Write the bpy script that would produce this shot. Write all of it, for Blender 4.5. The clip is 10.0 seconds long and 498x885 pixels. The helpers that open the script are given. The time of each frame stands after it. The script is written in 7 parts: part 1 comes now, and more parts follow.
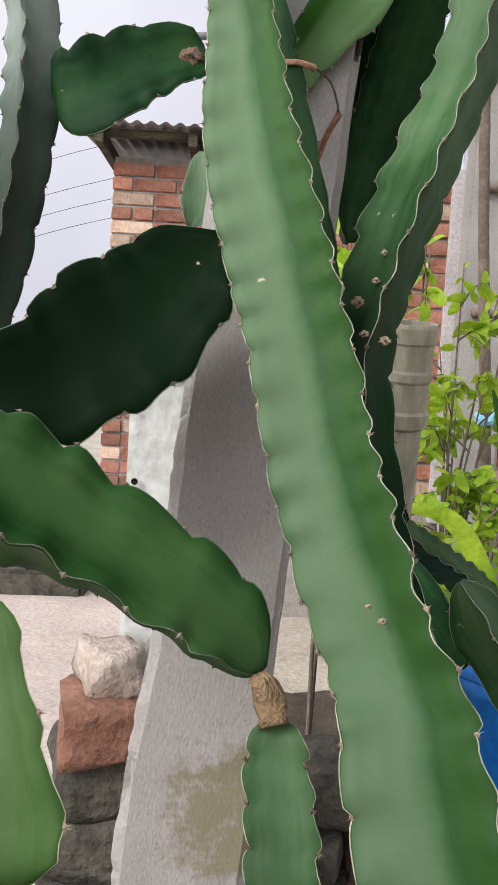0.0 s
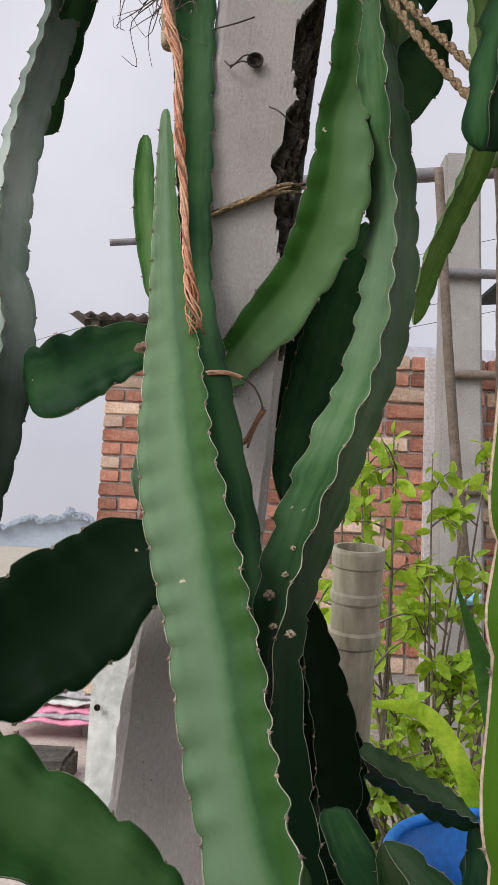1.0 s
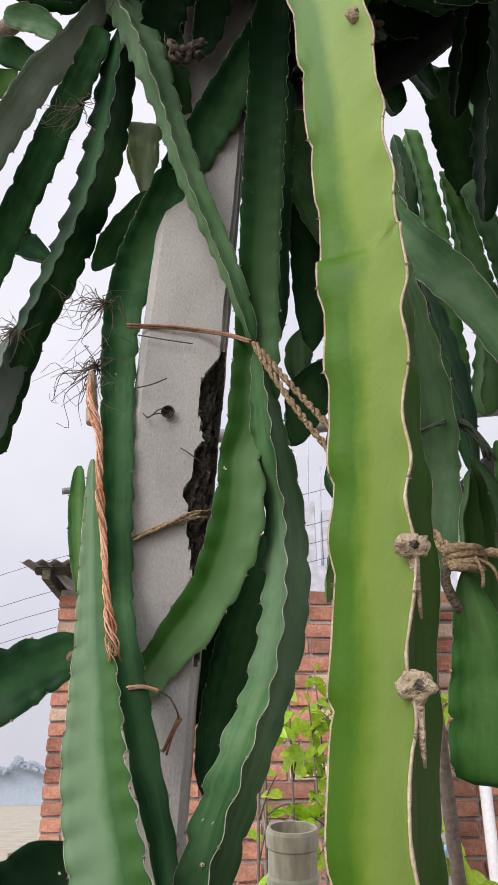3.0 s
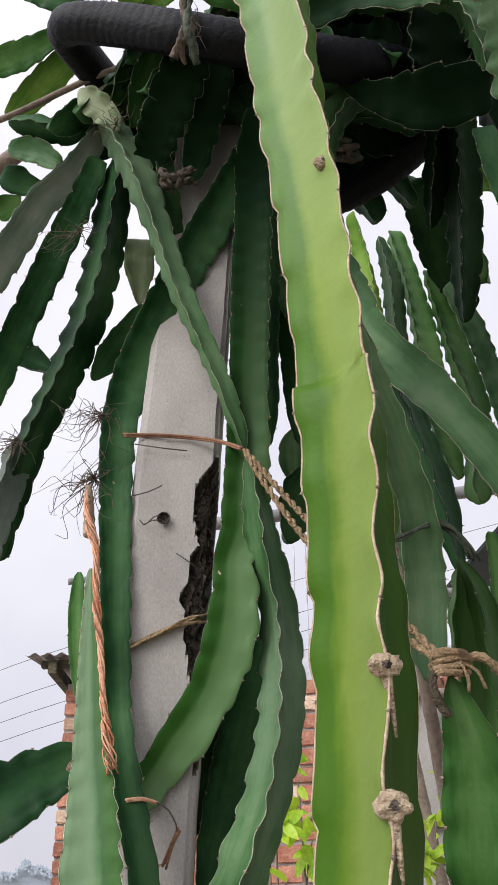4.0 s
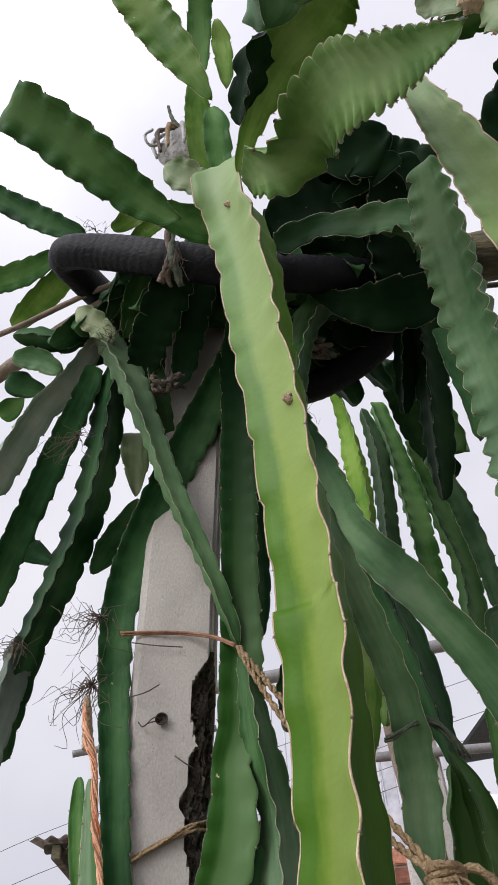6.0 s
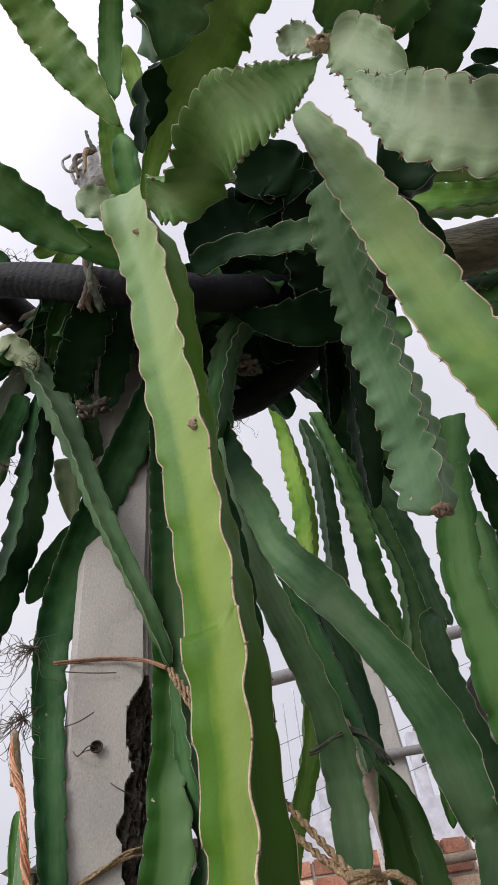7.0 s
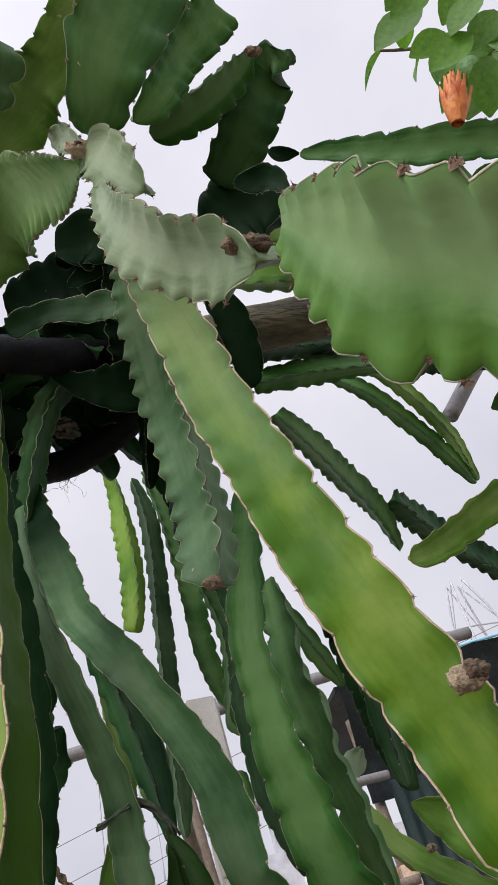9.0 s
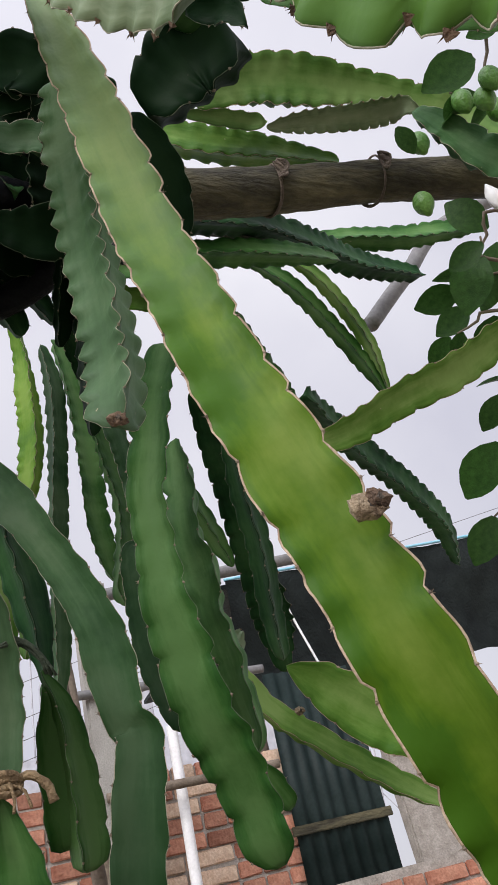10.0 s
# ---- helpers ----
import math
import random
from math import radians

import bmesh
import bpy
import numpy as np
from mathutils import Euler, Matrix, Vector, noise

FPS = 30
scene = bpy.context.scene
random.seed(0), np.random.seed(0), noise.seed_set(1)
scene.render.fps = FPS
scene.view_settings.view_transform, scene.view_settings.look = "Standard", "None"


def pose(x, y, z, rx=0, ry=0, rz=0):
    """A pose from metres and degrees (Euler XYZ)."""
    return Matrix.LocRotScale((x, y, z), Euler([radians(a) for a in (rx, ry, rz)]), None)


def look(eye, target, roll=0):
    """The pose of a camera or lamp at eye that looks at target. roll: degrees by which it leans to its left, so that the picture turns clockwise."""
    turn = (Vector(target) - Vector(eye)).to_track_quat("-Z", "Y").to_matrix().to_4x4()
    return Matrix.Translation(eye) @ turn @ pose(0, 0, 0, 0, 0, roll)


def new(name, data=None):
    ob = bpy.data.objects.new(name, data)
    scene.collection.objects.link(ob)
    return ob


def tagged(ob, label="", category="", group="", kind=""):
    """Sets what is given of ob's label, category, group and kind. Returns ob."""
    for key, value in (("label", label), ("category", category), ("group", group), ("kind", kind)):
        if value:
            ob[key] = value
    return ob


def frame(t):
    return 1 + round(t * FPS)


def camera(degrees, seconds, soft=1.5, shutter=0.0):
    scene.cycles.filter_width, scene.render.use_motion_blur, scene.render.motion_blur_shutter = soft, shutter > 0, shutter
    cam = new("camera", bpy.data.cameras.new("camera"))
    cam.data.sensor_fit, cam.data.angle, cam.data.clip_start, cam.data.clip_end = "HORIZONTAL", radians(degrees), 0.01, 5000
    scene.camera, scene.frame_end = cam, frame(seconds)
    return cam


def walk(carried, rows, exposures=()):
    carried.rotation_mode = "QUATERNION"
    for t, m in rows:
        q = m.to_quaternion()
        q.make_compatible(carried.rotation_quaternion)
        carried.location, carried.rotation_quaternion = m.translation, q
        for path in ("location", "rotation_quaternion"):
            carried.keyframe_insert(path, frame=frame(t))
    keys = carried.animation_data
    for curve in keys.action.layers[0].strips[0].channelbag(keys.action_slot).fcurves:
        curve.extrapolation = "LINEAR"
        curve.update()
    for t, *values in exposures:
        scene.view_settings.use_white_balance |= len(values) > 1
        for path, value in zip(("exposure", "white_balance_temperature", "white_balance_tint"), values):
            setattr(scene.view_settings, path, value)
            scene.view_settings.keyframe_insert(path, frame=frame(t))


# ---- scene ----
cam = camera(35.8, 10.0)
METRES, EYE, TILT, LEAN, TURN = 0.68, 1.1, -4.27, -3.46, 0.0
ROWS = [
    (0.0, 0.0, 0.0, 0.0, 0.0, 0.0, 0.0),
    (0.5, 0.0466, -0.0535, 0.0761, 0.07, 6.14, -0.14),
    (1.0, 0.0792, -0.1235, 0.1258, -0.11, 11.64, 0.68),
    (1.5, 0.1114, -0.1854, 0.154, -2.09, 16.13, 1.5),
    (2.0, 0.1259, -0.243, 0.1737, -3.11, 20.6, 2.46),
    (2.5, 0.1362, -0.2966, 0.1858, -2.87, 24.57, 3.43),
    (4.0, 0.1746, -0.4059, 0.2035, -0.86, 34.04, 5.48),
    (4.5, 0.1854, -0.4443, 0.2106, -0.39, 37.04, 5.88),
    (5.0, 0.1928, -0.4708, 0.2183, 0.21, 39.91, 6.24),
    (6.5, 0.2402, -0.5672, 0.2271, 1.49, 45.74, 9.15),
    (7.0, 0.294, -0.5708, 0.2178, 1.49, 45.55, 11.7),
    (7.5, 0.3267, -0.5524, 0.2122, 0.7, 44.91, 13.9),
    (8.0, 0.3624, -0.5709, 0.2043, -0.29, 45.64, 15.7),
    (8.5, 0.3791, -0.6031, 0.1986, -1.7, 47.72, 17.27),
    (9.0, 0.4005, -0.6257, 0.1857, -6.28, 47.26, 18.88),
    (9.5, 0.4183, -0.588, 0.1638, -12.81, 42.76, 19.91),
    (10.0, 0.3996, -0.536, 0.1494, -16.36, 37.38, 18.23),
]
walk(cam, [(t, pose(0, 0, EYE, TILT, LEAN, TURN) @ pose(METRES * x, METRES * y, METRES * z, 90 + pitch, roll, yaw)) for t, x, y, z, yaw, pitch, roll in ROWS],
     exposures=[(0.0, 0.12), (0.5, -0.06), (1.5, -0.21), (2.7, 0.0), (4.0, 0.13), (4.5, 0.17), (5.2, 0.18), (6.5, -0.15), (7.0, -0.10), (7.5, -0.02), (8.0, 0.05), (8.5, 0.01), (9.0, -0.09), (10.0, -0.08)])

# ---- world and light: a bright overcast sky, a weak wide sun behind the cloud
world = bpy.data.worlds.new("overcast_sky")
scene.world = world
world.use_nodes = True
wn, wl = world.node_tree.nodes, world.node_tree.links
bg = wn["Background"]
sky = wn.new("ShaderNodeTexSky")
sky.sky_type, sky.sun_disc = "NISHITA", False
sky.sun_elevation, sky.sun_rotation = radians(37), radians(227)
dim = wn.new("ShaderNodeVectorMath")
dim.operation = "SCALE"
dim.inputs["Scale"].default_value = 0.012
wl.new(sky.outputs["Color"], dim.inputs[0])
cloud = wn.new("ShaderNodeTexNoise")
cloud.inputs["Scale"].default_value, cloud.inputs["Detail"].default_value = 2.2, 5
ramp = wn.new("ShaderNodeValToRGB")
ramp.color_ramp.elements[0].position, ramp.color_ramp.elements[0].color = 0.3, (0.66, 0.65, 0.75, 1)
ramp.color_ramp.elements[1].position, ramp.color_ramp.elements[1].color = 0.72, (0.90, 0.885, 0.945, 1)
co = wn.new("ShaderNodeTexCoord")
wl.new(co.outputs["Generated"], cloud.inputs["Vector"])
wl.new(cloud.outputs["Fac"], ramp.inputs["Fac"])
add = wn.new("ShaderNodeVectorMath")
wl.new(dim.outputs[0], add.inputs[0])
wl.new(ramp.outputs["Color"], add.inputs[1])
wl.new(add.outputs[0], bg.inputs["Color"])
glow = wn.new("ShaderNodeVectorMath")
glow.operation = "DOT_PRODUCT"
glow.inputs[1].default_value = (-0.58, -0.54, 0.61)
wl.new(co.outputs["Generated"], glow.inputs[0])
soft_glow = wn.new("ShaderNodeMapRange")
soft_glow.interpolation_type = "SMOOTHSTEP"
soft_glow.inputs["From Min"].default_value, soft_glow.inputs["From Max"].default_value = 0.2, 1.0
soft_glow.inputs["To Min"].default_value, soft_glow.inputs["To Max"].default_value = 1.0, 2.6
wl.new(glow.outputs["Value"], soft_glow.inputs["Value"])
# an overcast sky is brighter overhead than at the horizon
rise = wn.new("ShaderNodeSeparateXYZ")
wl.new(co.outputs["Generated"], rise.inputs[0])
overhead = wn.new("ShaderNodeMapRange")
overhead.inputs["To Min"].default_value, overhead.inputs["To Max"].default_value = 0.84, 1.12
wl.new(rise.outputs["Z"], overhead.inputs["Value"])
dome = wn.new("ShaderNodeMath")
dome.operation = "MULTIPLY"
wl.new(soft_glow.outputs["Result"], dome.inputs[0])
wl.new(overhead.outputs["Result"], dome.inputs[1])
wl.new(dome.outputs[0], bg.inputs["Strength"])
sun = new("sun", bpy.data.lights.new("sun", "SUN"))
sun.data.energy, sun.data.angle, sun.data.color = 2.1, radians(24), (1.0, 0.97, 0.92)
sun.matrix_world = look((-4.3, -3.6, 6.2), (0.2, 0.6, 1.8))


# ---- materials
def node_material(name, roughness=0.6, metal=0.0, spec=0.5):
    m = bpy.data.materials.new(name)
    m.use_nodes = True
    n, l = m.node_tree.nodes, m.node_tree.links
    b = n["Principled BSDF"]
    b.inputs["Roughness"].default_value, b.inputs["Metallic"].default_value = roughness, metal
    b.inputs["Specular IOR Level"].default_value = spec
    return m, n, l, b


def surface(name, base, second, scale=8.0, fine=90.0, roughness=0.7, bump=0.25, metal=0.0, third=None, spec=0.4, vary=0.0, stretch=(1, 1, 1), grain=0.45):
    """Two-scale mottled surface: broad stains, fine grain, and relief from both."""
    m, n, l, b = node_material(name, roughness, metal, spec)
    c = n.new("ShaderNodeTexCoord")
    mp = n.new("ShaderNodeMapping")
    mp.inputs["Scale"].default_value = stretch
    l.new(c.outputs["Object"], mp.inputs["Vector"])
    a = n.new("ShaderNodeTexNoise")
    a.inputs["Scale"].default_value, a.inputs["Detail"].default_value, a.inputs["Roughness"].default_value = scale, 6, 0.65
    f = n.new("ShaderNodeTexNoise")
    f.inputs["Scale"].default_value, f.inputs["Detail"].default_value = fine, 4
    for t in (a, f):
        l.new(mp.outputs["Vector"], t.inputs["Vector"])
    r = n.new("ShaderNodeValToRGB")
    r.color_ramp.elements[0].position, r.color_ramp.elements[0].color = 0.32, (*base, 1)
    r.color_ramp.elements[1].position, r.color_ramp.elements[1].color = 0.68, (*second, 1)
    if third:
        e = r.color_ramp.elements.new(0.86)
        e.color = (*third, 1)
    l.new(a.outputs["Fac"], r.inputs["Fac"])
    mix = n.new("ShaderNodeMix")
    mix.data_type, mix.blend_type = "RGBA", "OVERLAY"
    mix.inputs["Factor"].default_value = grain
    l.new(r.outputs["Color"], mix.inputs["A"])
    l.new(f.outputs["Fac"], mix.inputs["B"])
    last = mix.outputs["Result"]
    if vary:
        info = n.new("ShaderNodeObjectInfo")
        hs = n.new("ShaderNodeHueSaturation")
        mr = n.new("ShaderNodeMapRange")
        mr.inputs["To Min"].default_value, mr.inputs["To Max"].default_value = 1 - vary, 1 + vary
        l.new(info.outputs["Random"], mr.inputs["Value"])
        l.new(mr.outputs["Result"], hs.inputs["Value"])
        l.new(last, hs.inputs["Color"])
        last = hs.outputs["Color"]
    l.new(last, b.inputs["Base Color"])
    s = n.new("ShaderNodeMath")
    l.new(a.outputs["Fac"], s.inputs[0])
    l.new(f.outputs["Fac"], s.inputs[1])
    bp = n.new("ShaderNodeBump")
    bp.inputs["Strength"].default_value, bp.inputs["Distance"].default_value = bump, 0.01
    l.new(s.outputs[0], bp.inputs["Height"])
    l.new(bp.outputs["Normal"], b.inputs["Normal"])
    return m


def stem_skin(name, deep, mid, pale, roughness=0.42, spec=0.45, vein=0.16, wax=(0.20, 0.285, 0.18)):
    """Cactus skin: mottled green, paler towards the middle of a face, faint cross ridges, corky specks."""
    m, n, l, b = node_material(name, roughness, 0, spec)
    uv = n.new("ShaderNodeUVMap")
    uv.uv_map = "along"
    sep = n.new("ShaderNodeSeparateXYZ")
    l.new(uv.outputs["UV"], sep.inputs[0])
    c = n.new("ShaderNodeTexCoord")
    big = n.new("ShaderNodeTexNoise")
    big.inputs["Scale"].default_value, big.inputs["Detail"].default_value = 9, 5
    l.new(c.outputs["Object"], big.inputs["Vector"])
    ramp_ = n.new("ShaderNodeValToRGB")
    ramp_.color_ramp.elements[0].position, ramp_.color_ramp.elements[0].color = 0.36, (*deep, 1)
    ramp_.color_ramp.elements[1].position, ramp_.color_ramp.elements[1].color = 0.72, (*pale, 1)
    e = ramp_.color_ramp.elements.new(0.5)
    e.color = (*mid, 1)
    # u is 0 at a rib's edge and 1 at the bottom of the groove
    s = n.new("ShaderNodeMath")
    s.operation = "MULTIPLY_ADD"
    s.inputs[1].default_value = vein
    l.new(sep.outputs["X"], s.inputs[0])
    s2 = n.new("ShaderNodeMath")
    s2.operation = "ADD"
    s2.inputs[1].default_value = -vein * 0.5
    l.new(big.outputs["Fac"], s2.inputs[0])
    l.new(s2.outputs[0], s.inputs[2])
    info = n.new("ShaderNodeObjectInfo")
    vr = n.new("ShaderNodeMapRange")
    vr.inputs["To Min"].default_value, vr.inputs["To Max"].default_value = -0.07, 0.07
    l.new(info.outputs["Random"], vr.inputs["Value"])
    s3 = n.new("ShaderNodeMath")
    blot = n.new("ShaderNodeTexNoise")
    blot.inputs["Scale"].default_value, blot.inputs["Detail"].default_value, blot.inputs["Roughness"].default_value = 1.0, 5, 0.6
    # streaks that run along the stem
    own_seed = n.new("ShaderNodeMath")
    own_seed.operation = "MULTIPLY"
    own_seed.inputs[1].default_value = 60
    l.new(info.outputs["Random"], own_seed.inputs[0])
    lane = n.new("ShaderNodeCombineXYZ")
    wide = n.new("ShaderNodeMath")
    wide.operation = "MULTIPLY"
    wide.inputs[1].default_value = 2.2
    l.new(sep.outputs["X"], wide.inputs[0])
    long = n.new("ShaderNodeMath")
    long.operation = "MULTIPLY"
    long.inputs[1].default_value = 7.5
    l.new(sep.outputs["Y"], long.inputs[0])
    l.new(wide.outputs[0], lane.inputs["X"])
    l.new(long.outputs[0], lane.inputs["Y"])
    l.new(own_seed.outputs[0], lane.inputs["Z"])
    l.new(lane.outputs[0], blot.inputs["Vector"])
    s4 = n.new("ShaderNodeMath")
    s4.operation = "MULTIPLY_ADD"
    s4.inputs[1].default_value = 0.46
    l.new(blot.outputs["Fac"], s4.inputs[0])
    s5 = n.new("ShaderNodeMath")
    s5.operation = "ADD"
    s5.inputs[1].default_value = -0.23
    l.new(s.outputs[0], s5.inputs[0])
    l.new(s5.outputs[0], s4.inputs[2])
    l.new(s4.outputs[0], s3.inputs[0])
    l.new(vr.outputs["Result"], s3.inputs[1])
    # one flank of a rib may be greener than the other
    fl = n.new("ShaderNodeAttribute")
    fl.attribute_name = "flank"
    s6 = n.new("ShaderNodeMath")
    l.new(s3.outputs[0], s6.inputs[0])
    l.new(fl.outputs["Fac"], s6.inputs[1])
    # small cross blotches, as old skin has them
    bar = n.new("ShaderNodeTexNoise")
    bar.inputs["Scale"].default_value, bar.inputs["Detail"].default_value, bar.inputs["Roughness"].default_value = 1.0, 4, 0.65
    bm_ = n.new("ShaderNodeMapping")
    bm_.inputs["Scale"].default_value = (3.5, 62, 1)
    l.new(uv.outputs["UV"], bm_.inputs["Vector"])
    l.new(bm_.outputs["Vector"], bar.inputs["Vector"])
    s7 = n.new("ShaderNodeMath")
    s7.operation = "MULTIPLY_ADD"
    s7.inputs[1].default_value = 0.20
    l.new(bar.outputs["Fac"], s7.inputs[0])
    s8 = n.new("ShaderNodeMath")
    s8.inputs[1].default_value = -0.10
    l.new(s6.outputs[0], s8.inputs[0])
    l.new(s8.outputs[0], s7.inputs[2])
    l.new(s7.outputs[0], ramp_.inputs["Fac"])
    speck = n.new("ShaderNodeTexVoronoi")
    speck.inputs["Scale"].default_value = 38
    ragged = n.new("ShaderNodeTexNoise")
    ragged.inputs["Scale"].default_value, ragged.inputs["Detail"].default_value = 230, 3
    l.new(c.outputs["Object"], ragged.inputs["Vector"])
    push = n.new("ShaderNodeVectorMath")
    push.operation = "MULTIPLY_ADD"
    push.inputs[1].default_value = (0.009, 0.009, 0.009)
    l.new(ragged.outputs["Color"], push.inputs[0])
    l.new(c.outputs["Object"], push.inputs[2])
    l.new(push.outputs[0], speck.inputs["Vector"])
    lim = n.new("ShaderNodeMapRange")
    lim.inputs["From Min"].default_value, lim.inputs["From Max"].default_value = 0.075, 0.04
    l.new(speck.outputs["Distance"], lim.inputs["Value"])
    patch = n.new("ShaderNodeTexNoise")
    patch.inputs["Scale"].default_value = 14
    l.new(c.outputs["Object"], patch.inputs["Vector"])
    gate = n.new("ShaderNodeMapRange")
    gate.inputs["From Min"].default_value, gate.inputs["From Max"].default_value = 0.60, 0.66
    l.new(patch.outputs["Fac"], gate.inputs["Value"])
    both = n.new("ShaderNodeMath")
    both.operation = "MULTIPLY"
    l.new(lim.outputs["Result"], both.inputs[0])
    l.new(gate.outputs["Result"], both.inputs[1])
    mix = n.new("ShaderNodeMix")
    mix.data_type = "RGBA"
    l.new(both.outputs[0], mix.inputs["Factor"])
    # shade deep in the plant is put into the colour here, with older growth
    age_shade_in = n.new("ShaderNodeAttribute")
    age_shade_in.attribute_name = "age_shade"
    darkened = n.new("ShaderNodeMix")
    darkened.data_type = "RGBA"
    l.new(age_shade_in.outputs["Fac"], darkened.inputs["Factor"])
    # values below zero mix in a pale waxy tint
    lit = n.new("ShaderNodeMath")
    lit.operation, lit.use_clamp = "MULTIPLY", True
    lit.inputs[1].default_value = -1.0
    l.new(age_shade_in.outputs["Fac"], lit.inputs[0])
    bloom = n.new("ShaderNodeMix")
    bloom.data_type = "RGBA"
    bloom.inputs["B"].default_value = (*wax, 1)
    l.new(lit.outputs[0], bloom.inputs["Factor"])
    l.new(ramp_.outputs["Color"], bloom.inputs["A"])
    l.new(bloom.outputs["Result"], darkened.inputs["A"])
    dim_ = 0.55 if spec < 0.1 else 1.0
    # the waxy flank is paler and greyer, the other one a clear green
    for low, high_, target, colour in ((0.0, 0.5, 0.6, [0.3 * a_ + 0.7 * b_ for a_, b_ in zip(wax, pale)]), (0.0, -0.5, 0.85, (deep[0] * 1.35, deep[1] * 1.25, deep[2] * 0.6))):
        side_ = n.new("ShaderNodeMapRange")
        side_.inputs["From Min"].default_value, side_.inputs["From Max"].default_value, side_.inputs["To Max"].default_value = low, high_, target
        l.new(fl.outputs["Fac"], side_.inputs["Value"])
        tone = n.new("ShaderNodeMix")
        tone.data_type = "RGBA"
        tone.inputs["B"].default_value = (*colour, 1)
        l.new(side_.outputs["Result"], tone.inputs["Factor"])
        l.new(darkened.inputs["A"].links[0].from_socket, tone.inputs["A"])
        l.new(tone.outputs["Result"], darkened.inputs["A"])
    darkened.inputs["B"].default_value = (0.0046 * dim_, 0.0180 * dim_, 0.0056 * dim_, 1)
    l.new(darkened.outputs["Result"], mix.inputs["A"])
    mix.inputs["B"].default_value = (0.42, 0.36, 0.26, 1)
    l.new(mix.outputs["Result"], b.inputs["Base Color"])
    # the darkened skin is less glossy
    dull = n.new("ShaderNodeMapRange")
    dull.inputs["To Min"].default_value, dull.inputs["To Max"].default_value = spec, min(spec, 0.03)
    l.new(age_shade_in.outputs["Fac"], dull.inputs["Value"])
    l.new(dull.outputs["Result"], b.inputs["Specular IOR Level"])
    # cross ridges running from groove to edge
    wv = n.new("ShaderNodeTexNoise")
    mp = n.new("ShaderNodeMapping")
    mp.inputs["Scale"].default_value = (1.6, 48, 1)
    l.new(uv.outputs["UV"], mp.inputs["Vector"])
    l.new(mp.outputs["Vector"], wv.inputs["Vector"])
    wv.inputs["Scale"].default_value, wv.inputs["Detail"].default_value = 1.0, 2
    fine = n.new("ShaderNodeTexNoise")
    fine.inputs["Scale"].default_value, fine.inputs["Detail"].default_value = 260, 3
    l.new(c.outputs["Object"], fine.inputs["Vector"])
    h = n.new("ShaderNodeMath")
    h.operation = "MULTIPLY_ADD"
    h.inputs[1].default_value = 0.12
    l.new(fine.outputs["Fac"], h.inputs[0])
    l.new(wv.outputs["Fac"], h.inputs[2])
    bp = n.new("ShaderNodeBump")
    bp.inputs["Strength"].default_value, bp.inputs["Distance"].default_value = 0.26, 0.004
    l.new(h.outputs[0], bp.inputs["Height"])
    l.new(bp.outputs["Normal"], b.inputs["Normal"])
    rr = n.new("ShaderNodeMapRange")
    rr.inputs["To Min"].default_value, rr.inputs["To Max"].default_value = roughness - 0.08, roughness + 0.14
    l.new(big.outputs["Fac"], rr.inputs["Value"])
    l.new(rr.outputs["Result"], b.inputs["Roughness"])
    return m


WAXY = stem_skin("waxy_green_skin", (0.026, 0.076, 0.022), (0.050, 0.118, 0.041), (0.104, 0.176, 0.082), 0.47, 0.12, 0.09, (0.185, 0.240, 0.175))
PALE = stem_skin("pale_waxy_skin", (0.100, 0.148, 0.066), (0.158, 0.208, 0.112), (0.245, 0.290, 0.180), 0.5, 0.16)
FRESH = stem_skin("fresh_green_skin", (0.060, 0.140, 0.026), (0.100, 0.195, 0.050), (0.172, 0.272, 0.100), 0.46, 0.15, 0.26, (0.175, 0.24, 0.135))
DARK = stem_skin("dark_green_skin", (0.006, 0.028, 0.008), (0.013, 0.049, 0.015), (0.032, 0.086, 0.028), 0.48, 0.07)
GREEN = stem_skin("green_skin", (0.021, 0.080, 0.013), (0.043, 0.121, 0.024), (0.092, 0.188, 0.056), 0.48, 0.12, 0.28)
YELLOW = stem_skin("yellow_green_skin", (0.040, 0.105, 0.003), (0.080, 0.152, 0.006), (0.148, 0.215, 0.028), 0.46, 0.14, 0.14, (0.205, 0.285, 0.165))
YOUNG = stem_skin("young_green_skin", (0.056, 0.140, 0.016), (0.102, 0.205, 0.032), (0.192, 0.298, 0.080), 0.48, 0.12)
BLOOM_SKYLIT = stem_skin("grey_waxy_skylit_skin", (0.16, 0.215, 0.165), (0.235, 0.29, 0.24), (0.33, 0.37, 0.325), 0.5, 0.16)
# a lighter copy of YOUNG, painted as if lit from behind
BACKLIT = stem_skin("backlit_young_skin", (0.090, 0.220, 0.012), (0.150, 0.300, 0.022), (0.240, 0.390, 0.060), 0.48, 0.12)
RIM = surface("corky_rim", (0.26, 0.18, 0.12), (0.48, 0.38, 0.28), 60, 300, 0.75, 0.3)
RIM_GREY = surface("greyish_rim", (0.09, 0.11, 0.06), (0.46, 0.42, 0.32), 35, 300, 0.75, 0.3)
RIM_DARK = surface("dull_rim", (0.035, 0.06, 0.03), (0.15, 0.17, 0.11), 50, 300, 0.75, 0.3)
RIMS = {"waxy_green_skin": RIM_GREY, "pale_waxy_skin": RIM_GREY, "grey_waxy_skylit_skin": RIM_DARK, "fresh_green_skin": RIM_GREY, "dark_green_skin": RIM_DARK, "green_skin": RIM_DARK, "yellow_green_skin": RIM, "young_green_skin": RIM, "backlit_young_skin": RIM}
RIM_WIDTH = {"yellow_green_skin": 2.3, "waxy_green_skin": 1.05, "fresh_green_skin": 0.9}
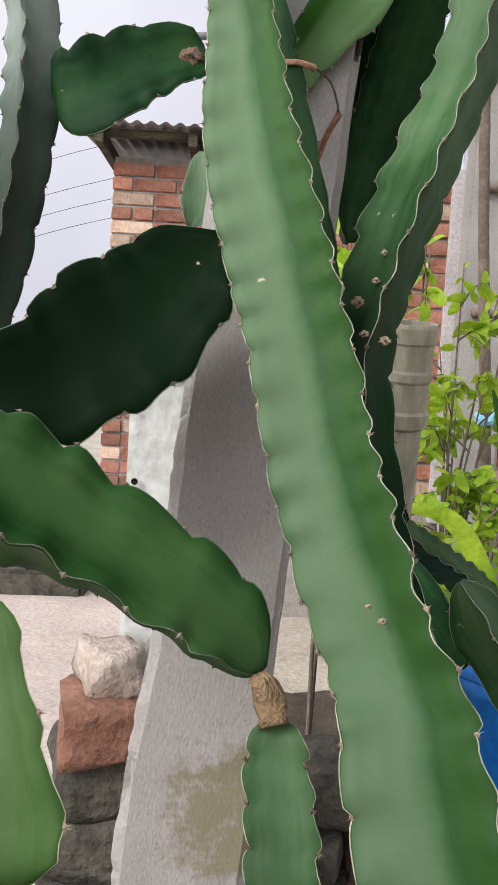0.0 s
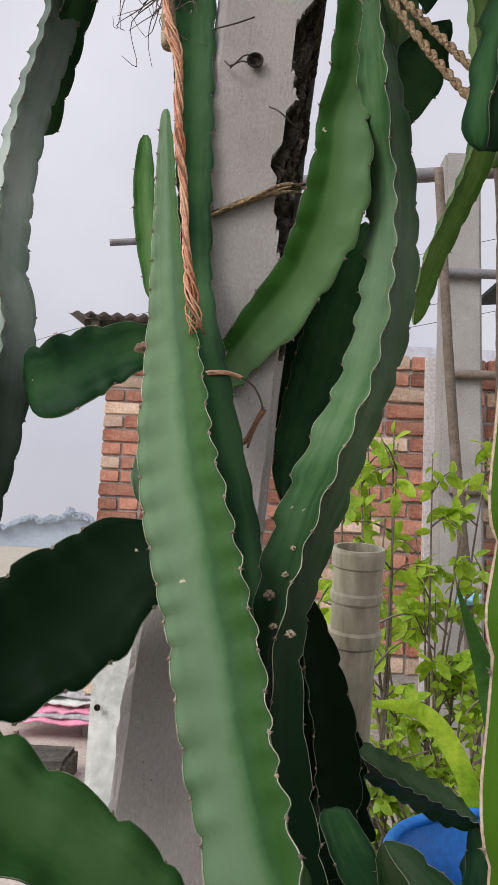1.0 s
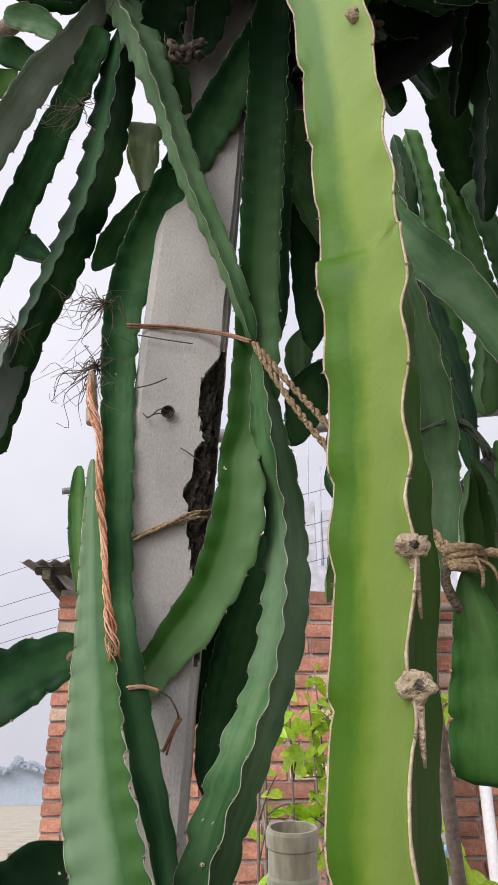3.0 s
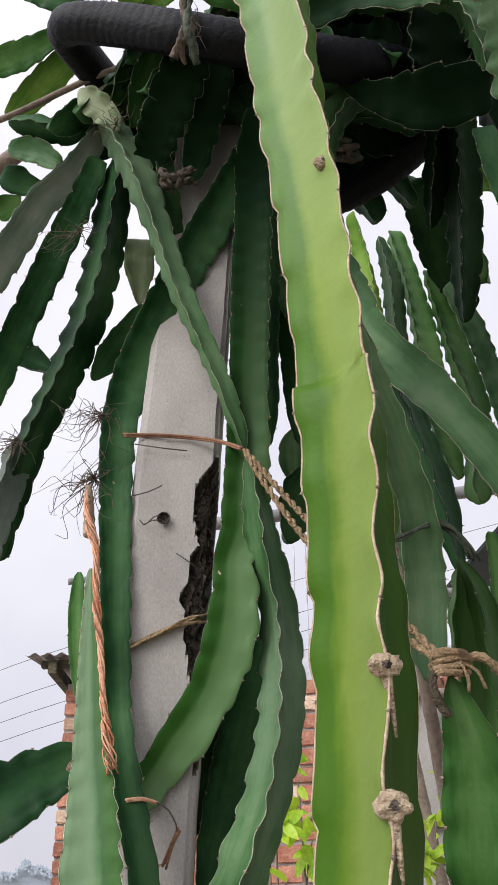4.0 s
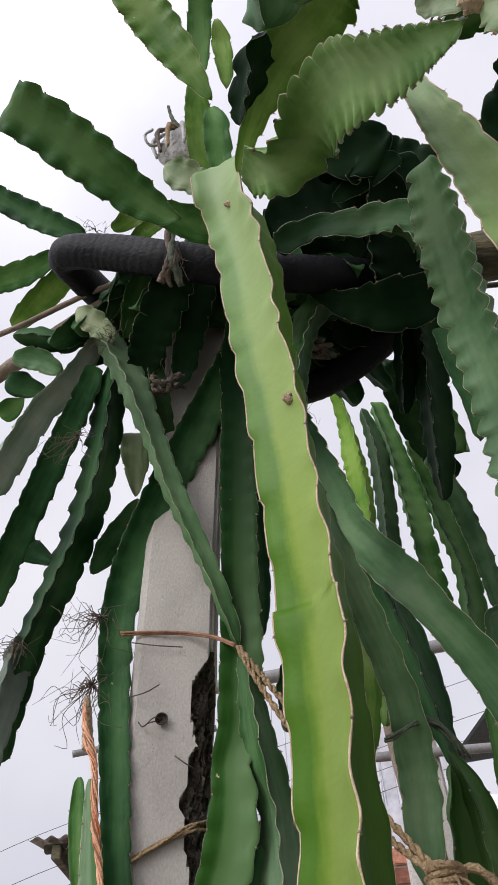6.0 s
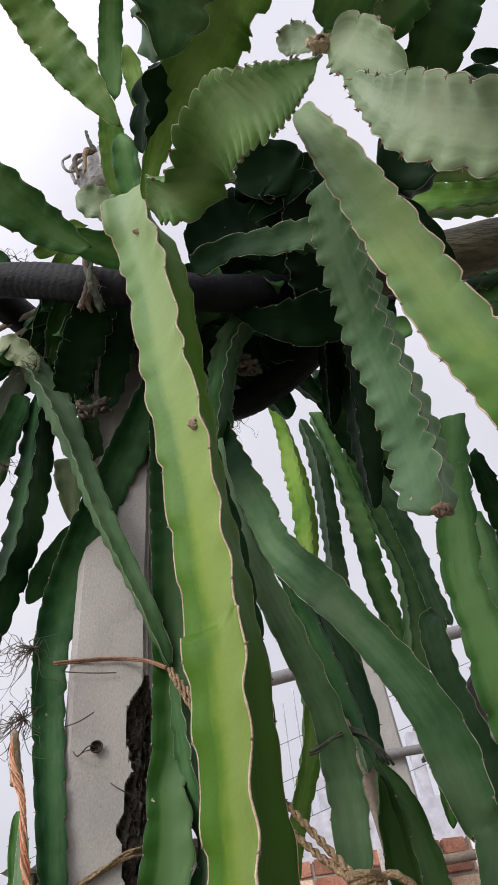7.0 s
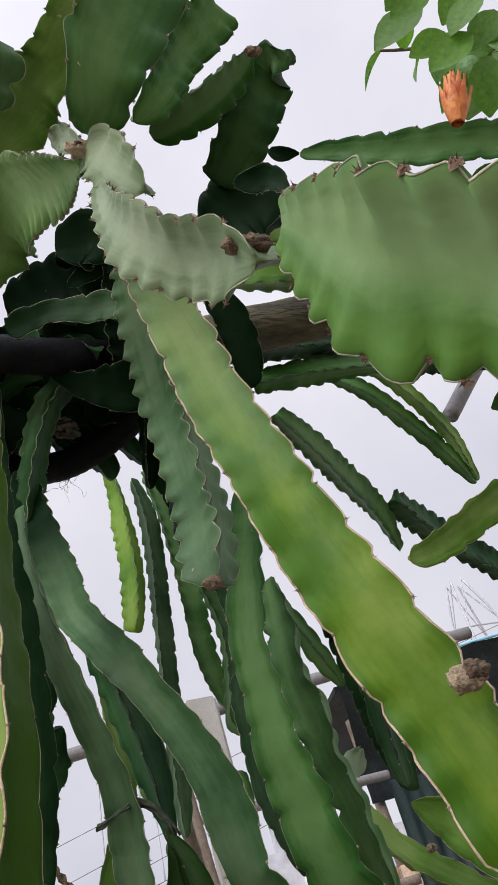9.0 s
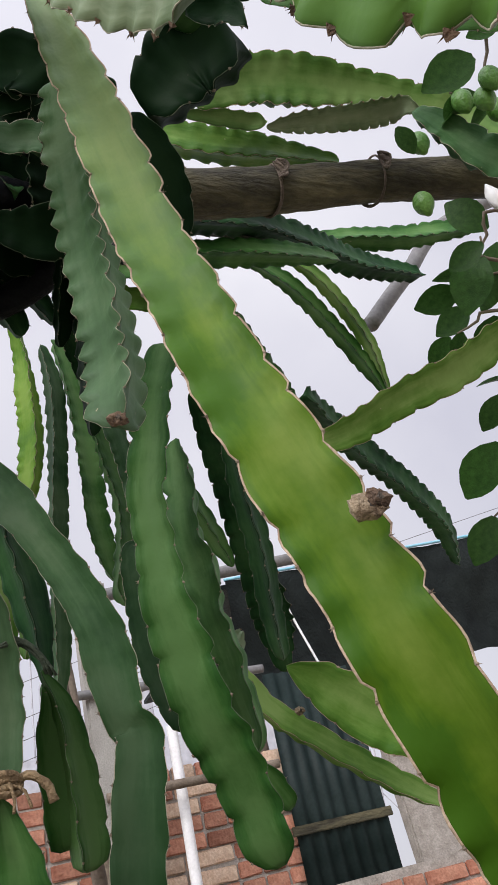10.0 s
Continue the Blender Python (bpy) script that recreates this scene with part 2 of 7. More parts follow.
SPINE = surface("spine_brown", (0.05, 0.036, 0.025), (0.30, 0.235, 0.165), 60, 300, 0.7, 0.2)
SCAR = surface("dry_scar", (0.15, 0.10, 0.06), (0.46, 0.37, 0.25), 45, 220, 0.9, 0.8)
SCAR_DARK = surface("dark_scar", (0.05, 0.032, 0.022), (0.26, 0.17, 0.11), 45, 220, 0.9, 0.8)
JOINT = surface("brown_joint", (0.10, 0.06, 0.03), (0.34, 0.23, 0.12), 45, 220, 0.9, 0.8)
CONCRETE = surface("grey_concrete", (0.245, 0.233, 0.214), (0.335, 0.32, 0.293), 7, 220, 0.9, 0.4, third=(0.22, 0.20, 0.168), stretch=(1, 1, 0.6), grain=0.45)


def mossy(m, centre, reach):
    """Adds pale grit, small pits and one ragged patch of dry moss to a concrete material."""
    n, l = m.node_tree.nodes, m.node_tree.links
    b = n["Principled BSDF"]
    last = b.inputs["Base Color"].links[0].from_socket
    c = n.new("ShaderNodeTexCoord")
    for scale, limit, gain, colour in ((260, 0.17, 0.08, (0.60, 0.58, 0.55)), (170, 0.22, 0.08, (0.13, 0.12, 0.105))):
        vo = n.new("ShaderNodeTexVoronoi")
        vo.inputs["Scale"].default_value = scale
        l.new(c.outputs["Object"], vo.inputs["Vector"])
        lim = n.new("ShaderNodeMapRange")
        lim.inputs["From Min"].default_value, lim.inputs["From Max"].default_value = limit, gain
        lim.inputs["To Max"].default_value = 0.7
        l.new(vo.outputs["Distance"], lim.inputs["Value"])
        no = n.new("ShaderNodeTexNoise")
        no.inputs["Scale"].default_value = scale * 0.3
        l.new(c.outputs["Object"], no.inputs["Vector"])
        ga = n.new("ShaderNodeMapRange")
        ga.inputs["From Min"].default_value, ga.inputs["From Max"].default_value = 0.55, 0.62
        l.new(no.outputs["Fac"], ga.inputs["Value"])
        mu = n.new("ShaderNodeMath")
        mu.operation = "MULTIPLY"
        l.new(lim.outputs["Result"], mu.inputs[0])
        l.new(ga.outputs["Result"], mu.inputs[1])
        mix = n.new("ShaderNodeMix")
        mix.data_type = "RGBA"
        l.new(mu.outputs[0], mix.inputs["Factor"])
        l.new(last, mix.inputs["A"])
        mix.inputs["B"].default_value = (*colour, 1)
        last = mix.outputs["Result"]
    d = n.new("ShaderNodeVectorMath")
    d.operation = "DISTANCE"
    d.inputs[1].default_value = centre
    l.new(c.outputs["Object"], d.inputs[0])
    far = n.new("ShaderNodeMapRange")
    far.inputs["From Min"].default_value, far.inputs["From Max"].default_value = reach, reach * 0.3
    far.inputs["To Min"].default_value, far.inputs["To Max"].default_value = -0.30, 0.20
    l.new(d.outputs["Value"], far.inputs["Value"])
    no = n.new("ShaderNodeTexNoise")
    no.inputs["Scale"].default_value, no.inputs["Detail"].default_value, no.inputs["Roughness"].default_value = 32, 8, 0.7
    l.new(c.outputs["Object"], no.inputs["Vector"])
    su = n.new("ShaderNodeMath")
    l.new(no.outputs["Fac"], su.inputs[0])
    l.new(far.outputs["Result"], su.inputs[1])
    ga = n.new("ShaderNodeMapRange")
    ga.inputs["From Min"].default_value, ga.inputs["From Max"].default_value = 0.52, 0.66
    ga.inputs["To Max"].default_value = 0.85
    l.new(su.outputs[0], ga.inputs["Value"])
    mix = n.new("ShaderNodeMix")
    mix.data_type = "RGBA"
    l.new(ga.outputs["Result"], mix.inputs["Factor"])
    l.new(last, mix.inputs["A"])
    mix.inputs["B"].default_value = (0.17, 0.155, 0.085, 1)
    l.new(mix.outputs["Result"], b.inputs["Base Color"])
    return m


POST_CONCRETE = mossy(surface("post_concrete", (0.275, 0.255, 0.235), (0.335, 0.315, 0.29), 6, 420, 0.9, 0.22, third=(0.25, 0.225, 0.19), stretch=(1, 1, 0.5), grain=0.28), (0.020, 0.655, 0.72), 0.14)
BROKEN = surface("broken_concrete", (0.025, 0.02, 0.016), (0.13, 0.105, 0.08), 30, 120, 0.95, 1.0)
WHITEWASH = surface("whitewash", (0.44, 0.455, 0.42), (0.62, 0.63, 0.59), 9, 70, 0.8, 0.3, third=(0.5, 0.42, 0.3))
BRICK = surface("red_brick", (0.26, 0.095, 0.058), (0.40, 0.20, 0.135), 12, 90, 0.9, 0.5, third=(0.42, 0.34, 0.26), vary=0.4)
PALE_BRICK = surface("pale_brick", (0.42, 0.27, 0.18), (0.55, 0.42, 0.32), 12, 90, 0.9, 0.5, vary=0.25)
MORTAR = surface("mortar", (0.22, 0.195, 0.17), (0.36, 0.325, 0.29), 14, 120, 0.95, 0.5)
OLD_BRICK = surface("mossy_old_brick", (0.10, 0.075, 0.05), (0.32, 0.17, 0.11), 14, 90, 0.95, 0.8, third=(0.13, 0.14, 0.07), vary=0.3)
RED_OLD = surface("worn_red_brick", (0.13, 0.055, 0.035), (0.27, 0.14, 0.09), 14, 90, 0.95, 0.7)
BLACK_OLD = surface("black_mossy_brick", (0.025, 0.023, 0.018), (0.11, 0.10, 0.075), 14, 90, 0.95, 0.9)
PALE_OLD = surface("mortared_brick", (0.32, 0.25, 0.20), (0.50, 0.43, 0.36), 12, 90, 0.95, 0.7)
PLASTER = surface("cement_plaster", (0.40, 0.375, 0.365), (0.54, 0.505, 0.49), 5, 80, 0.9, 0.25)
SAND = surface("sandy_yard", (0.37, 0.31, 0.265), (0.49, 0.42, 0.365), 3, 60, 0.95, 0.4)
EARTH = surface("dusty_earth", (0.28, 0.245, 0.19), (0.42, 0.375, 0.30), 2, 40, 0.95, 0.7)
SOIL = surface("dark_soil", (0.035, 0.026, 0.018), (0.09, 0.068, 0.05), 6, 70, 0.95, 0.8)
RUBBER = surface("black_rubber", (0.004, 0.0043, 0.006), (0.010, 0.011, 0.012), 20, 160, 0.55, 0.2, spec=0.10)
TIN = surface("weathered_tin", (0.16, 0.15, 0.14), (0.34, 0.32, 0.30), 5, 60, 0.55, 0.1, metal=0.4)
DARK_TIN = surface("dark_green_tin", (0.007, 0.014, 0.013), (0.020, 0.031, 0.030), 5, 60, 0.5, 0.1, spec=0.12)
TARP = surface("black_tarp", (0.004, 0.006, 0.006), (0.014, 0.019, 0.018), 6, 60, 0.6, 0.7, spec=0.14)
LOG = surface("weathered_log", (0.010, 0.009, 0.005), (0.105, 0.092, 0.050), 11, 70, 0.8, 0.8, third=(0.23, 0.20, 0.125), stretch=(0.45, 1.6, 1.6), grain=0.7)
STICK = surface("grey_bamboo", (0.10, 0.075, 0.055), (0.20, 0.16, 0.125), 10, 90, 0.8, 0.4)
PIPE = surface("grey_pipe", (0.12, 0.115, 0.115), (0.19, 0.185, 0.185), 10, 90, 0.5, 0.1)
PVC = surface("stained_plastic", (0.23, 0.205, 0.135), (0.46, 0.44, 0.34), 14, 70, 0.7, 0.2, third=(0.10, 0.085, 0.05), stretch=(1, 1, 0.35))
WHITE = surface("white_paint", (0.70, 0.69, 0.70), (0.82, 0.81, 0.82), 10, 80, 0.55, 0.1)
BLUE = surface("blue_plastic", (0.006, 0.12, 0.42), (0.015, 0.18, 0.55), 6, 80, 0.35, 0.05)
ROPE = surface("coir_rope", (0.20, 0.13, 0.07), (0.42, 0.30, 0.17), 60, 300, 0.9, 0.9)
RAFFIA = surface("orange_raffia", (0.42, 0.14, 0.06), (0.66, 0.32, 0.19), 40, 200, 0.6, 0.3)
WIRE = surface("dark_wire", (0.03, 0.026, 0.024), (0.08, 0.07, 0.06), 40, 200, 0.6, 0.2)
RUST = surface("brown_tie", (0.16, 0.075, 0.04), (0.28, 0.15, 0.09), 40, 200, 0.8, 0.3)
ROOT = surface("dry_root", (0.06, 0.045, 0.035), (0.15, 0.115, 0.09), 40, 200, 0.9, 0.5)
LEAF = surface("lemon_leaf", (0.20, 0.38, 0.015), (0.46, 0.62, 0.05), 9, 80, 0.45, 0.2, vary=0.2)
LEAF_DARK = surface("dark_leaf", (0.016, 0.056, 0.008), (0.040, 0.108, 0.018), 9, 80, 0.4, 0.2, vary=0.2, spec=0.25)
# distance haze is mixed into the colours of these two materials
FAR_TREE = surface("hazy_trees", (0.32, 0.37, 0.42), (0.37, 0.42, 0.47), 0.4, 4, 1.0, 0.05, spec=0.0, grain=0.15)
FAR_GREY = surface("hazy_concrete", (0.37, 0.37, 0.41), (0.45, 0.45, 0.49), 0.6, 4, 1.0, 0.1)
GREY_BAG = surface("grey_bag", (0.22, 0.21, 0.21), (0.46, 0.45, 0.45), 18, 120, 0.7, 0.6)
PINK = surface("pink_sheet", (0.55, 0.16, 0.25), (0.72, 0.33, 0.42), 9, 60, 0.6, 0.3)
PETAL = surface("orange_bud", (0.42, 0.075, 0.02), (0.62, 0.24, 0.06), 30, 150, 0.5, 0.2)
TEAL = surface("pale_blue_cord", (0.16, 0.42, 0.55), (0.30, 0.58, 0.70), 20, 150, 0.6, 0.2)



def thin_leaf(m, share):
    """Lets part of the light through a leaf's blade."""
    n, l = m.node_tree.nodes, m.node_tree.links
    b, o = n["Principled BSDF"], n["Material Output"]
    t = n.new("ShaderNodeBsdfTranslucent")
    l.new(b.inputs["Base Color"].links[0].from_socket, t.inputs["Color"])
    x = n.new("ShaderNodeMixShader")
    x.inputs["Fac"].default_value = share
    l.new(b.outputs[0], x.inputs[1])
    l.new(t.outputs[0], x.inputs[2])
    l.new(x.outputs[0], o.inputs["Surface"])


thin_leaf(LEAF, 0.45)
thin_leaf(LEAF_DARK, 0.3)


# ---- helpers for meshes
def mesh_object(name, verts, faces, material, parent=None, smooth=False):
    me = bpy.data.meshes.new(name)
    me.from_pydata([tuple(v) for v in verts], [], faces)
    me.materials.append(material)
    if smooth:
        me.polygons.foreach_set("use_smooth", [True] * len(me.polygons))
    ob = new(name, me)
    ob.parent = parent
    return ob


def part(name, bm, material, parent=None, label="", smooth=False):
    me = bpy.data.meshes.new(name)
    bm.to_mesh(me)
    bm.free()
    me.materials.append(material)
    if smooth:
        me.polygons.foreach_set("use_smooth", [True] * len(me.polygons))
    ob = new(name, me)
    ob.parent = parent
    return tagged(ob, label) if label else ob


def thing(name, label, category, group="", kind=""):
    return tagged(new(name), label, category, group, kind)


def catmull(points, step):
    """Points, evenly spaced, on a smooth curve through the given ones (any number of columns, the first three are the place)."""
    p = np.array(points, float)
    p = np.vstack([2 * p[0] - p[1], p, 2 * p[-1] - p[-2]])
    dense = []
    for i in range(1, len(p) - 2):
        for s in np.linspace(0, 1, 24, endpoint=False):
            a, b, c, d = p[i - 1], p[i], p[i + 1], p[i + 2]
            dense.append(0.5 * (2 * b + (c - a) * s + (2 * a - 5 * b + 4 * c - d) * s * s + (3 * b - a - 3 * c + d) * s ** 3))
    dense.append(p[-2])
    dense = np.array(dense)
    run = np.concatenate([[0], np.cumsum(np.linalg.norm(np.diff(dense[:, :3], axis=0), axis=1))])
    count = max(6, int(run[-1] / step))
    at = np.linspace(0, run[-1], count + 1)
    return np.stack([np.interp(at, run, dense[:, k]) for k in range(dense.shape[1])], 1), at


def unit(v):
    return v / (np.linalg.norm(v, axis=-1, keepdims=True) + 1e-12)


def tube(name, points, radius, material, parent=None, sides=8, step=0.02, rough=0.0, label="", smooth=True, seed=0):
    """A round bar, stick or cord along a smooth curve. radius: one number or one for each point."""
    r = radius if isinstance(radius, (list, tuple)) else [radius] * len(points)
    c, at = catmull([(*p, q) for p, q in zip(points, r)], step)
    rng = np.random.RandomState(seed + len(points))
    tang = unit(np.gradient(c[:, :3], axis=0))
    ref = np.array([0.31, 0.22, 0.93]) if abs(tang[:, 2]).mean() < 0.8 else np.array([0.9, 0.4, 0.1])
    u = unit(np.cross(tang, ref))
    w = np.cross(tang, u)
    ang = np.linspace(0, 2 * np.pi, sides, endpoint=False)
    rad = c[:, 3][:, None] * (1 + rough * rng.uniform(-1, 1, (len(c), sides)))
    ring = c[:, None, :3] + rad[..., None] * (np.cos(ang)[None, :, None] * u[:, None] + np.sin(ang)[None, :, None] * w[:, None])
    n = len(c)
    faces = [(i * sides + k, i * sides + (k + 1) % sides, (i + 1) * sides + (k + 1) % sides, (i + 1) * sides + k) for i in range(n - 1) for k in range(sides)]
    faces += [tuple(range(sides))[::-1], tuple(range((n - 1) * sides, n * sides))]
    ob = mesh_object(name, ring.reshape(-1, 3), faces, material, parent, smooth)
    return tagged(ob, label) if label else ob


def box(bm, lo, hi, bevel=0.0, m=None):
    r = bmesh.ops.create_cube(bm, size=1)
    s = [b - a for a, b in zip(lo, hi)]
    bmesh.ops.transform(bm, matrix=Matrix.Translation([(a + b) / 2 for a, b in zip(lo, hi)]) @ Matrix.Diagonal((*s, 1)), verts=r["verts"])
    if bevel:
        e = {k for v in r["verts"] for k in v.link_edges}
        bmesh.ops.bevel(bm, geom=list(e), offset=bevel, segments=2, affect="EDGES")
    if m:
        bmesh.ops.transform(bm, matrix=m, verts=bm.verts[:])
    return bm


# ---- the ground and the yard behind
def ground():
    n = 60
    xs = np.concatenate([-np.geomspace(4000, 6, 10), np.linspace(-5, 7, n), np.geomspace(8, 4000, 10)])
    ys = np.concatenate([-np.geomspace(4000, 6, 10), np.linspace(-5, 7, n), np.geomspace(8, 4000, 10)])
    v = [(x, y, 0.03 * noise.noise((x * 0.9, y * 0.9, 0)) + 0.012 * noise.noise((x * 4, y * 4, 3))) for y in ys for x in xs]
    k = len(xs)
    f = [(j * k + i, j * k + i + 1, (j + 1) * k + i + 1, (j + 1) * k + i) for j in range(len(ys) - 1) for i in range(k - 1)]
    return tagged(mesh_object("ground", v, f, EARTH, None, True), "dusty brown trodden earth", "ground", kind="structure")


ground()
bm = bmesh.new()
bmesh.ops.create_grid(bm, x_segments=40, y_segments=40, size=0.5)
for v in bm.verts:
    v.co = Vector((-2.45 + v.co.x * 4.7 + 0.05 * noise.noise(v.co * 12), 4.0 + v.co.y * 6.0 + 0.05 * noise.noise(v.co * 11), 0.055 + 0.02 * noise.noise(v.co * 7)))
tagged(part("yard_sand", bm, SAND, None, "", True), "pale trodden sand of the yard", "sand", kind="structure")

# ---- the concrete post
POST_W, POST_D = 0.113, 0.10


def concrete_post():
    zs = np.concatenate([np.arange(-0.05, 2.75, 0.006), [2.75]])
    per = []
    k = 22
    for side in range(4):
        for i in range(k):
            per.append((side, i / k if side != 0 else (i / k) ** 0.75))
    verts, rough_rows = [], []
    for z in zs:
        cx = -0.0105 + 0.074 * (z - 0.97)
        cy = 0.655 + POST_D / 2
        for side, s in per:
            a = [(-0.5 + s, -0.5), (0.5, -0.5 + s), (0.5 - s, 0.5), (-0.5, 0.5 - s)][side]
            x, y = a[0] * POST_W, a[1] * POST_D
            # rounded, worn arrises
            corner = max(0.0, abs(a[0]) + abs(a[1]) - 0.93) * 0.06
            x -= math.copysign(corner, a[0])
            y -= math.copysign(corner, a[1])
            q = Vector((x * 9, y * 9, z * 9))
            x += 0.0012 * noise.noise(q * 3)
            y += 0.0012 * noise.noise(q * 3 + Vector((7, 1, 2)))
            # the long break along the front right arris, and chips along the front left one
            if 1.37 < z < 1.775 and a[0] > 0.0 and a[1] < 0.45:
                swell = min(1.0, (1.775 - z) / 0.05) * min(1.0, (z - 1.37) / 0.16)
                edge = swell * (0.026 + 0.011 * noise.noise((z * 13, 0, 1)) + 0.010 * noise.noise((z * 41, 2, 1)) + 0.006 * noise.noise((z * 110, 2, 4)))
                dist = (0.5 - a[0]) * POST_W + 0.25 * (a[1] + 0.5) * POST_D
                if dist < edge:
                    deep = 0.030 * min(1.0, (edge - dist) / 0.006) * (0.7 + 0.5 * noise.noise((z * 38, a[0] * 20, a[1] * 12)) + 0.3 * noise.noise((z * 120, a[0] * 50, a[1] * 40)))
                    x -= deep * 0.55
                    y += deep * 0.9
                    rough_rows.append(len(verts))
            if z < 1.15 and a[0] < -0.3 and a[1] < -0.2:
                bite = 0.010 * max(0.0, noise.noise((z * 17, 4, 2)) + 0.2) + 0.007 * max(0.0, noise.noise((z * 60, 1, 9)))
                near_edge = max(0.0, (-a[0] - 0.42) / 0.08)
                x += bite * near_edge
                y += bite * near_edge * (0.7 + 0.5 * noise.noise((z * 90, a[0] * 40, 0)))
            if z < 0.86 and a[0] < 0:
                x -= 0.009 * min(1.0, (0.86 - z) / 0.12)
            verts.append((cx + x, cy + y, z))
    c = len(per)
    faces = [(i * c + j, i * c + (j + 1) % c, (i + 1) * c + (j + 1) % c, (i + 1) * c + j) for i in range(len(zs) - 1) for j in range(c)]
    faces += [tuple(range((len(zs) - 1) * c, len(zs) * c))]
    ob = mesh_object("concrete_post", verts, faces, POST_CONCRETE, None)
    ob.data.materials.append(BROKEN)
    broken = set(rough_rows)
    for p in ob.data.polygons:
        if sum(k in broken for k in p.vertices) >= 2:
            p.material_index = 1
    return tagged(ob, "cracked grey concrete post with a long broken edge", "post")


post = concrete_post()

# ---- the plant: one climbing cactus on the post, every stem a part of it
plant = thing("dragon_fruit_cactus", "climbing dragon fruit cactus with long three-ribbed green stems", "cactus")
VIEW = np.array([0.12, -0.88, -0.42])
CELL = [(1.0, 0.0), (0.975, 0.040), (0.80, 0.080), (0.60, 0.135), (0.42, 0.215)]
stem_count = [0]


def stem(points, skin, turn0, turn1, wave, pitch=0.042, rim=True, fat=1.0, age_shade=(0.0, 0.0), flank=0.0, shaded_side=None):
    """A three-ribbed cactus stem along (x, y, z, rib height) points: lobed ribs, a corky rim and small spines at each notch."""
    stem_count[0] += 1
    rng = np.random.RandomState(stem_count[0])
    near = max(p[3] for p in points)
    step = min(0.007 if near > 0.02 else 0.010, pitch / 7)
    c, at = catmull(points, step)
    n = len(c)
    place, high = c[:, :3], np.maximum(c[:, 3], 0.003)
    total = at[-1]
    end = 0.018
    for d in (at, total - at):
        s = np.clip(d / end, 0, 1)
        high = high * (0.35 + 0.65 * np.sqrt(1 - (1 - s) ** 2))
    tang = unit(np.gradient(place, axis=0))
    out = unit(VIEW[None] - (tang @ VIEW)[:, None] * tang)
    across = np.cross(tang, out)
    twist = np.interp(np.linspace(0, 1, n), np.linspace(0, 1, len(turn0)), turn0) if isinstance(turn0, tuple) else np.linspace(turn0, turn1, n)
    turn = np.radians(twist + 6 * np.sin(at * 7 + rng.uniform(0, 6)))
    verts, us, sides_, tips = [], [], [], [[], [], []]
    side = [(s, d) for s, d in CELL]
    wob = [np.array([noise.noise((a * 22, 5.3 * r, stem_count[0])) for a in at]) for r in range(3)]
    drift = np.array([noise.noise((a * 11, 9.1, stem_count[0])) for a in at]) * 2
    for i in range(n):
        for r in range(3):
            ang = turn[i] + r * 2 * math.pi / 3
            phase = ((at[i] + 0.30 * pitch * drift[i]) / pitch + 0.37 * r) % 1.0
            up, down = (0.60, 0.22) if wave < 0.09 else (0.50, 0.34)
            peak = (up / (up + down)) ** up * (down / (up + down)) ** down
            lobe = wave * (3.7 if wave < 0.09 else 3.1) * (1 + 0.5 * wob[r][i]) * (phase ** up * (1 - phase) ** down / peak - 0.8)
            grow = high[i] * (1 + lobe + 0.05 * wob[r][i])
            bend = 0.10 * high[i] * math.sin((at[i] + 0.3 * pitch * drift[i]) * 2 * math.pi / pitch + r * 2) * (0.45 + wave * 5)
            e1 = math.cos(ang) * out[i] + math.sin(ang) * across[i]
            e2 = -math.sin(ang) * out[i] + math.cos(ang) * across[i]
            core = high[i]
            row = []
            for s, d in side[:0:-1]:
                row.append((s, -d))
            row.append((1.0, 0.0))
            row += [(s, d) for s, d in side[1:]]
            for s, d in row:
                w = max(0.0, (s - 0.40) / 0.60)
                rad = core * s + (grow - core) * w
                verts.append(place[i] + e1 * rad + e2 * (d * core * fat + bend * w))
                us.append(1 - w)
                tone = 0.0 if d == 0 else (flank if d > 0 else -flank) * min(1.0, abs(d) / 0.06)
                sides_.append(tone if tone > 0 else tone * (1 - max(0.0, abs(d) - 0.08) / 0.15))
            tips[r].append(place[i] + e1 * grow + e2 * bend)
            # the bottom of the groove
            a2 = ang + math.pi / 3
            verts.append(place[i] + (math.cos(a2) * out[i] + math.sin(a2) * across[i]) * core * 0.330 * fat)
            us.append(1.15)
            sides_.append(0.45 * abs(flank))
    k = len(verts) // n
    faces = [(i * k + j, i * k + (j + 1) % k, (i + 1) * k + (j + 1) % k, (i + 1) * k + j) for i in range(n - 1) for j in range(k)]
    faces += [tuple(range(k))[::-1], tuple(range((n - 1) * k, n * k))]
    ob = mesh_object("stem", verts, faces, skin, plant, True)
    ev = np.zeros(len(ob.data.edges) * 2, int)
    ob.data.edges.foreach_get("vertices", ev)
    ev = ev.reshape(-1, 2) % k
    tip_at = np.array([len(CELL) - 1 + r * (k // 3) for r in range(3)])
    sharp = ob.data.attributes.new("sharp_edge", "BOOLEAN", "EDGE")
    sharp.data.foreach_set("value", (ev[:, 0] == ev[:, 1]) & np.isin(ev[:, 0], tip_at))
    lay = ob.data.uv_layers.new(name="along")
    idx = np.zeros(len(ob.data.loops), int)
    ob.data.loops.foreach_get("vertex_index", idx)
    uv = np.stack([np.array(us)[idx], at[idx // k]], 1)
    lay.data.foreach_set("uv", uv.astype(np.float32).ravel())
    old = ob.data.attributes.new("age_shade", "FLOAT", "POINT")
